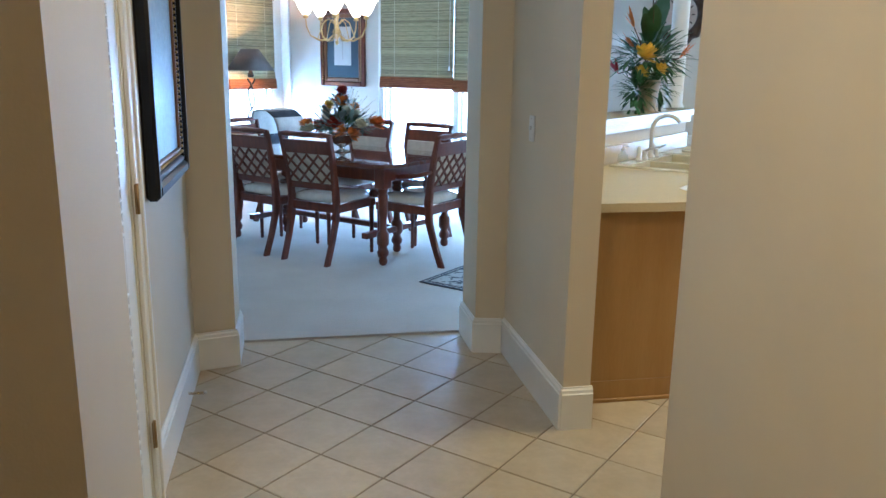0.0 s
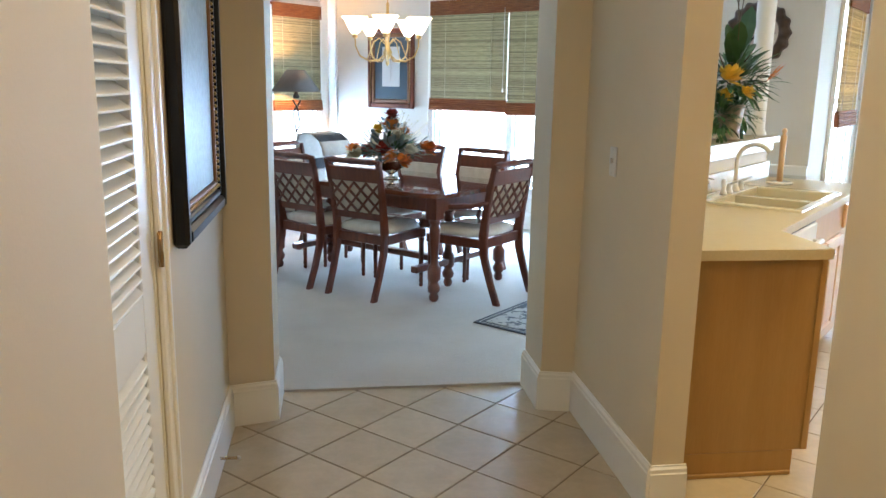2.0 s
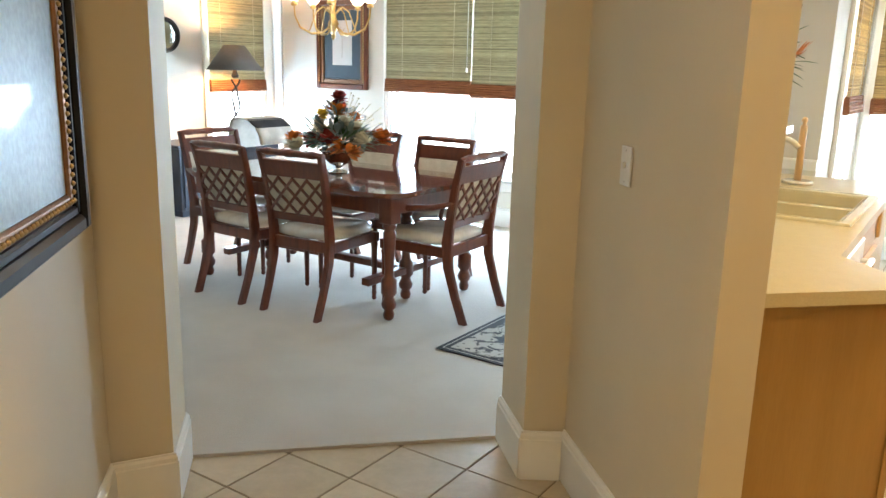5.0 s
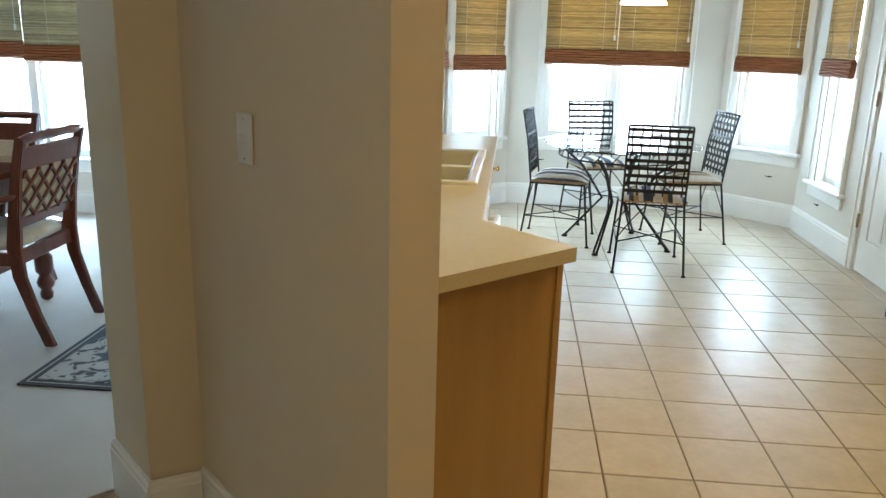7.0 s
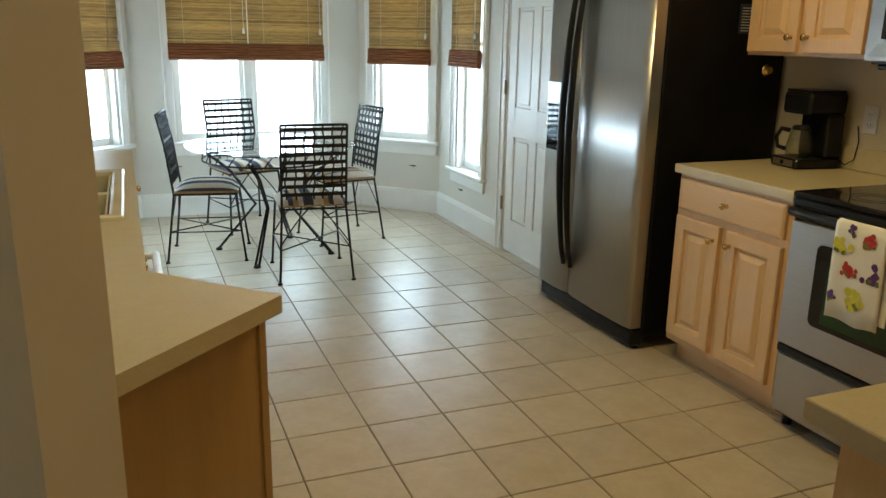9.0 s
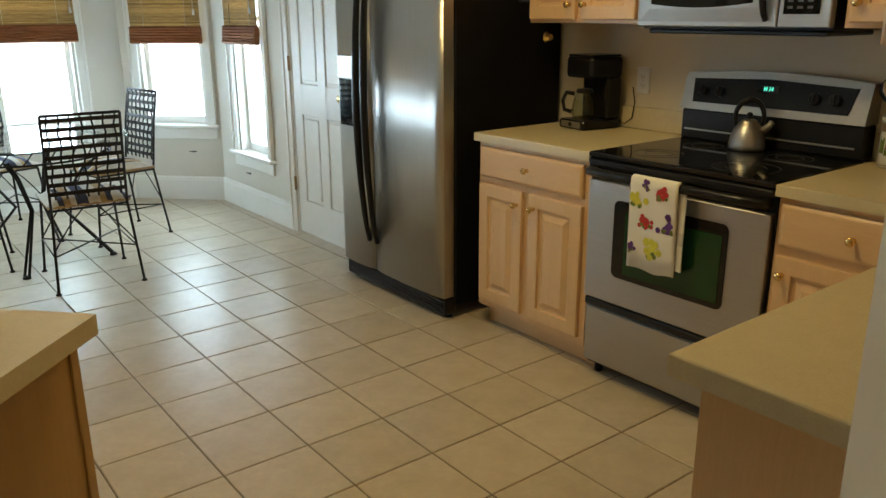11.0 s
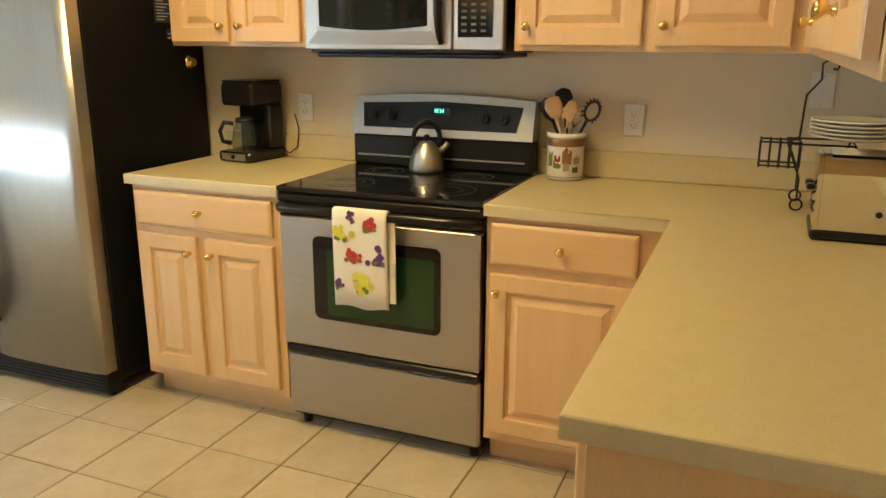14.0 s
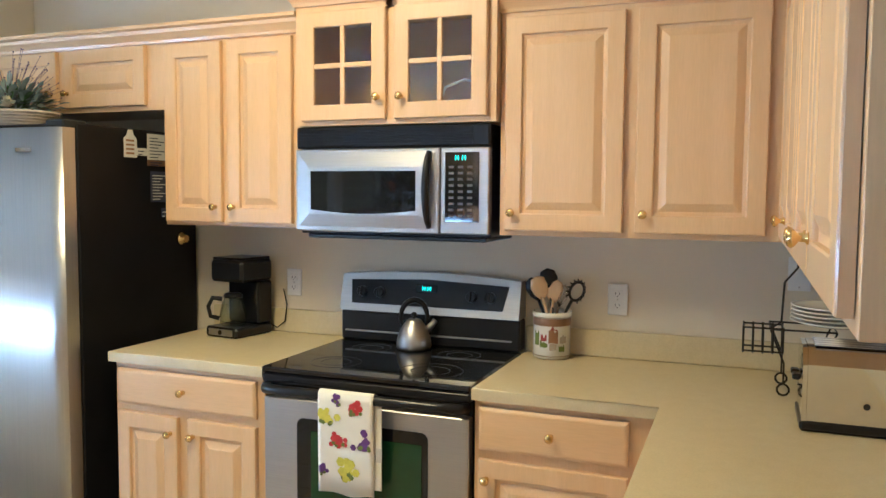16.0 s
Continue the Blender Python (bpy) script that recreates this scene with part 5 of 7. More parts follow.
# the back is 0.34 behind the middle of the seat
plain = dining_chair()
plain.matrix_basis = pose(-5.137, 1.23, 0.012, 0, 0, 4)
copy_thing(plain, pose(-5.70, 1.214, 0.012, 0, 0, -1))
end = dining_chair(arms=True)
end.matrix_basis = pose(-4.575, 1.60, 0.012, 0, 0, 92)
copy_thing(end, pose(-6.22, 1.53, 0.012, 0, 0, -88))
far = dining_chair(solid=True)
far.matrix_basis = pose(-4.98, 1.97, 0.012, 0, 0, 180)
copy_thing(far, pose(-5.60, 1.97, 0.012, 0, 0, 180))


# ---- nook furniture ----
def iron_chair():
    """Faces +y."""
    c = thing("iron_chair", pose(0, 0, 0), "wrought-iron chair with a woven strap back and striped cushion", "chair", "iron chairs round the glass table")
    w = 0.19
    for s in (-1, 1):
        bm = bmesh.new()
        tube(bm, [(s * (w + 0.03), -0.26, 0), (s * w, -0.20, 0.44), (s * w, -0.235, 0.74), (s * w, -0.275, 0.94)], 0.0075, 7)
        tube(bm, [(s * (w + 0.03), 0.23, 0), (s * w, 0.18, 0.44)], 0.0075, 7)
        part("side_bar", bm, M["iron"], c)
        for y in (-0.26, 0.23):
            bm = bmesh.new()
            lathe(bm, [(0.014, 0), (0.016, 0.006), (0.008, 0.014)], 10, at=(s * (w + 0.03), y, 0))
            part("foot", bm, M["iron"], c)
    bm = bmesh.new()
    tube(bm, [(-w, -0.20, 0.44), (w, -0.20, 0.44), (w, 0.18, 0.44), (-w, 0.18, 0.44)], 0.007, 7, closed=True)
    for s in (-1, 1):
        tube(bm, [(s * (w + 0.018), -0.23, 0.2), (s * (w + 0.018), 0.205, 0.2)], 0.0045, 6)
        tube(bm, bez((s * (w + 0.01), 0.2, 0.22), (s * 0.12, 0.19, 0.36), (s * 0.04, 0.18, 0.435), 6), 0.004, 6)
        tube(bm, bez((s * (w + 0.02), -0.23, 0.22), (s * 0.12, -0.21, 0.36), (s * 0.04, -0.2, 0.435), 6), 0.004, 6)
    tube(bm, [(-w - 0.018, -0.23, 0.2), (w + 0.018, 0.205, 0.2)], 0.0045, 6)
    tube(bm, [(w + 0.018, -0.23, 0.204), (-w - 0.018, 0.205, 0.204)], 0.0045, 6)
    part("frame", bm, M["iron"], c)
    for i in range(9):
        z = 0.53 + i * 0.048
        y = -0.205 - (z - 0.44) * 0.13
        bm = bmesh.new()
        bx(bm, (-w, y - 0.002 + 0.005 * (i % 2), z - 0.011), (w, y + 0.0015 + 0.005 * (i % 2), z + 0.011), 0.0008)
        part("strap", bm, M["iron"], c)
    for k in range(7):
        x = -w + 2 * w * (k + 0.5) / 7
        bm = bmesh.new()
        tube(bm, [(x + 0.006 * math.sin(i * 1.6 + k), -0.2 + (0.004 if i % 2 else -0.003) - (0.50 + i * 0.034 - 0.44) * 0.13, 0.50 + i * 0.034) for i in range(14)], 0.0055, 5)
        part("upright_strap", bm, M["iron"], c)
    bm = bmesh.new()
    tube(bm, [(-w, -0.275, 0.94), (w, -0.275, 0.94)], 0.008, 7)
    part("top_bar", bm, M["iron"], c)
    bm = bmesh.new()
    nx, rows = 14, []
    for j in range(9):
        row = []
        for i in range(nx + 1):
            u, v = i / nx * 2 - 1, j / 8 * 2 - 1
            h = 0.05 * (1 - u ** 4) * (1 - v ** 4) + 0.004 * math.cos(i * math.pi)
            row.append(bm.verts.new((u * (w + 0.02), v * 0.20, 0.462 + h)))
        rows.append(row)
    for a, b in zip(rows, rows[1:]):
        for i in range(nx):
            f = bm.faces.new((a[i], a[i + 1], b[i + 1], b[i]))
            f.smooth, f.material_index = True, (0, 0, 1, 2, 0, 1, 1, 0, 0, 2, 1, 0, 0, 1)[i]
    edge = [v for r in (rows[0], [r[-1] for r in rows[1:]], rows[-1][-2::-1], [r[0] for r in rows[-2:0:-1]]) for v in r]
    low = [bm.verts.new((v.co.x * 0.98, v.co.y * 0.98, 0.45)) for v in edge]
    k = len(edge)
    for i in range(k):
        bm.faces.new((edge[i], edge[(i + 1) % k], low[(i + 1) % k], low[i])).material_index = 2
    bm.faces.new(low)
    part("cushion", bm, [M["cream_cloth"], M["navy_cloth"], M["tan_cloth"]], c, "thin cushion with cream, navy and tan stripes")
    return c


M["cream_cloth"] = material("cream_cloth", (0.55, 0.50, 0.42), 0.9, scale=30, bump=0.3, bscale=300)
M["navy_cloth"] = material("navy_cloth", (0.04, 0.045, 0.08), 0.9, scale=30, bump=0.3, bscale=300)
M["tan_cloth"] = material("tan_cloth", (0.36, 0.24, 0.11), 0.9, scale=30, bump=0.3, bscale=300)
ic = iron_chair()
ic.matrix_basis = pose(-1.26, 3.335, 0, 0, 0, -4)
copy_thing(ic, pose(-0.88, 4.15, 0, 0, 0, 100))
copy_thing(ic, pose(-1.80, 3.94, 0, 0, 0, -100))
copy_thing(ic, pose(-1.47, 4.68, 0, 0, 0, 195))


def nook_table():
    t = thing("nook_table", pose(-1.40, 3.85, 0), "round glass table on a dark wrought-iron base", "table")
    bm = bmesh.new()
    lathe(bm, [(0.543, 0.728), (0.55, 0.732), (0.55, 0.738), (0.543, 0.742)], 56)
    part("glass_top", bm, M["clear"], t, "clear round glass top")
    bm = bmesh.new()
    tube(bm, [(0.44 * math.cos(i * math.pi / 18), 0.44 * math.sin(i * math.pi / 18), 0.715) for i in range(36)], 0.009, 6, closed=True)
    tube(bm, [(0.44 * math.cos(i * math.pi / 18), 0.44 * math.sin(i * math.pi / 18), 0.645) for i in range(36)], 0.006, 6, closed=True)
    for i in range(24):
        a, b = i * math.pi / 12, (i + 0.5) * math.pi / 12
        tube(bm, [(0.44 * math.cos(a), 0.44 * math.sin(a), 0.645), (0.44 * math.cos(b), 0.44 * math.sin(b), 0.715)], 0.004, 5)
    part("ring", bm, M["iron"], t, "iron ring under the glass")
    for k in range(4):
        a = radians(k * 90 + 64)
        bm = bmesh.new()
        for o in (-0.022, 0.022):
            tube(bm, [(0.39 * math.cos(a + o * 1.4), 0.39 * math.sin(a + o * 1.4), 0.012), (0.12 * math.cos(a + o * 2), 0.12 * math.sin(a + o * 2), 0.33), (0.28 * math.cos(a + o), 0.28 * math.sin(a + o), 0.55), (0.43 * math.cos(a + o), 0.43 * math.sin(a + o), 0.66)], 0.008, 7)
        lathe(bm, [(0.022, 0), (0.024, 0.008), (0.010, 0.02)], 10, at=(0.39 * math.cos(a), 0.39 * math.sin(a), 0))
        part("leg", bm, M["iron"], t)


nook_table()


# ---- plants and flowers ----
def leaf(bm, base, tip, width, sag=0.02, mi=0):
    base, tip = Vector(base), Vector(tip)
    d = tip - base
    s = d.cross(Vector((0, 0, 1)))
    s = (s.normalized() if s.length > 1e-5 else Vector((1, 0, 0))) * width / 2
    prev = None
    for t, k in ((0, 0.15), (0.3, 0.85), (0.6, 1.0), (0.85, 0.6), (1, 0.04)):
        c = base + d * t + Vector((0, 0, sag * math.sin(math.pi * t)))
        row = [bm.verts.new(c - s * k), bm.verts.new(c - Vector((0, 0, width * 0.12 * k))), bm.verts.new(c + s * k)]
        if prev:
            for i in (0, 1):
                bm.faces.new((prev[i], prev[i + 1], row[i + 1], row[i])).material_index = mi
        prev = row


def blossom(bm, c, r, rnd, petals=9, layers=2, mi=0):
    c = Vector(c)
    out = Vector((rnd.uniform(-1, 1), rnd.uniform(-1, 1), rnd.uniform(0.2, 1))).normalized()
    a = out.orthogonal().normalized()
    b = out.cross(a)
    for k in range(layers):
        for i in range(petals):
            t = 2 * math.pi * (i + 0.5 * k) / petals
            d = (a * math.cos(t) + b * math.sin(t)) * (1 - 0.3 * k) + out * (0.35 + 0.4 * k)
            leaf(bm, c, c + d * r, r * 0.65, 0.0, mi)


def spray(bm, c, spread, n, ln, wd, rnd, low=-0.3, mi=0):
    """Leaves that start inside an uneven heap and point outwards."""
    c = Vector(c)
    for _ in range(n):
        d = Vector((rnd.gauss(0, 1), rnd.gauss(0, 1), rnd.uniform(low, 1.2))).normalized()
        p = c + Vector((d.x * spread[0], d.y * spread[1], d.z * spread[2])) * rnd.uniform(0.25, 0.95)
        leaf(bm, p, p + (d + Vector((rnd.uniform(-0.4, 0.4), rnd.uniform(-0.4, 0.4), rnd.uniform(-0.5, 0.3)))).normalized() * ln * rnd.uniform(0.6, 1.3), wd * rnd.uniform(0.7, 1.2), ln * 0.1, mi)


def table_flowers():
    t = thing("flower_arrangement", pose(-5.35, 1.585, 0.7625) @ Matrix.Diagonal((1.2, 1.2, 1, 1)), "autumn flower arrangement in a silver footed urn, on the dining table", "flower arrangement")
    rnd = random.Random(3)
    bm = bmesh.new()
    lathe(bm, [(0.055, 0), (0.055, 0.008), (0.02, 0.02), (0.018, 0.04), (0.05, 0.06), (0.085, 0.10), (0.09, 0.13), (0.105, 0.145), (0.10, 0.15)], 28)
    part("urn", bm, M["chrome"], t, "polished silver urn")
    bm = bmesh.new()
    spray(bm, (0, 0, 0.20), (0.23, 0.23, 0.14), 150, 0.10, 0.03, rnd)
    spray(bm, (0, 0, 0.33), (0.10, 0.10, 0.14), 55, 0.07, 0.022, rnd, 0)
    tagged(part("foliage", bm, M["pale_leaf"], t, "muted green foliage"), kind="stuff")
    bm = bmesh.new()
    spray(bm, (0, 0, 0.19), (0.18, 0.18, 0.13), 110, 0.09, 0.028, rnd)
    tagged(part("dark_foliage", bm, M["leaf"], t), kind="stuff")
    spots = [("red", 0, 0, 0.47, 0.045), ("orange", 0.02, -0.03, 0.39, 0.055), ("red", 0.04, -0.13, 0.20, 0.065), ("cream", 0.22, -0.06, 0.21, 0.05), ("orange", -0.22, -0.12, 0.20, 0.05), ("cream", -0.09, -0.21, 0.17, 0.055),
             ("orange", 0.19, 0.12, 0.22, 0.06), ("orange", -0.10, 0.14, 0.26, 0.05), ("orange", 0.11, -0.12, 0.17, 0.055), ("red", -0.24, 0.06, 0.18, 0.055), ("orange", 0.06, 0.06, 0.34, 0.045), ("cream", -0.06, -0.08, 0.31, 0.035), ("cream", 0.09, -0.06, 0.33, 0.04),
             ("cream", 0.12, 0.02, 0.30, 0.035), ("cream", -0.12, -0.03, 0.28, 0.035), ("yellow", -0.03, -0.10, 0.37, 0.035), ("orange", 0.22, -0.16, 0.16, 0.05)]
    for nm, x, y, z, r in spots:
        bm = bmesh.new()
        blossom(bm, (x, y, z), r * 1.25, rnd, 11, 3)
        part(f"{nm}_flower", bm, M[nm], t)
    bm = bmesh.new()
    for _ in range(26):
        a, e = rnd.uniform(0, 6.28), rnd.uniform(0.3, 1.4)
        d = Vector((math.cos(a) * math.cos(e), math.sin(a) * math.cos(e), math.sin(e)))
        p = Vector((0, 0, 0.2)) + d * rnd.uniform(0.22, 0.34)
        tube(bm, [Vector((0, 0, 0.2)) + d * 0.1, p], 0.0015, 4)
        lathe(bm, [(0.003, -0.006), (0.008, 0), (0.003, 0.006)], 6, at=p)
    tagged(part("berry_stems", bm, M["cream"], t), kind="stuff")


table_flowers()


def ledge_flowers():
    t = thing("flower_arrangement", pose(-2.905, 1.75, 1.181), "tropical flower arrangement in a tall beige pot, on the bar ledge", "flower arrangement")
    rnd = random.Random(8)
    bm = bmesh.new()
    lathe(bm, [(0.085, 0), (0.088, 0.008), (0.062, 0.012), (0.058, 0.02), (0.07, 0.10), (0.082, 0.19), (0.086, 0.20), (0.080, 0.205)], 28)
    part("pot", bm, M["taupe"], t, "tapered beige pot")
    bm = bmesh.new()
    spray(bm, (0, 0, 0.33), (0.19, 0.24, 0.15), 240, 0.13, 0.028, rnd, -0.6)
    spray(bm, (0, -0.16, 0.14), (0.08, 0.12, 0.15), 150, 0.09, 0.024, rnd, -1.0)
    spray(bm, (0, 0.17, 0.16), (0.08, 0.10, 0.17), 130, 0.11, 0.022, rnd, -1.0)
    tagged(part("foliage", bm, M["leaf"], t, "dense dark green foliage"), kind="stuff")
    for b, e, w in (((0, 0.02, 0.4), (0.03, 0.14, 0.76), 0.13), ((0, 0.0, 0.4), (0.05, -0.10, 0.66), 0.10), ((0, 0.03, 0.4), (0.02, 0.30, 0.56), 0.08), ((0, -0.02, 0.38), (0.04, -0.24, 0.60), 0.08), ((0, 0.02, 0.42), (-0.08, 0.06, 0.66), 0.09),
                    ((0.02, 0.05, 0.36), (0.14, 0.2, 0.52), 0.07)):
        bm = bmesh.new()
        leaf(bm, b, e, w, 0.03)
        part("broad_leaf", bm, M["leaf"], t, "broad dark leaf")
    for x, y, z, r in ((0.05, -0.24, 0.34, 0.085), (0.04, -0.24, 0.245, 0.055), (0.14, -0.20, 0.265, 0.05)):
        bm = bmesh.new()
        blossom(bm, (x, y, z), r, rnd, 10, 3)
        part("yellow_flower", bm, M["yellow"], t)
    for x, y, z, e, mat in ((0.19, 0.0, 0.34, (0.26, 0.02, 0.40), "orange"), (-0.06, -0.14, 0.52, (-0.10, -0.18, 0.60), "orange"), (-0.05, -0.14, 0.40, (-0.09, -0.20, 0.46), "orange"),
                            (-0.17, -0.08, 0.24, (-0.23, -0.10, 0.31), "red_bright")):
        bm = bmesh.new()
        for k in range(8):
            q = Vector(e) + Vector((rnd.uniform(-0.03, 0.03), rnd.uniform(-0.05, 0.05), rnd.uniform(-0.02, 0.05)))
            leaf(bm, (x, y, z), q, 0.022, 0.0)
        part("spiky_flower", bm, M[mat], t)
        bm = bmesh.new()
        tube(bm, [(0, 0, 0.3), (x, y, z)], 0.004, 5)
        part("stem", bm, M["stem"], t)
    for e in ((0.02, -0.12, 0.95), (0.0, -0.02, 0.98), (0.05, -0.22, 0.78), (0, 0.1, 0.86)):
        bm = bmesh.new()
        tube(bm, bez((0, 0, 0.35), (e[0], e[1] * 0.3, 0.7), e, 8), 0.003, 5)
        part("twig", bm, M["stem"], t)


M["taupe"] = material("taupe_glaze", (0.36, 0.30, 0.22), 0.5, scale=12, bump=0.1)
M["red_bright"] = material("red_petals", (0.50, 0.03, 0.04), 0.5, island=0.2)
ledge_flowers()


def fridge_flowers():
    t = thing("flower_basket", pose(0.12, 2.08, 1.7675) @ Matrix.Diagonal((0.8, 0.8, 0.85, 1)), "whitewashed wicker basket of dusty blue dried flowers, on the fridge", "flower arrangement")
    rnd = random.Random(5)
    for k in range(6):
        bm = bmesh.new()
        ring = [((0.15 + 0.012 * k + 0.003 * (i % 2)) * math.cos(i * math.pi / 20), (0.20 + 0.012 * k + 0.003 * (i % 2)) * math.sin(i * math.pi / 20), 0.008 + k * 0.013) for i in range(40)]
        tube(bm, ring, 0.0075, 6, closed=True)
        part("wicker_hoop", bm, M["wicker"], t)
    bm = bmesh.new()
    lathe(bm, [(0.14, 0.0), (0.14, 0.05)], 24)
    part("base", bm, M["wicker"], t)
    bm = bmesh.new()
    spray(bm, (0, 0, 0.10), (0.19, 0.24, 0.10), 260, 0.09, 0.03, rnd, -0.2)
    tagged(part("foliage", bm, M["pale_leaf"], t, "dusty blue-green leaves"), kind="stuff")
    bm = bmesh.new()
    spray(bm, (0, -0.02, 0.09), (0.17, 0.21, 0.09), 120, 0.08, 0.026, rnd, -0.2)
    tagged(part("dark_foliage", bm, M["leaf"], t), kind="stuff")
    for x, y, z, r in ((-0.17, 0.10, 0.10, 0.05), (-0.16, -0.05, 0.12, 0.055), (-0.12, 0.02, 0.17, 0.05), (-0.14, -0.15, 0.09, 0.045), (0.05, 0.1, 0.18, 0.05)):
        bm = bmesh.new()
        blossom(bm, (x, y, z), r, rnd, 9, 3)
        part("cream_flower", bm, M["cream"], t)
    bm = bmesh.new()
    for _ in range(110):
        d = Vector((rnd.uniform(-0.9, 0.4), rnd.uniform(-1.0, 0.7), rnd.uniform(-0.1, 1.0))).normalized()
        p = Vector((0, 0, 0.09)) + d * rnd.uniform(0.20, 0.31)
        tube(bm, [Vector((0, 0, 0.09)) + d * 0.15, p], 0.001, 4)
        lathe(bm, [(0.002, -0.004), (0.005, 0), (0.002, 0.004)], 5, at=p)
    tagged(part("berry_stems", bm, M["mauve"], t, "fine stems with mauve buds"), kind="stuff")


M["wicker"] = material("whitewashed_wicker", (0.50, 0.42, 0.32), 0.7, scale=25, bump=0.3)
M["mauve"] = material("mauve_buds", (0.20, 0.13, 0.14), 0.7)
fridge_flowers()


# ---- dining room things ----
def chandelier():
    c = thing("chandelier", pose(-5.40, 1.60, -0.105) @ Matrix.Diagonal((0.7, 0.7, 1, 1)), "antique gold chandelier with lit alabaster bell shades, over the dining table", "chandelier")
    bm = bmesh.new()
    lathe(bm, [(0.004, 1.70), (0.022, 1.72), (0.012, 1.745), (0.035, 1.77), (0.05, 1.80), (0.03, 1.83), (0.018, 1.88), (0.03, 1.95), (0.018, 2.0), (0.014, 2.12), (0.02, 2.14), (0.006, 2.16)], 20)
    part("stem", bm, M["gold"], c)
    bm = bmesh.new()
    tube(bm, [(0, 0, 2.15), (0, 0, CEIL + 0.085)], 0.006, 8)
    part("chain", bm, M["gold"], c)
    bm = bmesh.new()
    lathe(bm, [(0.065, CEIL + 0.075), (0.07, CEIL + 0.103)], 20)
    part("canopy", bm, M["gold"], c)
    for k in range(5):
        a = radians(72 * k + 20)
        ca, sa = math.cos(a), math.sin(a)
        bm = bmesh.new()
        pr = [(0.02, 1.79), (0.10, 1.74), (0.20, 1.735), (0.30, 1.77), (0.345, 1.84), (0.35, 1.90)]
        tube(bm, [(r * ca, r * sa, z) for r, z in pr], 0.0075, 8)
        pr = [(0.03, 1.86), (0.09, 1.90), (0.15, 1.87), (0.19, 1.80), (0.22, 1.745)]
        tube(bm, [(r * ca, r * sa, z) for r, z in pr], 0.005, 6)
        arm = part("arm", bm, M["gold"], c, "curved gold arm")
        bm = bmesh.new()
        lathe(bm, [(0.012, 1.895), (0.03, 1.90), (0.03, 1.91), (0.016, 1.92), (0.018, 1.935)], 14, at=(0.35 * ca, 0.35 * sa, 0))
        part("cup", bm, M["gold"], arm)
        bm = bmesh.new()
        lathe(bm, [(0.03, 1.925), (0.055, 1.945), (0.085, 1.985), (0.105, 2.02), (0.135, 2.04), (0.132, 2.044), (0.10, 2.024), (0.08, 1.99), (0.05, 1.95), (0.02, 1.932)], 24, at=(0.35 * ca, 0.35 * sa, 0))
        part("shade", bm, M["lit_glass"], c, "lit alabaster bell shade")


M["gold"] = material("antique_gold", (0.62, 0.43, 0.18), 0.3, 0.9, color2=(0.45, 0.30, 0.12), scale=30)
M["lit_glass"] = glow("lit_alabaster", (1.0, 0.80, 0.50), 3.0)
chandelier()


M["copper_edge"] = material("bronze_wood", (0.20, 0.10, 0.045), 0.4, 0.3, scale=40, bump=0.4, bscale=80)


def wall_art():
    c = thing("framed_print", pose(-7.44, 3.998, 1.63), "framed botanical print with a blue mat and ornate gilt frame", "picture")
    w, h = 0.345, 0.44

    def ring(bm, w0, h0, w1, h1, y0, y1, b):
        for lo, hi in (((-w0, y0, -h0), (-w1, y1, h0)), ((w1, y0, -h0), (w0, y1, h0)), ((-w1, y0, h1), (w1, y1, h0)), ((-w1, y0, -h0), (w1, y1, -h1))):
            bx(bm, lo, hi, b)
    bm = bmesh.new()
    ring(bm, w, h, w - 0.055, h - 0.055, -0.035, -0.001, 0.01)
    part("outer_frame", bm, M["cherry"], c, "reddish-brown outer frame")
    bm = bmesh.new()
    ring(bm, w - 0.056, h - 0.056, w - 0.10, h - 0.10, -0.028, -0.002, 0.008)
    part("inner_frame", bm, M["copper_edge"], c, "bronze inner frame")
    bm = bmesh.new()
    for k in range(28):
        a = -h + 0.08 + k * (2 * h - 0.16) / 27
        for s in (-1, 1):
            lathe(bm, [(0.003, 0), (0.009, 0.004), (0.004, 0.012)], 7, m=pose(s * (w - 0.05), -0.033, a, 90, 0, 0))
    part("beading", bm, M["gold"], c, "gilt beading")
    box("mat", (-w + 0.101, -0.014, -h + 0.101), (w - 0.101, -0.003, h - 0.101), M["blue_mat"], c, "slate-blue mat", 0.001)
    box("print", (-0.13, -0.0165, -0.20), (0.13, -0.0145, 0.24), M["cream_paper"], c, "cream print", 0.0005)
    bm = bmesh.new()
    tube(bm, [(0, -0.0175, -0.13), (0.004, -0.0175, 0.02), (-0.004, -0.0175, 0.12)], 0.002, 5)
    for k in range(7):
        leaf(bm, (0, -0.018, 0.10 + k * 0.005), (0.06 * math.cos(k * 0.9), -0.018, 0.13 + 0.05 * math.sin(k * 0.9)), 0.02, 0)
    part("botanical_drawing", bm, M["taupe"], c, "faint grey plant drawing")


M["blue_mat"] = material("slate_blue_mat", (0.055, 0.085, 0.105), 0.8, scale=10)
M["cream_paper"] = material("cream_paper", (0.58, 0.56, 0.52), 0.8, scale=5)
wall_art()


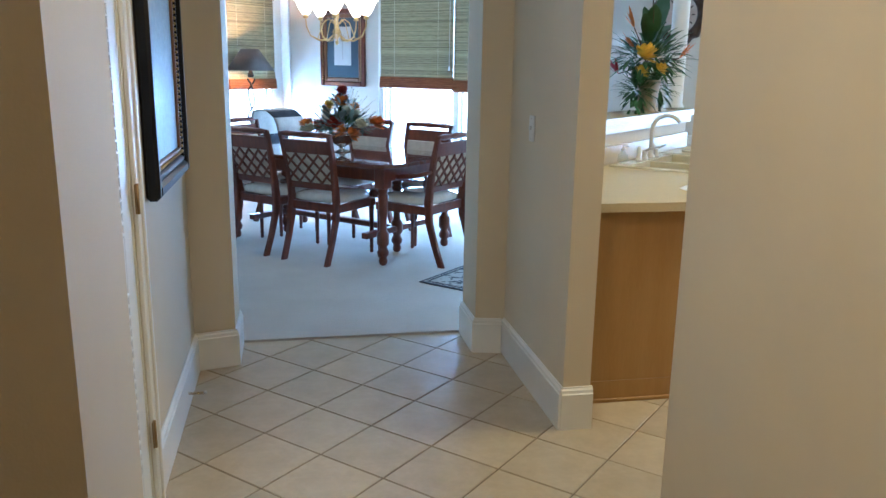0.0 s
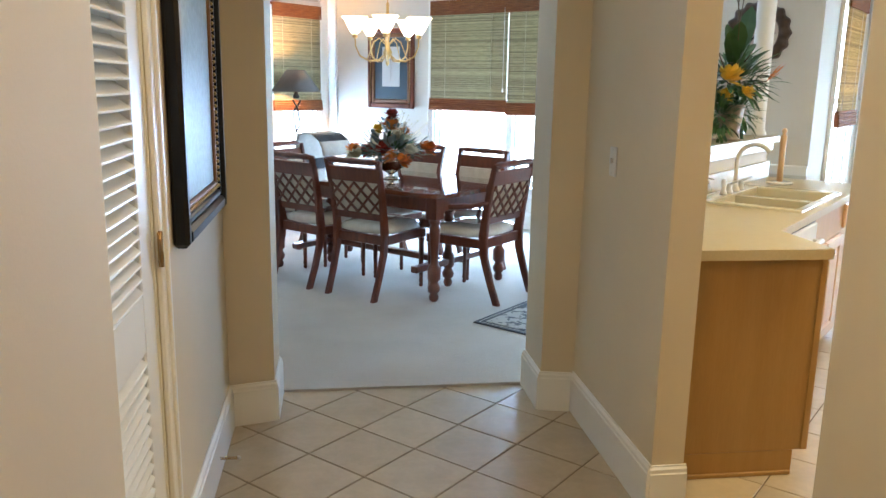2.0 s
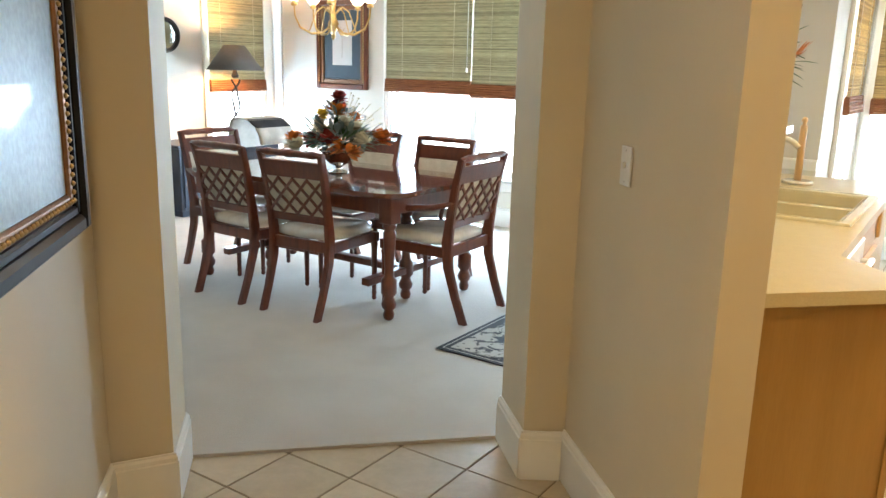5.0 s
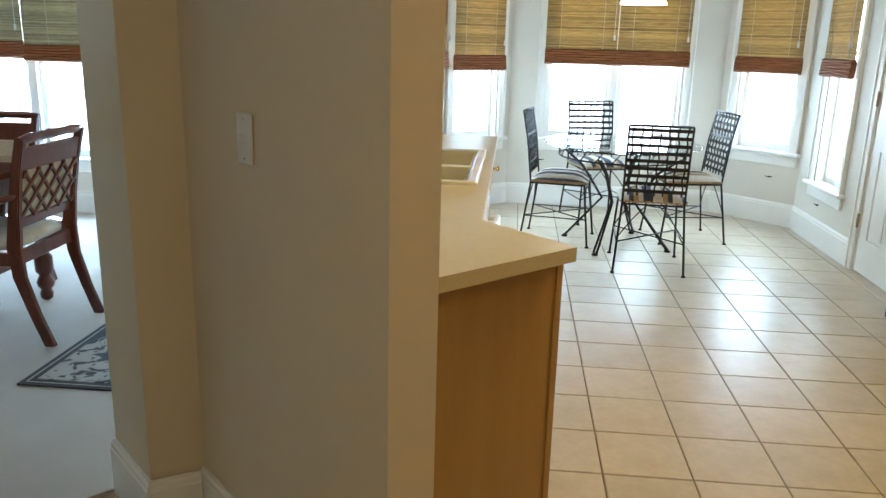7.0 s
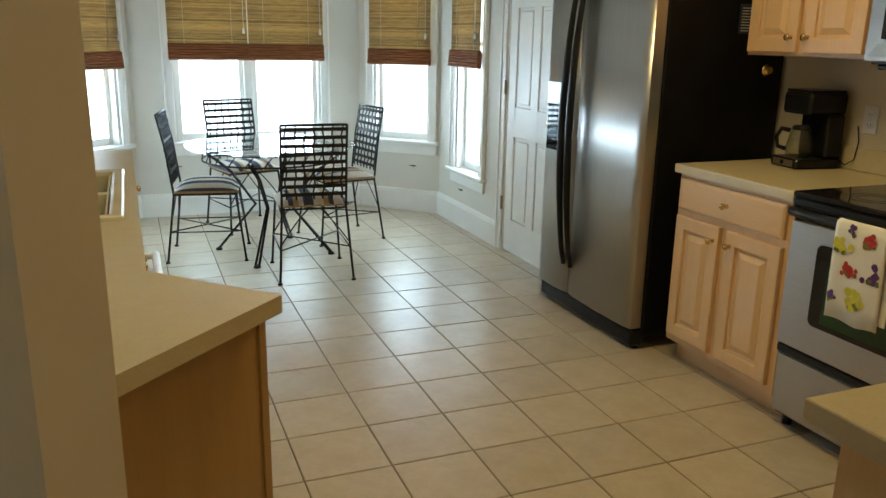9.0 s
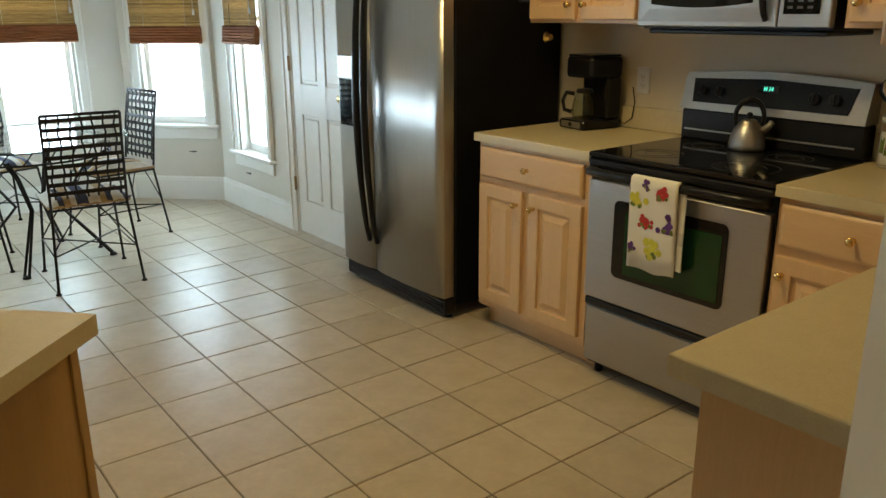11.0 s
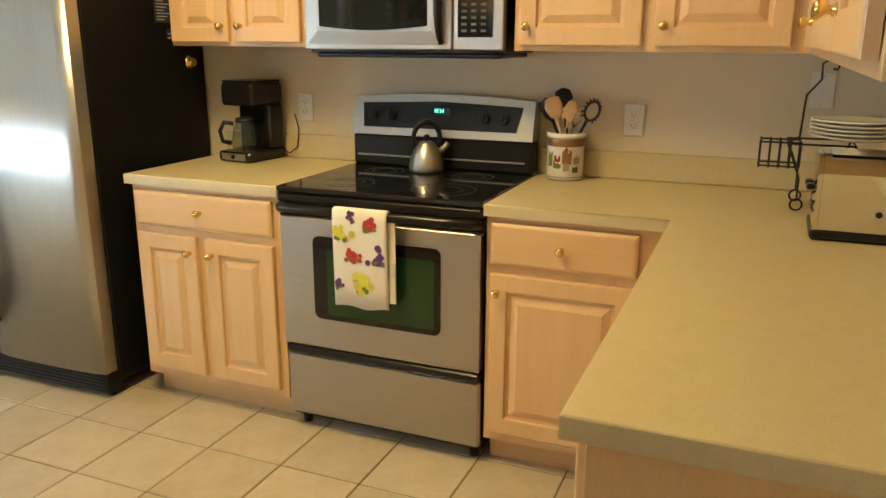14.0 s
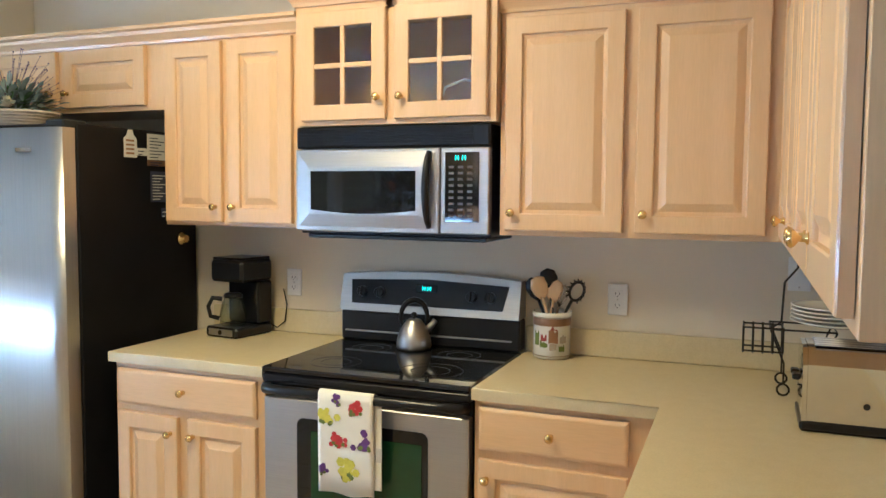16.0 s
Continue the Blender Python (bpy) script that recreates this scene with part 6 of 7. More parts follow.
def lamp_and_console():
    c = thing("console_table", pose(-8.19, 2.95, 0.012), "dark navy painted console cabinet against the wall", "cabinet")
    box("body", (-0.24, -0.62, 0.06), (0.24, 0.62, 0.64), M["navy_paint"], c, b=0.006)
    box("top", (-0.26, -0.65, 0.641), (0.26, 0.65, 0.672), M["navy_paint"], c, b=0.008)
    box("plinth", (-0.22, -0.60, 0.0), (0.22, 0.60, 0.0595), M["navy_paint"], c, b=0.004)
    for y in (-0.31, 0.31):
        d = box("door", (0.241, y - 0.28, 0.09), (0.256, y + 0.28, 0.62), M["navy_paint"], c, b=0.006)
        bm = bmesh.new()
        lathe(bm, [(0.006, 0), (0.013, 0.015), (0.001, 0.02)], 12, m=pose(0.256, y - 0.22 * (1 if y > 0 else -1), 0.42, 0, 90, 0))
        part("knob", bm, M["antique"], d)
    t = thing("table_lamp", pose(-8.08, 3.13, 0.685), "lit table lamp with a dark scrolled base and tapered shade", "lamp")
    bm = bmesh.new()
    lathe(bm, [(0.08, 0), (0.085, 0.012), (0.05, 0.03), (0.02, 0.05)], 20)
    part("foot", bm, M["iron"], t)
    for s in (-1, 1):
        bm = bmesh.new()
        pts = [(0.012 * math.cos(i * 0.9 + (s > 0) * 3.14), s * 0.05 * math.sin(i * 0.42 + 0.3) + 0.012 * math.sin(i * 0.9), 0.04 + i * 0.032) for i in range(18)]
        tube(bm, pts, 0.010, 8)
        part("scroll", bm, M["iron"], t, "dark scrolled stem")
    bm = bmesh.new()
    lathe(bm, [(0.03, 0.60), (0.038, 0.62), (0.02, 0.66), (0.02, 0.70)], 14)
    part("socket", bm, M["iron"], t)
    bm = bmesh.new()
    n = 28
    a = [bm.verts.new((0.27 * math.cos(i * 2 * math.pi / n), 0.27 * math.sin(i * 2 * math.pi / n), 0.675)) for i in range(n)]
    b = [bm.verts.new((0.10 * math.cos(i * 2 * math.pi / n), 0.10 * math.sin(i * 2 * math.pi / n), 0.91)) for i in range(n)]
    a2 = [bm.verts.new((v.co.x * 0.985, v.co.y * 0.985, v.co.z)) for v in a]
    b2 = [bm.verts.new((v.co.x * 0.97, v.co.y * 0.97, v.co.z)) for v in b]
    for i in range(n):
        j = (i + 1) % n
        for q in ((a[i], a[j], b[j], b[i]), (a2[j], a2[i], b2[i], b2[j]), (b[i], b[j], b2[j], b2[i]), (a[j], a[i], a2[i], a2[j])):
            bm.faces.new(q).smooth = True
    part("shade", bm, M["black_shade"], t, "black tapered shade")
    bm = bmesh.new()
    lathe(bm, [(0.014, 0.70), (0.03, 0.74), (0.034, 0.77), (0.02, 0.80), (0.001, 0.805)], 14)
    part("bulb", bm, M["bulb"], t, "lit bulb")


M["navy_paint"] = material("navy_paint", (0.02, 0.024, 0.04), 0.4, scale=10)
M["black_shade"] = material("black_lampshade", (0.12, 0.095, 0.075), 0.75, scale=20, bump=0.2)
M["bulb"] = glow("lit_bulb", (1.0, 0.55, 0.2), 90.0)
lamp_and_console()


def mirror():
    c = thing("round_mirror", pose(-8.468, 2.62, 1.67, 0, 0, 90), "small round wall mirror with a dark ring frame", "mirror")
    bm = bmesh.new()
    tube(bm, [(0.145 * math.cos(i * math.pi / 20), -0.02, 0.145 * math.sin(i * math.pi / 20)) for i in range(40)], 0.02, 8, closed=True)
    part("ring", bm, M["iron"], c)
    bm = bmesh.new()
    lathe(bm, [(0.13, 0.001), (0.13, 0.012)], 36, m=pose(0, 0, 0, 90, 0, 0))
    part("glass", bm, M["chrome"], c, "mirror glass")


mirror()


def clock():
    c = thing("wall_clock", pose(-3.195, 3.148, 1.868), "round wall clock with a scalloped brown metal rim and cream face", "clock")
    bm = bmesh.new()
    lathe(bm, [(0.155, 0.001), (0.155, 0.02), (0.148, 0.024)], 48, m=pose(0, 0, 0, 90, 0, 0))
    part("face", bm, M["clock_face"], c, "aged cream face")
    bm = bmesh.new()
    n, rings = 96, []
    for r, y in ((0.15, -0.03), (0.165, -0.045), (0.19, -0.05), (0.215, -0.03), (0.228, -0.004), (0.15, -0.003)):
        k = 0.010 if r > 0.18 else 0
        rings.append([bm.verts.new(((r + k * math.cos(i * 2 * math.pi / n * 16)) * math.cos(i * 2 * math.pi / n), y - (0.006 * math.cos(i * 2 * math.pi / n * 16) if k else 0), (r + k * math.cos(i * 2 * math.pi / n * 16)) * math.sin(i * 2 * math.pi / n))) for i in range(n)])
    for a, b in zip(rings, rings[1:] + rings[:1]):
        for i in range(n):
            bm.faces.new((a[i], a[(i + 1) % n], b[(i + 1) % n], b[i])).smooth = True
    part("rim", bm, M["bronze"], c, "scalloped bronze-brown rim")
    for i in range(12):
        bm = bmesh.new()
        bx(bm, (-0.004, -0.0265, 0.105), (0.004, -0.0245, 0.13), 0, m=pose(0, 0, 0, 0, i * 30, 0))
        part("hour_mark", bm, M["iron"], c)
    for ang, ln, w in ((215, 0.08, 0.006), (38, 0.11, 0.004)):
        bm = bmesh.new()
        bx(bm, (-w, -0.031, -0.015), (w, -0.029, ln), 0.0005, m=pose(0, 0, 0, 0, ang, 0))
        part("hand", bm, M["iron"], c, "dark clock hand")


M["clock_face"] = material("clock_face", (0.55, 0.47, 0.40), 0.6, color2=(0.45, 0.36, 0.30), scale=14)
M["bronze"] = material("bronze_brown", (0.10, 0.065, 0.05), 0.5, 0.5, color2=(0.05, 0.035, 0.03), scale=25, bump=0.3, bscale=60)
clock()


def rug():
    c = thing("rug", pose(-4.125, 0.965, 0.0125), "cream rug with black floral patches and a dark border", "rug")
    w, l = 0.9, 1.5
    bm = bmesh.new()
    bx(bm, (0, 0, 0), (w, l, 0.007), 0.002)
    part("border", bm, M["rug_dark"], c, "black border")
    m = material("rug_pattern", (0.42, 0.38, 0.32), 0.95, color2=(0.38, 0.34, 0.28), scale=10)
    n, lk = m.node_tree.nodes, m.node_tree.links
    vo, rp, mx = n.new("ShaderNodeTexNoise"), n.new("ShaderNodeMapRange"), n.new("ShaderNodeMix")
    vo.inputs["Scale"].default_value, vo.inputs["Detail"].default_value, vo.inputs["Distortion"].default_value = 9, 2, 2.0
    rp.inputs[1].default_value, rp.inputs[2].default_value = 0.50, 0.54
    mx.data_type = "RGBA"
    src = n["Principled BSDF"].inputs["Base Color"].links[0].from_socket
    tc = n.new("ShaderNodeTexCoord")
    lk.new(tc.outputs["Object"], vo.inputs[0]), lk.new(vo.outputs[0], rp.inputs[0]), lk.new(rp.outputs[0], mx.inputs[0])
    lk.new(src, mx.inputs[6])
    mx.inputs[7].default_value = (0.03, 0.028, 0.03, 1)
    lk.new(mx.outputs[2], n["Principled BSDF"].inputs["Base Color"])
    bm = bmesh.new()
    bx(bm, (0.055, 0.055, 0.004), (w - 0.055, l - 0.055, 0.009), 0.002)
    part("field", bm, m, c, "cream field with black leaf shapes")
    bm = bmesh.new()
    for a, b in (((0.025, 0.025), (w - 0.025, 0.03)), ((0.025, l - 0.03), (w - 0.025, l - 0.025)), ((0.025, 0.031), (0.03, l - 0.031)), ((w - 0.03, 0.031), (w - 0.025, l - 0.031))):
        bx(bm, (*a, 0.0065), (*b, 0.0078))
    part("border_line", bm, M["cream_cloth"], c)


M["rug_dark"] = material("rug_border", (0.03, 0.028, 0.03), 0.95, scale=30, bump=0.5, bscale=300)
rug()


def drape(name, m, pts, width, thick, mats, label, category, bands=()):
    """A cloth that hangs along a profile of (y, z) and is `width` wide along x; bands: colour of each strip across."""
    t = thing(name, m, label, category)
    rnd = random.Random(len(pts))
    nx = 16
    bm = bmesh.new()
    top, bot = [], []
    for j, (y, z) in enumerate(pts):
        rt, rb = [], []
        for i in range(nx + 1):
            x = -width / 2 + width * i / nx
            wob = 0.004 * math.sin(i * 0.9 + j * 0.5) * min(1, j / 3)
            rt.append(bm.verts.new((x + 0.004 * math.sin(j), y + wob, z)))
            rb.append(bm.verts.new((x + 0.004 * math.sin(j), y + wob - thick, z - thick * 0.4)))
        top.append(rt), bot.append(rb)
    for j in range(len(pts) - 1):
        mi = bands[j] if j < len(bands) else 0
        for i in range(nx):
            f = bm.faces.new((top[j][i], top[j][i + 1], top[j + 1][i + 1], top[j + 1][i]))
            g = bm.faces.new((bot[j][i + 1], bot[j][i], bot[j + 1][i], bot[j + 1][i + 1]))
            f.smooth = g.smooth = True
            f.material_index = g.material_index = mi
        for i in (0, nx):
            bm.faces.new((top[j][i], top[j + 1][i], bot[j + 1][i], bot[j][i])).material_index = mi
    for j in (0, -1):
        for i in range(nx):
            bm.faces.new((top[j][i], top[j][i + 1], bot[j][i + 1], bot[j][i]))
    part("cloth", bm, mats, t)
    return t


# folded throw over the back of the end chair
M["blue_cloth"] = material("blue_cloth", (0.08, 0.14, 0.26), 0.9, scale=20, bump=0.3, bscale=200)
drape("folded_throw", pose(-6.50, 1.88, -0.03, 0, 0, 90) , [(0.05, 0.72), (0.055, 0.85), (0.05, 0.98), (0.02, 1.06), (-0.06, 1.08), (-0.16, 1.07), (-0.24, 1.02), (-0.27, 0.96), (-0.28, 0.90)], 0.34, 0.02,
      [M["blue_cloth"], M["rug_dark"], M["cream_cloth"]], "blue, black and white folded throw over the dining chair's back", "throw", (1, 2, 2, 2, 2, 1, 2, 2))


# ---- hall things ----
def hall_picture():
    u0, u1 = hall_u(-3.37), hall_u(-3.95)
    z0, z1 = 1.0, 2.17
    c = thing("framed_painting", wall_frame(*HL), "large painting in a wide black frame with a gilt edge", "picture")

    def ring(bm, a0, a1, b0, b1, wd, y0, y1, b):
        for lo, hi in (((a0, y0, b0), (a0 + wd, y1, b1)), ((a1 - wd, y0, b0), (a1, y1, b1)), ((a0 + wd, y0, b1 - wd), (a1 - wd, y1, b1)), ((a0 + wd, y0, b0), (a1 - wd, y1, b0 + wd))):
            bx(bm, lo, hi, b)
    bm = bmesh.new()
    ring(bm, u0, u1, z0, z1, 0.05, -0.048, -0.001, 0.012)
    ring(bm, u0 + 0.05, u1 - 0.05, z0 + 0.05, z1 - 0.05, 0.025, -0.034, -0.001, 0.006)
    part("frame", bm, M["black"], c, "wide black moulded frame")
    bm = bmesh.new()
    ring(bm, u0 + 0.075, u1 - 0.075, z0 + 0.075, z1 - 0.075, 0.035, -0.026, -0.001, 0.006)
    part("inner_edge", bm, M["copper"], c, "bronze inner edge")
    mesh = None
    a, b = z0 + 0.092, z1 - 0.092
    bm = bmesh.new()
    k = 0
    spots = []
    n = 44
    for i in range(n + 1):
        for u in (u0 + 0.092, u1 - 0.092):
            spots.append((u, a + (b - a) * i / n))
    for i in range(1, 24):
        for z in (a, b):
            spots.append((u0 + 0.092 + (u1 - u0 - 0.184) * i / 24, z))
    for u, z in spots:
        lathe(bm, [(0.002, 0), (0.008, 0.003), (0.007, 0.007), (0.002, 0.011)], 7, m=pose(u, -0.026, z, 90, 0, 0))
    part("beading", bm, M["gold"], c, "gilt beading")
    box("canvas", (u0 + 0.11, -0.016, z0 + 0.11), (u1 - 0.11, -0.002, z1 - 0.11), M["canvas"], c, "misty grey-green canvas", 0.001)


M["copper"] = material("bronze_gilt", (0.30, 0.16, 0.08), 0.4, 0.7, scale=40, bump=0.4, bscale=80)
M["canvas"] = material("painted_canvas", (0.17, 0.22, 0.20), 0.45, color2=(0.30, 0.29, 0.22), scale=2.2, bump=0.3, bscale=50, fine=0.15, coat=0.15)
hall_picture()


def plate(name, m, kind, label, category):
    """Switch or socket plate; its back lies at y = 0 and it faces -y."""
    c = thing(name, m, label, category)
    box("cover", (-0.036, -0.007, -0.058), (0.036, -0.0005, 0.058), M["white_plastic"], c, b=0.003)
    if kind == "switch":
        box("toggle", (-0.006, -0.018, -0.006), (0.006, -0.0075, 0.012), M["white_plastic"], c, b=0.002)
    else:
        for z in (-0.021, 0.021):
            o = box("outlet", (-0.017, -0.0095, z - 0.014), (0.017, -0.0072, z + 0.014), M["white_plastic"], c, b=0.002)
            bm = bmesh.new()
            for x in (-0.007, 0.007):
                bx(bm, (x - 0.001, -0.0102, z - 0.003), (x + 0.001, -0.0096, z + 0.006))
            bx(bm, (-0.002, -0.0102, z - 0.010), (0.002, -0.0096, z - 0.006))
            part("slots", bm, M["black"], o)
    bm = bmesh.new()
    for z in ((-0.045, 0.045) if kind == "switch" else (0.0,)):
        lathe(bm, [(0.003, 0), (0.002, 0.0012)], 8, m=pose(0, -0.007, z, 90, 0, 0))
    part("screw", bm, M["steel"], c)
    return c


plate("light_switch", pose(-2.760, -0.066, 1.19, 0, 0, -45) @ Matrix.Translation((0, 0, 0)), "switch", "white toggle light switch on the painted hall wall", "light switch")
plate("wall_socket", pose(0.618, 1.03, 1.13, 0, 0, RANGE), "socket", "white double wall socket above the counter, behind the coffee maker", "wall socket")
plate("wall_socket", pose(0.618, -0.345, 1.13, 0, 0, RANGE), "socket", "white double wall socket above the counter, beside the utensil crock", "wall socket")
plate("light_switch", pose(0.618, -0.95, 1.25, 0, 0, RANGE), "switch", "white switch plate above the side counter", "light switch")

ds = thing("door_stop", wall_frame(*HL) @ Matrix.Translation((hall_u(-3.76), -0.02, 0.075)), "small brass spring door stop on the baseboard", "door stop")
bm = bmesh.new()
tube(bm, [(0.006 * math.cos(i * 1.2), -0.0 - i * 0.0011, 0.006 * math.sin(i * 1.2)) for i in range(60)], 0.0012, 5)
part("spring", bm, M["brass"], ds)
bm = bmesh.new()
lathe(bm, [(0.007, 0), (0.008, 0.004), (0.006, 0.012)], 10, m=pose(0, -0.064, 0, 90, 0, 0))
part("tip", bm, M["white_plastic"], ds, "white rubber tip")

for p, d, u, z in (((-0.424, 5.206), (S2, -S2), 0.52, 0.385), ((0.111, 4.671), (0, -1), 0.50, 0.29), ((-2.226, 5.206), (1, 0), 0.3, 0.40)):
    c = thing("cord_cleat", wall_frame(p, d) @ Matrix.Translation((u, -0.001, z)), "small dark blind cord cleat on the wall", "cord cleat", "cord cleats under the windows")
    bm = bmesh.new()
    bx(bm, (-0.008, -0.012, -0.006), (0.008, 0, 0.006), 0.002)
    tube(bm, [(-0.03, -0.018, 0.004), (-0.012, -0.013, 0), (0.012, -0.013, 0), (0.03, -0.018, 0.004)], 0.004, 6)
    part("cleat", bm, M["iron"], c)


# ---- kitchen things ----
def pendant():
    c = thing("pendant_lamp", pose(-1.33, 3.9, 0), "lit white glass pendant lamp over the nook table", "lamp")
    bm = bmesh.new()
    lathe(bm, [(0.155, 1.675), (0.158, 1.68), (0.13, 1.72), (0.08, 1.76), (0.045, 1.78), (0.04, 1.785), (0.03, 1.77), (0.07, 1.75), (0.12, 1.71), (0.148, 1.682)], 36)
    part("shade", bm, M["pendant_glass"], c, "white glass shade")
    bm = bmesh.new()
    lathe(bm, [(0.045, 1.785), (0.045, 1.81), (0.02, 1.84), (0.006, 1.85), (0.006, CEIL - 0.03), (0.06, CEIL - 0.025), (0.06, CEIL)], 20)
    part("stem", bm, M["white_plastic"], c)


M["pendant_glass"] = glow("pendant_glass", (1.0, 0.88, 0.66), 3.5)
pendant()


def towel():
    prof = [(-0.071, 0.535), (-0.073, 0.60), (-0.075, 0.68), (-0.077, 0.78), (-0.078, 0.84), (-0.076, 0.866), (-0.062, 0.876), (-0.045, 0.868), (-0.040, 0.84)]
    m = pose(-0.012, 0.405, 0, 0, 0, RANGE)
    t = thing("dish_towel", m, "white dish towel with a fruit print, on the oven handle", "towel")
    bm = bmesh.new()
    nx, w = 14, 0.198
    rows = []
    for j, (y, z) in enumerate(prof):
        low = max(0, 0.84 - z) / 0.3
        rows.append([(-w / 2 + w * i / nx, y - 0.004 * low * math.sin(i * 0.75 + 0.6), z + 0.004 * math.sin(i * 0.6) * low) for i in range(nx + 1)])
    a = [[bm.verts.new(p) for p in r] for r in rows]
    b = [[bm.verts.new((p[0], p[1] + 0.005, p[2] - (0.004 if j > 4 else 0))) for p in r] for j, r in enumerate(rows)]
    for j in range(len(rows) - 1):
        for i in range(nx):
            bm.faces.new((a[j][i], a[j][i + 1], a[j + 1][i + 1], a[j + 1][i])).smooth = True
            bm.faces.new((b[j][i + 1], b[j][i], b[j + 1][i], b[j + 1][i + 1])).smooth = True
        for i in (0, nx):
            bm.faces.new((a[j][i], a[j + 1][i], b[j + 1][i], b[j][i]))
    for j in (0, len(rows) - 1):
        for i in range(nx):
            bm.faces.new((a[j][i], a[j][i + 1], b[j][i + 1], b[j][i]))
    part("front_fold", bm, M["towel"], t)
    bm = bmesh.new()
    n = 8
    for k, (x0, x1, z0) in enumerate(((0.06, 0.122, 0.56),)):
        bx(bm, (x0, -0.060, z0), (x1, -0.054, 0.84), 0.002)
    part("back_fold", bm, M["towel"], t)
    box("care_label", (0.105, -0.065, 0.655), (0.125, -0.0605, 0.70), M["cream_paper"], t, "small printed care label", 0.0005)
    rnd = random.Random(11)
    # fruit motifs printed on the cloth: x, z, size, colour
    fruits = [(-0.072, 0.79, 0.027, "p_yellow"), (-0.03, 0.85, 0.018, "p_purple"), (0.042, 0.825, 0.024, "p_red"), (-0.028, 0.72, 0.026, "p_red"), (0.068, 0.715, 0.025, "p_purple"),
              (0.015, 0.62, 0.034, "p_yellow"), (-0.08, 0.61, 0.02, "p_purple")]

    def on_cloth(x, z):
        zs = [p[1] for p in prof[:6]]
        y = float(np.interp(z, zs, [p[0] for p in prof[:6]]))
        low = max(0, 0.84 - z) / 0.3
        i = (x + w / 2) / w * nx
        return y - 0.004 * low * math.sin(i * 0.75 + 0.6) - 0.0018
    for x, z, r, mat in fruits:
        bm = bmesh.new()
        for _ in range(13):
            cx, cz = x + rnd.gauss(0, r * 0.5), z + rnd.gauss(0, r * 0.5)
            cx = max(-w / 2 + 0.012, min(w / 2 - 0.012, cx))
            q = r * rnd.uniform(0.32, 0.52)
            vs = [bm.verts.new((cx + q * math.cos(k * 1.047), on_cloth(cx + q * math.cos(k * 1.047), cz) - rnd.uniform(0, 0.0003), cz + q * math.sin(k * 1.047))) for k in range(6)]
            bm.faces.new(vs)
        tagged(part("fruit_print", bm, M[mat], t), kind="")
        bm = bmesh.new()
        for _ in range(4):
            ang = rnd.uniform(0, 6.28)
            cx = max(-w / 2 + 0.012, min(w / 2 - 0.012, x + r * 0.8 * math.cos(ang)))
            cz = z - r * 0.75 + rnd.uniform(-0.004, 0.012)
            q = r * 0.3
            vs = [bm.verts.new((cx + q * math.cos(k * 1.257), on_cloth(cx + q * math.cos(k * 1.257), cz) - 0.0004, cz + q * math.sin(k * 1.257))) for k in range(5)]
            bm.faces.new(vs)
        part("leaf_print", bm, M["p_green"], t)


M["towel"] = material("white_cotton", (0.74, 0.71, 0.62), 0.9, color2=(0.70, 0.67, 0.56), scale=12, bump=0.4, bscale=350)
for nm, c in (("p_red", (0.42, 0.03, 0.03)), ("p_purple", (0.10, 0.035, 0.17)), ("p_yellow", (0.55, 0.50, 0.05)), ("p_green", (0.13, 0.17, 0.03))):
    M[nm] = material("print_" + nm[2:], c, 0.9, scale=60, fine=0.2)
towel()


def kettle():
    c = thing("kettle", pose(0.455, 0.40, 0.9185, 0, 0, -60) @ Matrix.Diagonal((0.88, 0.88, 0.95, 1)), "small brushed steel kettle with a black loop handle, on the cooktop", "kettle")
    bm = bmesh.new()
    lathe(bm, [(0.070, 0), (0.076, 0.006), (0.077, 0.018), (0.073, 0.045), (0.060, 0.080), (0.042, 0.105), (0.036, 0.110), (0.034, 0.116), (0.02, 0.122)], 36)
    part("body", bm, M["steel"], c)
    bm = bmesh.new()
    lathe(bm, [(0.007, 0.121), (0.006, 0.13), (0.013, 0.136), (0.012, 0.146), (0.001, 0.15)], 14)
    part("lid_knob", bm, M["black"], c, "black lid knob")
    bm = bmesh.new()
    tube(bm, [(0.055, 0, 0.075), (0.082, 0, 0.098), (0.094, 0, 0.115)], [0.017, 0.013, 0.012], 12)
    part("spout", bm, M["steel"], c)
    bm = bmesh.new()
    tube(bm, [(0.058 * math.cos(a), 0, 0.13 + 0.068 * math.sin(a)) for a in [math.pi * (-0.15 + 1.3 * i / 14) for i in range(15)]], [0.008 + 0.004 * math.sin(math.pi * i / 14) for i in range(15)], 10)
    part("handle", bm, M["black"], c, "black loop handle")


kettle()


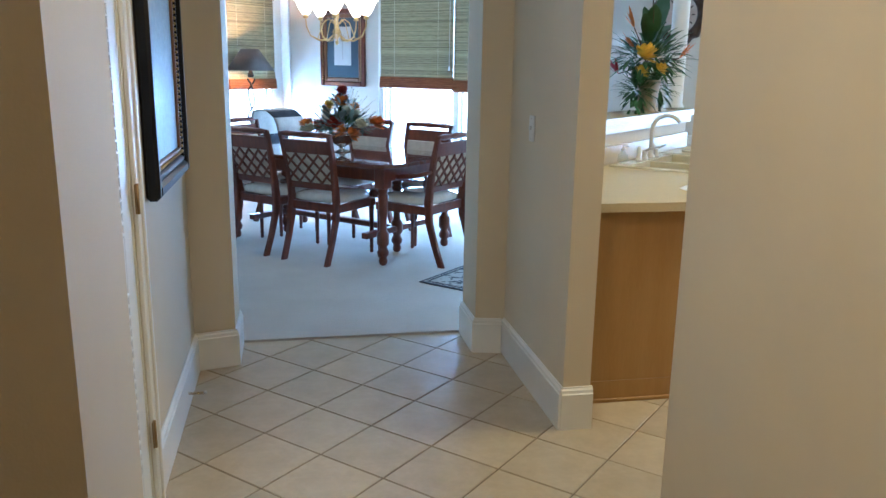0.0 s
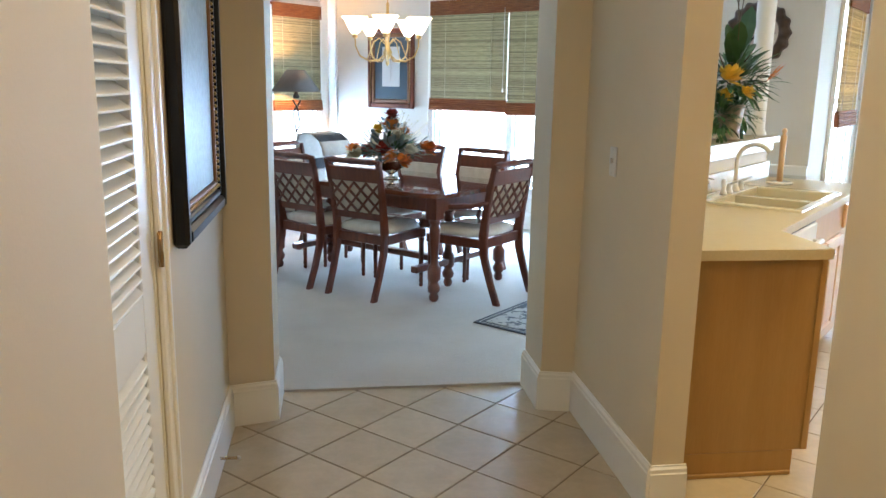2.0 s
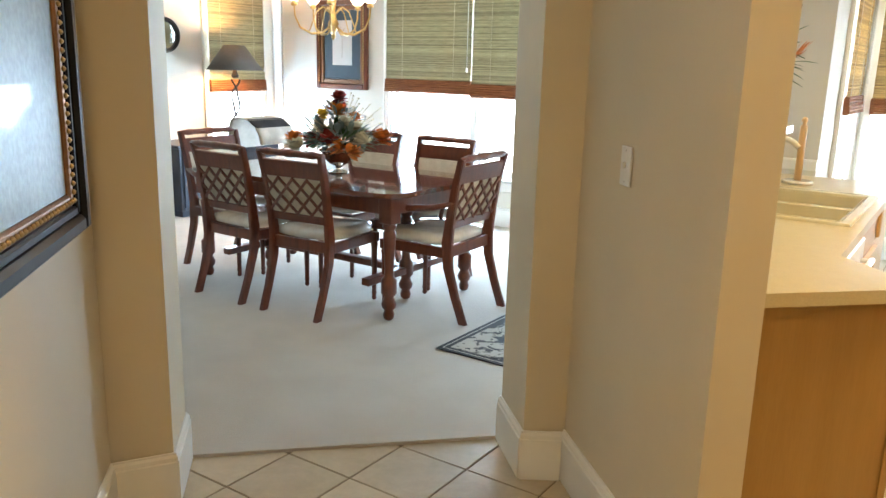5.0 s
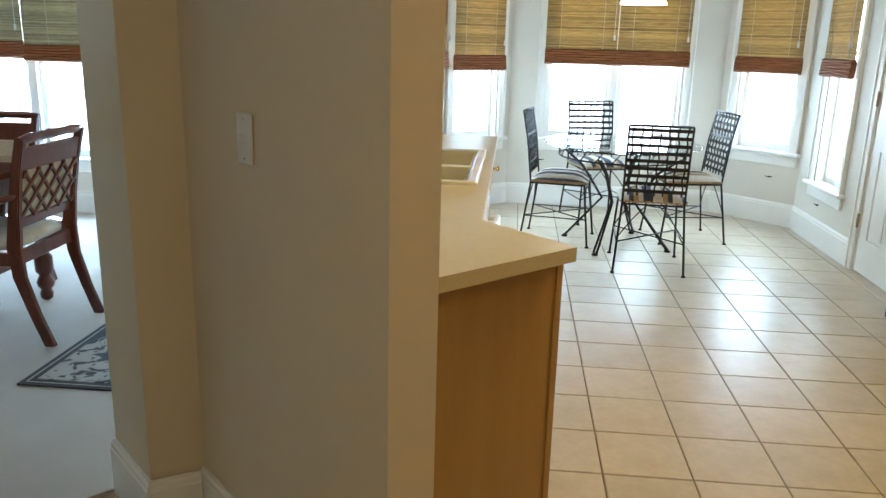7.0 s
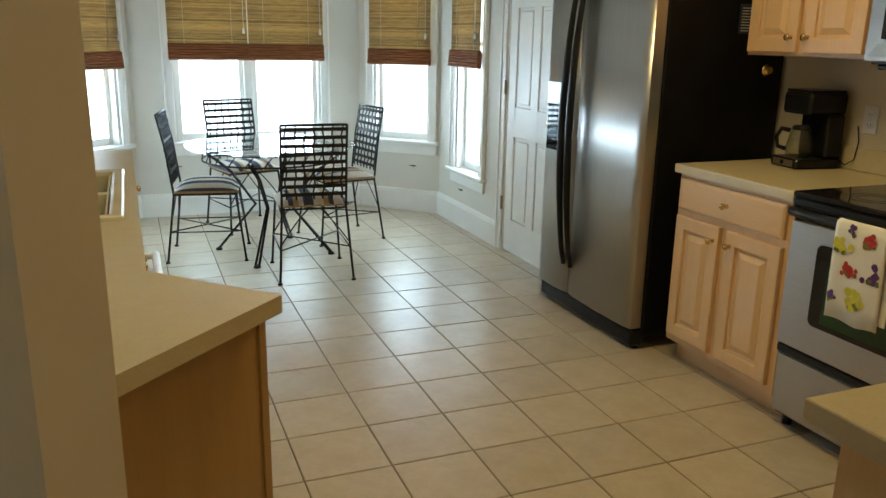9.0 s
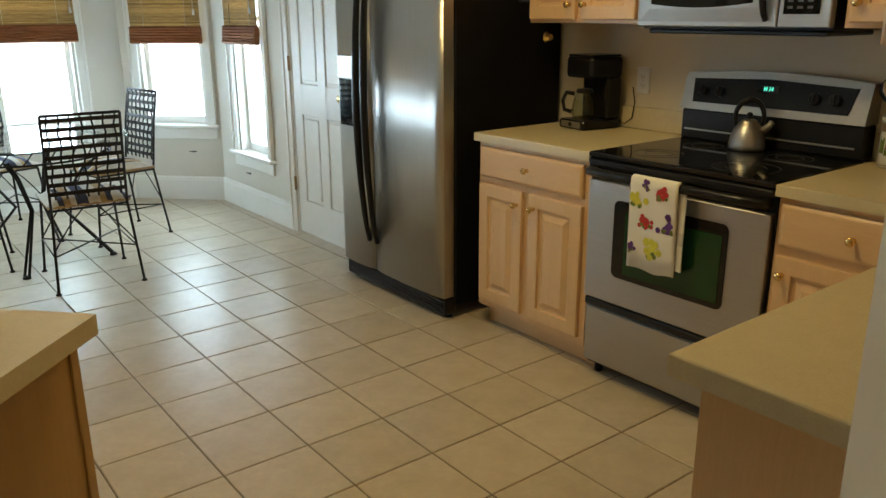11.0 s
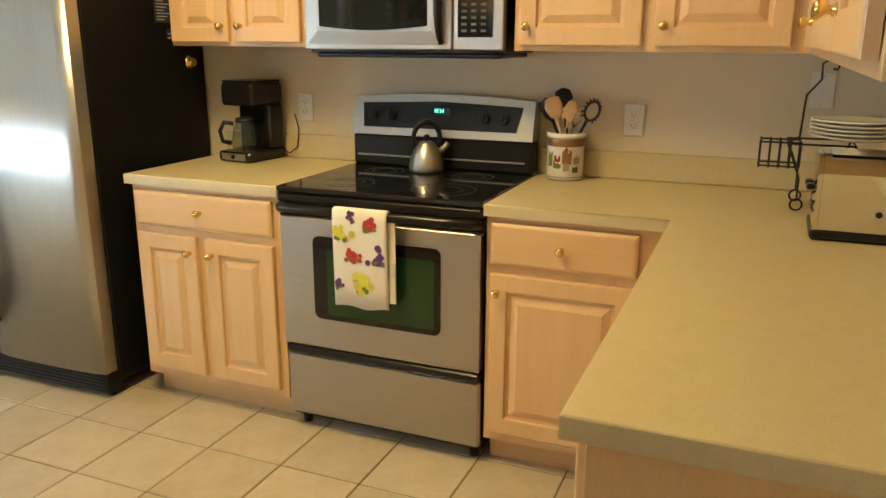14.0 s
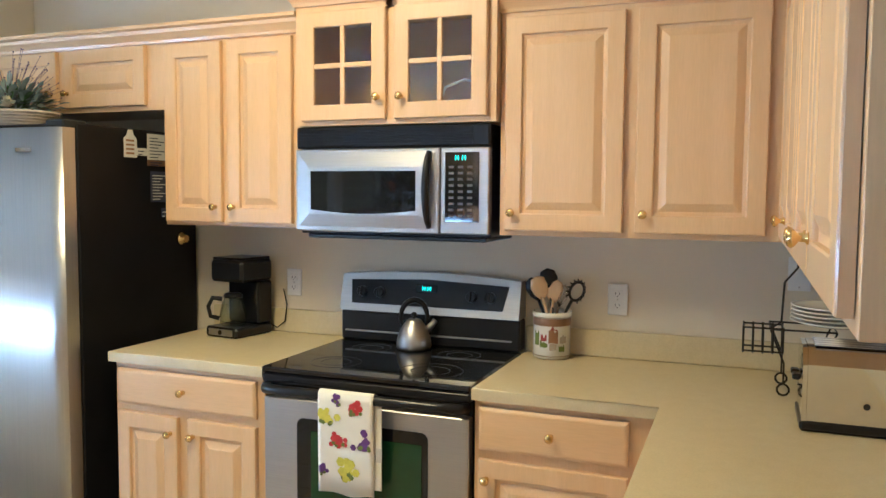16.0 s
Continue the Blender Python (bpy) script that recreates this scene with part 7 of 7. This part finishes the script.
def crock():
    c = thing("utensil_crock", pose(0.535, -0.12, 0.9155), "cream ceramic crock with a brown painted scene, holding kitchen tools", "utensil crock")
    bm = bmesh.new()
    lathe(bm, [(0.062, 0), (0.068, 0.004), (0.068, 0.15), (0.072, 0.158), (0.071, 0.17), (0.064, 0.17), (0.061, 0.155), (0.061, 0.02), (0.001, 0.018)], 40)
    part("pot", bm, M["ceramic"], c)
    bm = bmesh.new()
    lathe(bm, [(0.0688, 0.122), (0.0692, 0.123), (0.0692, 0.148), (0.0688, 0.149)], 40)
    part("band", bm, M["copper"], c, "wide brown painted band")
    for z in (0.012, 0.152):
        bm = bmesh.new()
        tube(bm, [(0.0695 * math.cos(i * math.pi / 20), 0.0695 * math.sin(i * math.pi / 20), z) for i in range(40)], 0.0022, 5, closed=True)
        part("band", bm, M["taupe"], c, "brown painted band")
    rnd = random.Random(4)

    def patch(a0, a1, z0, z1, mat, nm):
        bm = bmesh.new()
        n = 6
        lo = [bm.verts.new((0.0688 * math.cos(a0 + (a1 - a0) * i / n), 0.0688 * math.sin(a0 + (a1 - a0) * i / n), z0 + rnd.uniform(-0.002, 0.002))) for i in range(n + 1)]
        hi = [bm.verts.new((0.0688 * math.cos(a0 + (a1 - a0) * i / n), 0.0688 * math.sin(a0 + (a1 - a0) * i / n), z1 + rnd.uniform(-0.008, 0.008))) for i in range(n + 1)]
        for i in range(n):
            bm.faces.new((lo[i], lo[i + 1], hi[i + 1], hi[i]))
        part(nm, bm, M[mat], c)
    for a0, a1, z0, z1, mat in ((2.7, 3.15, 0.045, 0.065, "p_green"), (3.2, 3.7, 0.06, 0.105, "copper"), (3.25, 3.6, 0.035, 0.058, "taupe"), (3.75, 4.1, 0.03, 0.05, "p_green"), (2.3, 2.65, 0.05, 0.10, "p_green"), (2.75, 3.1, 0.068, 0.085, "red"), (3.3, 3.65, 0.108, 0.118, "red"), (3.8, 4.2, 0.06, 0.09, "taupe")):
        patch(a0, a1, z0, z1, mat, "painted_patch")

    def tool(a, lean, ln, mat, head, label):
        d = Vector((math.cos(a) * lean, math.sin(a) * lean, 1)).normalized()
        base = Vector((-0.02 * math.cos(a), -0.02 * math.sin(a), 0.03))
        tip = base + d * ln
        bm = bmesh.new()
        tube(bm, [base, tip], [0.005, 0.006], 8)
        rot = d.to_track_quat("Z", "Y").to_matrix().to_4x4()
        m = Matrix.Translation(tip) @ rot
        if head == "spoon":
            vs = lathe(bm, [(0.004, -0.01), (0.018, 0.01), (0.024, 0.035), (0.018, 0.058), (0.002, 0.066)], 14)
            bmesh.ops.transform(bm, matrix=m @ Matrix.Diagonal((0.4, 1.45, 1.2, 1)), verts=vs)
        elif head == "fork":
            ring = [Vector((0.003, 0.026 * math.sin(k * math.pi / 8), 0.036 - 0.036 * math.cos(k * math.pi / 8))) for k in range(16)]
            tube(bm, [m @ v for v in ring], 0.0055, 6, closed=True)
            for k in range(2, 15):
                v = ring[k]
                tube(bm, [m @ v, m @ (v + Vector((-0.012, v.y * 0.35, (v.z - 0.036) * 0.35)))], [0.004, 0.0025], 5)
        elif head == "turner":
            bx(bm, (-0.03, -0.002, 0), (0.03, 0.002, 0.09), 0.001, m=m)
        else:
            for k in range(5):
                w = 0.022 * math.cos(k * math.pi / 5)
                v = 0.022 * math.sin(k * math.pi / 5)
                tube(bm, [m @ Vector((0, 0, 0)), m @ Vector((w, v, 0.035)), m @ Vector((w * 0.6, v * 0.6, 0.075)), m @ Vector((0, 0, 0.085)), m @ Vector((-w * 0.6, -v * 0.6, 0.075)), m @ Vector((-w, -v, 0.035)), m @ Vector((0, 0, 0))], 0.0012, 4)
        part("utensil", bm, M[mat], c, label)
    tool(1.45, 0.42, 0.20, "black", "spoon", "black plastic spoon")
    tool(1.9, 0.30, 0.20, "maple", "spoon", "worn wooden spoon")
    tool(1.7, 0.14, 0.22, "black", "spoon", "black plastic spoon")
    tool(-1.75, 0.52, 0.21, "black", "fork", "black pasta server")
    tool(-1.5, 0.12, 0.18, "maple", "spoon", "pale wooden spoon")
    tool(-1.2, 0.28, 0.16, "chrome", "whisk", "wire whisk")


crock()


def coffee_maker():
    c = thing("coffee_maker", pose(0.485, 1.215, 0.9155, 0, 0, -98) @ Matrix.Diagonal((0.88, 0.78, 0.92, 1)), "black drip coffee maker with a glass carafe, on the counter", "coffee maker")
    box("base", (-0.10, -0.15, 0.0), (0.10, 0.13, 0.045), M["black"], c, b=0.01)
    box("tower", (-0.10, 0.02, 0.046), (0.10, 0.13, 0.245), M["black"], c, b=0.01)
    box("head", (-0.102, -0.11, 0.246), (0.102, 0.132, 0.345), M["black"], c, b=0.014)
    box("lid", (-0.095, -0.10, 0.346), (0.095, 0.12, 0.356), M["black"], c, b=0.006)
    box("water_gauge", (0.078, -0.0, 0.14), (0.1015, 0.02, 0.32), M["clear"], c, b=0.003)
    bm = bmesh.new()
    lathe(bm, [(0.058, 0.0), (0.066, 0.012), (0.068, 0.05), (0.056, 0.10), (0.045, 0.12), (0.047, 0.13), (0.043, 0.13), (0.041, 0.12), (0.052, 0.10), (0.064, 0.05), (0.062, 0.014), (0.002, 0.004)], 30, at=(0, -0.055, 0.0465))
    part("carafe", bm, M["clear"], c, "glass carafe")
    bm = bmesh.new()
    lathe(bm, [(0.046, 0.125), (0.048, 0.135), (0.04, 0.145), (0.001, 0.147)], 24, at=(0, -0.055, 0.0465))
    part("carafe_lid", bm, M["black"], c)
    bm = bmesh.new()
    tube(bm, [(-0.045, -0.085, 0.165), (-0.085, -0.11, 0.17), (-0.105, -0.12, 0.13), (-0.095, -0.115, 0.085), (-0.06, -0.09, 0.075)], 0.011, 10)
    part("carafe_handle", bm, M["black"], c, "black loop handle")
    bm = bmesh.new()
    bx(bm, (-0.075, -0.153, 0.008), (0.075, -0.1495, 0.038), 0.001)
    part("switch_panel", bm, M["steel"], c, "silver switch panel")
    bm = bmesh.new()
    lathe(bm, [(0.011, 0), (0.010, 0.005)], 14, m=pose(0.0, -0.1535, 0.023, 90, 0, 0))
    part("switch", bm, M["black"], c)
    bm = bmesh.new()
    tube(bm, [(0.06, 0.125, 0.05), (0.12, 0.14, 0.02), (0.155, 0.16, 0.05), (0.16, 0.17, 0.13), (0.135, 0.175, 0.20)], 0.0035, 6)
    part("power_cord", bm, M["black"], c, "black power cord")


coffee_maker()


def toaster():
    c = thing("toaster", pose(-0.12, -0.925, 0.9155, 0, 0, -90), "polished chrome four-slice toaster with a black base, on the counter", "toaster")
    L, D, H = 0.255, 0.21, 0.215
    bm = bmesh.new()
    prof = [(0.0, 0.02), (0.0, H - 0.045), (0.012, H - 0.018), (0.035, H - 0.004), (0.06, H), (D - 0.06, H), (D - 0.035, H - 0.004), (D - 0.012, H - 0.018), (D, H - 0.045), (D, 0.02)]
    rings = [[bm.verts.new((x, y, z)) for y, z in prof] for x in (0.012, L - 0.012)]
    k = len(prof)
    for i in range(k):
        bm.faces.new((rings[0][i], rings[0][(i + 1) % k], rings[1][(i + 1) % k], rings[1][i]))
    bm.faces.new(rings[0]), bm.faces.new(rings[1][::-1])
    part("shell", bm, M["chrome"], c, "polished chrome shell")
    for x0, x1 in ((0.0, 0.0115), (L - 0.0115, L)):
        bm = bmesh.new()
        rings = [[bm.verts.new((x, D / 2 + (y - D / 2) * 1.01, 0.02 + (z - 0.02) * 0.99)) for y, z in prof] for x in (x0, x1)]
        for i in range(k):
            bm.faces.new((rings[0][i], rings[0][(i + 1) % k], rings[1][(i + 1) % k], rings[1][i]))
        bm.faces.new(rings[0]), bm.faces.new(rings[1][::-1])
        part("end_cap", bm, M["chrome"], c, "polished chrome end")
    box("base", (-0.004, -0.006, 0.0), (L + 0.004, D + 0.006, 0.0265), M["black"], c, "black base", b=0.006)
    for i in range(4):
        y = 0.042 + i * 0.034
        box("slot", (0.03, y - 0.009, H - 0.001), (L - 0.03, y + 0.009, H + 0.0015), M["black"], c, b=0.001)
        bm = bmesh.new()
        for s in (-0.011, 0.011):
            tube(bm, [(0.03, y + s, H + 0.002), (L - 0.03, y + s, H + 0.002)], 0.0014, 5)
        part("slot_rail", bm, M["steel"], c)
    for y in (0.06, 0.125):
        box("lever", (-0.022, y - 0.018, 0.12), (-0.001, y + 0.018, 0.135), M["black"], c, b=0.004)
    bm = bmesh.new()
    lathe(bm, [(0.008, 0), (0.008, 0.0015)], 16, m=pose(L / 2 + 0.02, 0.0, 0.075, 90, 0, 0))
    part("badge", bm, M["black"], c, "small dark round badge")


toaster()


def plate_rack():
    c = thing("plate_rack", pose(0.23, -0.945, 0.9155, 0, 0, 0), "black wrought-iron plate stand with scroll feet and a small side basket", "plate rack")
    for x in (0.0, 0.16):
        for s in (-1, 1):
            bm = bmesh.new()
            tube(bm, [(x, s * 0.09, 0.20), (x, s * 0.05, 0.10), (x, s * 0.05, 0.04)], 0.003, 6)
            tube(bm, [(x, s * 0.05 + 0.017 * math.sin(a * 0.628), 0.021 + 0.017 * math.cos(a * 0.628)) for a in range(10)], 0.0033, 6, closed=True)
            part("scroll_foot", bm, M["iron"], c)
    bm = bmesh.new()
    tube(bm, [(0.0, -0.09, 0.20), (0.16, -0.09, 0.20), (0.16, 0.09, 0.20), (0.0, 0.09, 0.20)], 0.003, 6, closed=True)
    part("plate_ring", bm, M["iron"], c)
    bm = bmesh.new()
    tube(bm, [(0.02, 0.09, 0.20), (0.02, 0.06, 0.22), (0.02, 0.055, 0.34), (0.02, 0.02, 0.385), (0.02, 0.022, 0.43), (0.02, -0.003, 0.445), (0.02, -0.023, 0.43), (0.02, -0.018, 0.412), (0.02, -0.006, 0.416)], 0.0032, 8)
    part("hook", bm, M["iron"], c, "tall scrolled hook")
    for z in (0.135, 0.205):
        bm = bmesh.new()
        tube(bm, [(-0.02, 0.055, z), (0.07, 0.055, z), (0.07, 0.165, z), (-0.02, 0.165, z)], 0.0028, 6, closed=True)
        part("basket_rim", bm, M["iron"], c)
    for i in range(5):
        y = 0.055 + i * 0.0275
        bm = bmesh.new()
        tube(bm, [(-0.02, y, 0.21), (-0.02, y, 0.14), (0.0, y, 0.128), (0.05, y, 0.128), (0.07, y, 0.14), (0.07, y, 0.21)], 0.0032, 6)
        part("basket_wire", bm, M["iron"], c)
    for k in range(5):
        p = thing("plate", pose(0.31, -1.035, 0.9155 + 0.208 + k * 0.0115), "white dinner plate stacked on the iron stand", "plate", "stacked plates")
        bm = bmesh.new()
        lathe(bm, [(0.05, 0), (0.07, 0.002), (0.115, 0.012), (0.124, 0.016), (0.124, 0.018), (0.112, 0.015), (0.068, 0.006), (0.001, 0.005)], 40)
        part("dish", bm, M["ceramic"], p)


plate_rack()


def fridge_papers():
    for y0, y1, z0, z1, mat, label in ((0.30, 0.415, 1.645, 1.752, "cream_paper", "cream printed sheet held on the fridge side"), (0.24, 0.298, 1.66, 1.69, "cream_paper", "small cream card on the fridge side"), (0.30, 0.415, 1.62, 1.643, "copper", "small red and white strip on the fridge side"),
                                       (0.315, 0.415, 1.47, 1.598, "ink_paper", "dark blue printed flyer on the fridge side"), (0.378, 0.415, 1.405, 1.445, "ink_paper", "small square magnet on the fridge side")):
        p = thing("paper", pose(y0, 1.5315, z0), label, "paper", "papers on the fridge")
        w, h = y1 - y0, z1 - z0
        box("sheet", (0, 0, 0), (w, 0.0012, h), M[mat], p, b=0)
        bm = bmesh.new()
        n = max(2, int(h / 0.014))
        for i in range(n):
            bx(bm, (w * 0.12, -0.0006, h * 0.08 + i * h * 0.86 / n), (w * (0.55 + 0.33 * ((i * 7) % 3) / 2), -0.0001, h * 0.08 + i * h * 0.86 / n + 0.004))
        part("print_lines", bm, M["cream_paper"] if mat == "ink_paper" else M["navy_cloth"], p, "unreadable lines of print")
    mg = thing("magnet", pose(0.205, 1.5315, 1.65), "white house-shaped magnet with small print, on the fridge side", "magnet", "papers on the fridge")
    bm = bmesh.new()
    pts = [(-0.035, 0), (0.035, 0), (0.035, 0.075), (0.018, 0.09), (0.012, 0.11), (-0.012, 0.11), (-0.018, 0.09), (-0.035, 0.075)]
    a = [bm.verts.new((x, -0.001, z)) for x, z in pts]
    b = [bm.verts.new((x, 0.001, z)) for x, z in pts]
    bm.faces.new(a), bm.faces.new(b[::-1])
    for i in range(8):
        bm.faces.new((a[i], b[i], b[(i + 1) % 8], a[(i + 1) % 8]))
    part("cut_out", bm, M["cream_paper"], mg)
    bm = bmesh.new()
    for i in range(4):
        bx(bm, (-0.025, -0.0016, 0.012 + i * 0.017), (0.02, -0.0011, 0.02 + i * 0.017))
    part("print_lines", bm, M["copper"], mg)
    sv = thing("water_valve", pose(0.50, 1.5335, 1.31), "small brass valve with a knob behind the fridge", "valve")
    bm = bmesh.new()
    lathe(bm, [(0.03, 0), (0.03, 0.01), (0.018, 0.016), (0.016, 0.03)], 14, m=pose(0, 0, 0, 90, 0, 0))
    part("body", bm, M["brass"], sv)


M["ink_paper"] = material("dark_printed_paper", (0.03, 0.035, 0.07), 0.6, scale=40)
fridge_papers()


# ---- distance beyond the windows ----
def backdrop(name, pts, z0, z1):
    m = bpy.data.materials.get("distance_glow")
    if m is None:
        m = bpy.data.materials.new("distance_glow")
        m.use_nodes = True
        n, l = m.node_tree.nodes, m.node_tree.links
        n.clear()
        out, em, tc, nz, mr, mx, sp, mz = (n.new(k) for k in ("ShaderNodeOutputMaterial", "ShaderNodeEmission", "ShaderNodeTexCoord", "ShaderNodeTexNoise", "ShaderNodeMapRange", "ShaderNodeMix", "ShaderNodeSeparateXYZ", "ShaderNodeMapRange"))
        nz.inputs["Scale"].default_value, nz.inputs["Detail"].default_value = 0.9, 8
        mr.inputs[1].default_value, mr.inputs[2].default_value = 0.40, 0.62
        l.new(tc.outputs["Object"], nz.inputs[0]), l.new(nz.outputs[0], mr.inputs[0])
        mx.data_type = "RGBA"
        mx.inputs[6].default_value, mx.inputs[7].default_value = (0.80, 0.92, 1.0, 1), (0.30, 0.44, 0.30, 1)
        l.new(tc.outputs["Object"], sp.inputs[0]), l.new(sp.outputs[2], mz.inputs[0])
        mz.inputs[1].default_value, mz.inputs[2].default_value = 0.9, 2.2
        mu = n.new("ShaderNodeMath")
        mu.operation = "MULTIPLY"
        l.new(mr.outputs[0], mu.inputs[0]), l.new(mz.outputs[0], mu.inputs[1]), l.new(mu.outputs[0], mx.inputs[0])
        l.new(mx.outputs[2], em.inputs[0])
        em.inputs[1].default_value = 5.0
        l.new(em.outputs[0], out.inputs[0])
    bm = bmesh.new()
    lo = [bm.verts.new((x, y, z0)) for x, y in pts]
    hi = [bm.verts.new((x, y, z1)) for x, y in pts]
    for i in range(len(pts) - 1):
        bm.faces.new((lo[i], lo[i + 1], hi[i + 1], hi[i]))
    return tagged(part(name, bm, m), "bright hazy garden and sky beyond the windows", "backdrop", kind="structure")


backdrop("backdrop", [(3.0, 0.5), (3.0, 6.2), (1.2, 8.2), (-4.5, 8.2), (-11.5, 7.6), (-11.8, 0.5)], -0.19, 4.5)


# ---- floor tiles ----
TP, TX, TY = 0.305, -0.58, 0.63


def inside(x, y, poly):
    r = False
    for (x0, y0), (x1, y1) in zip(poly, poly[1:] + poly[:1]):
        if (y0 > y) != (y1 > y) and x < (x1 - x0) * (y - y0) / (y1 - y0) + x0:
            r = not r
    return r


TILED = [(-3.0, 0.45), (-3.05, 0.62), (-5.2, -1.60), (-0.2, -4.9), (0.9, -3.3), (-1.3, -0.9), (0.6, -0.9), (0.6, 2.5), (0.25, 2.5), (0.25, 4.8), (-0.4, 5.35), (-2.3, 5.35), (-2.95, 4.7), (-2.95, 2.45), (-2.3, 2.3), (-2.3, 0.3)]
rnd = random.Random(2)
variants = []
for v in range(4):
    bm = bmesh.new()
    h = (TP - 0.0055) / 2
    bx(bm, (-h, -h, -0.02), (h, h, 0.0), 0.0022)
    variants.append(bm)
spots = []
for i in range(-14, 20):
    for j in range(-20, 18):
        x, y = TX - (i + 0.5) * TP, TY + (j + 0.5) * TP
        near = [(x + a * 0.14, y + b * 0.14) for a in (-1, 0, 1) for b in (-1, 0, 1)]
        if any(inside(a, b, TILED) for a, b in near):
            dist = min(math.dist((x, y), p) for p in ((-2.2, 1.0), (-1.8, -1.0), (-1.0, 1.0), (-2.9, -0.7)))
            spots.append((dist, x, y))
spots.sort()
first = part("tile", variants[0], M["tile"])
first.parent = bpy.data.objects["floor"]
first.matrix_basis = Matrix.Translation((spots[0][1], spots[0][2], 0))
for _, x, y in spots[1:300]:
    ob = new("tile", first.data)
    ob.parent = first.parent
    ob.matrix_basis = pose(x, y, rnd.uniform(-0.0006, 0.0004), rnd.uniform(-0.06, 0.06), rnd.uniform(-0.06, 0.06), rnd.choice((0, 90, 180, 270)))
bm = bmesh.new()
for _, x, y in spots[300:]:
    bx(bm, (x - h, y - h, -0.02), (x + h, y + h, 0.0), 0.0022)
rest = part("tiles", bm, M["tile"])
tagged(rest, "far beige floor tiles", "floor tiles", kind="stuff")
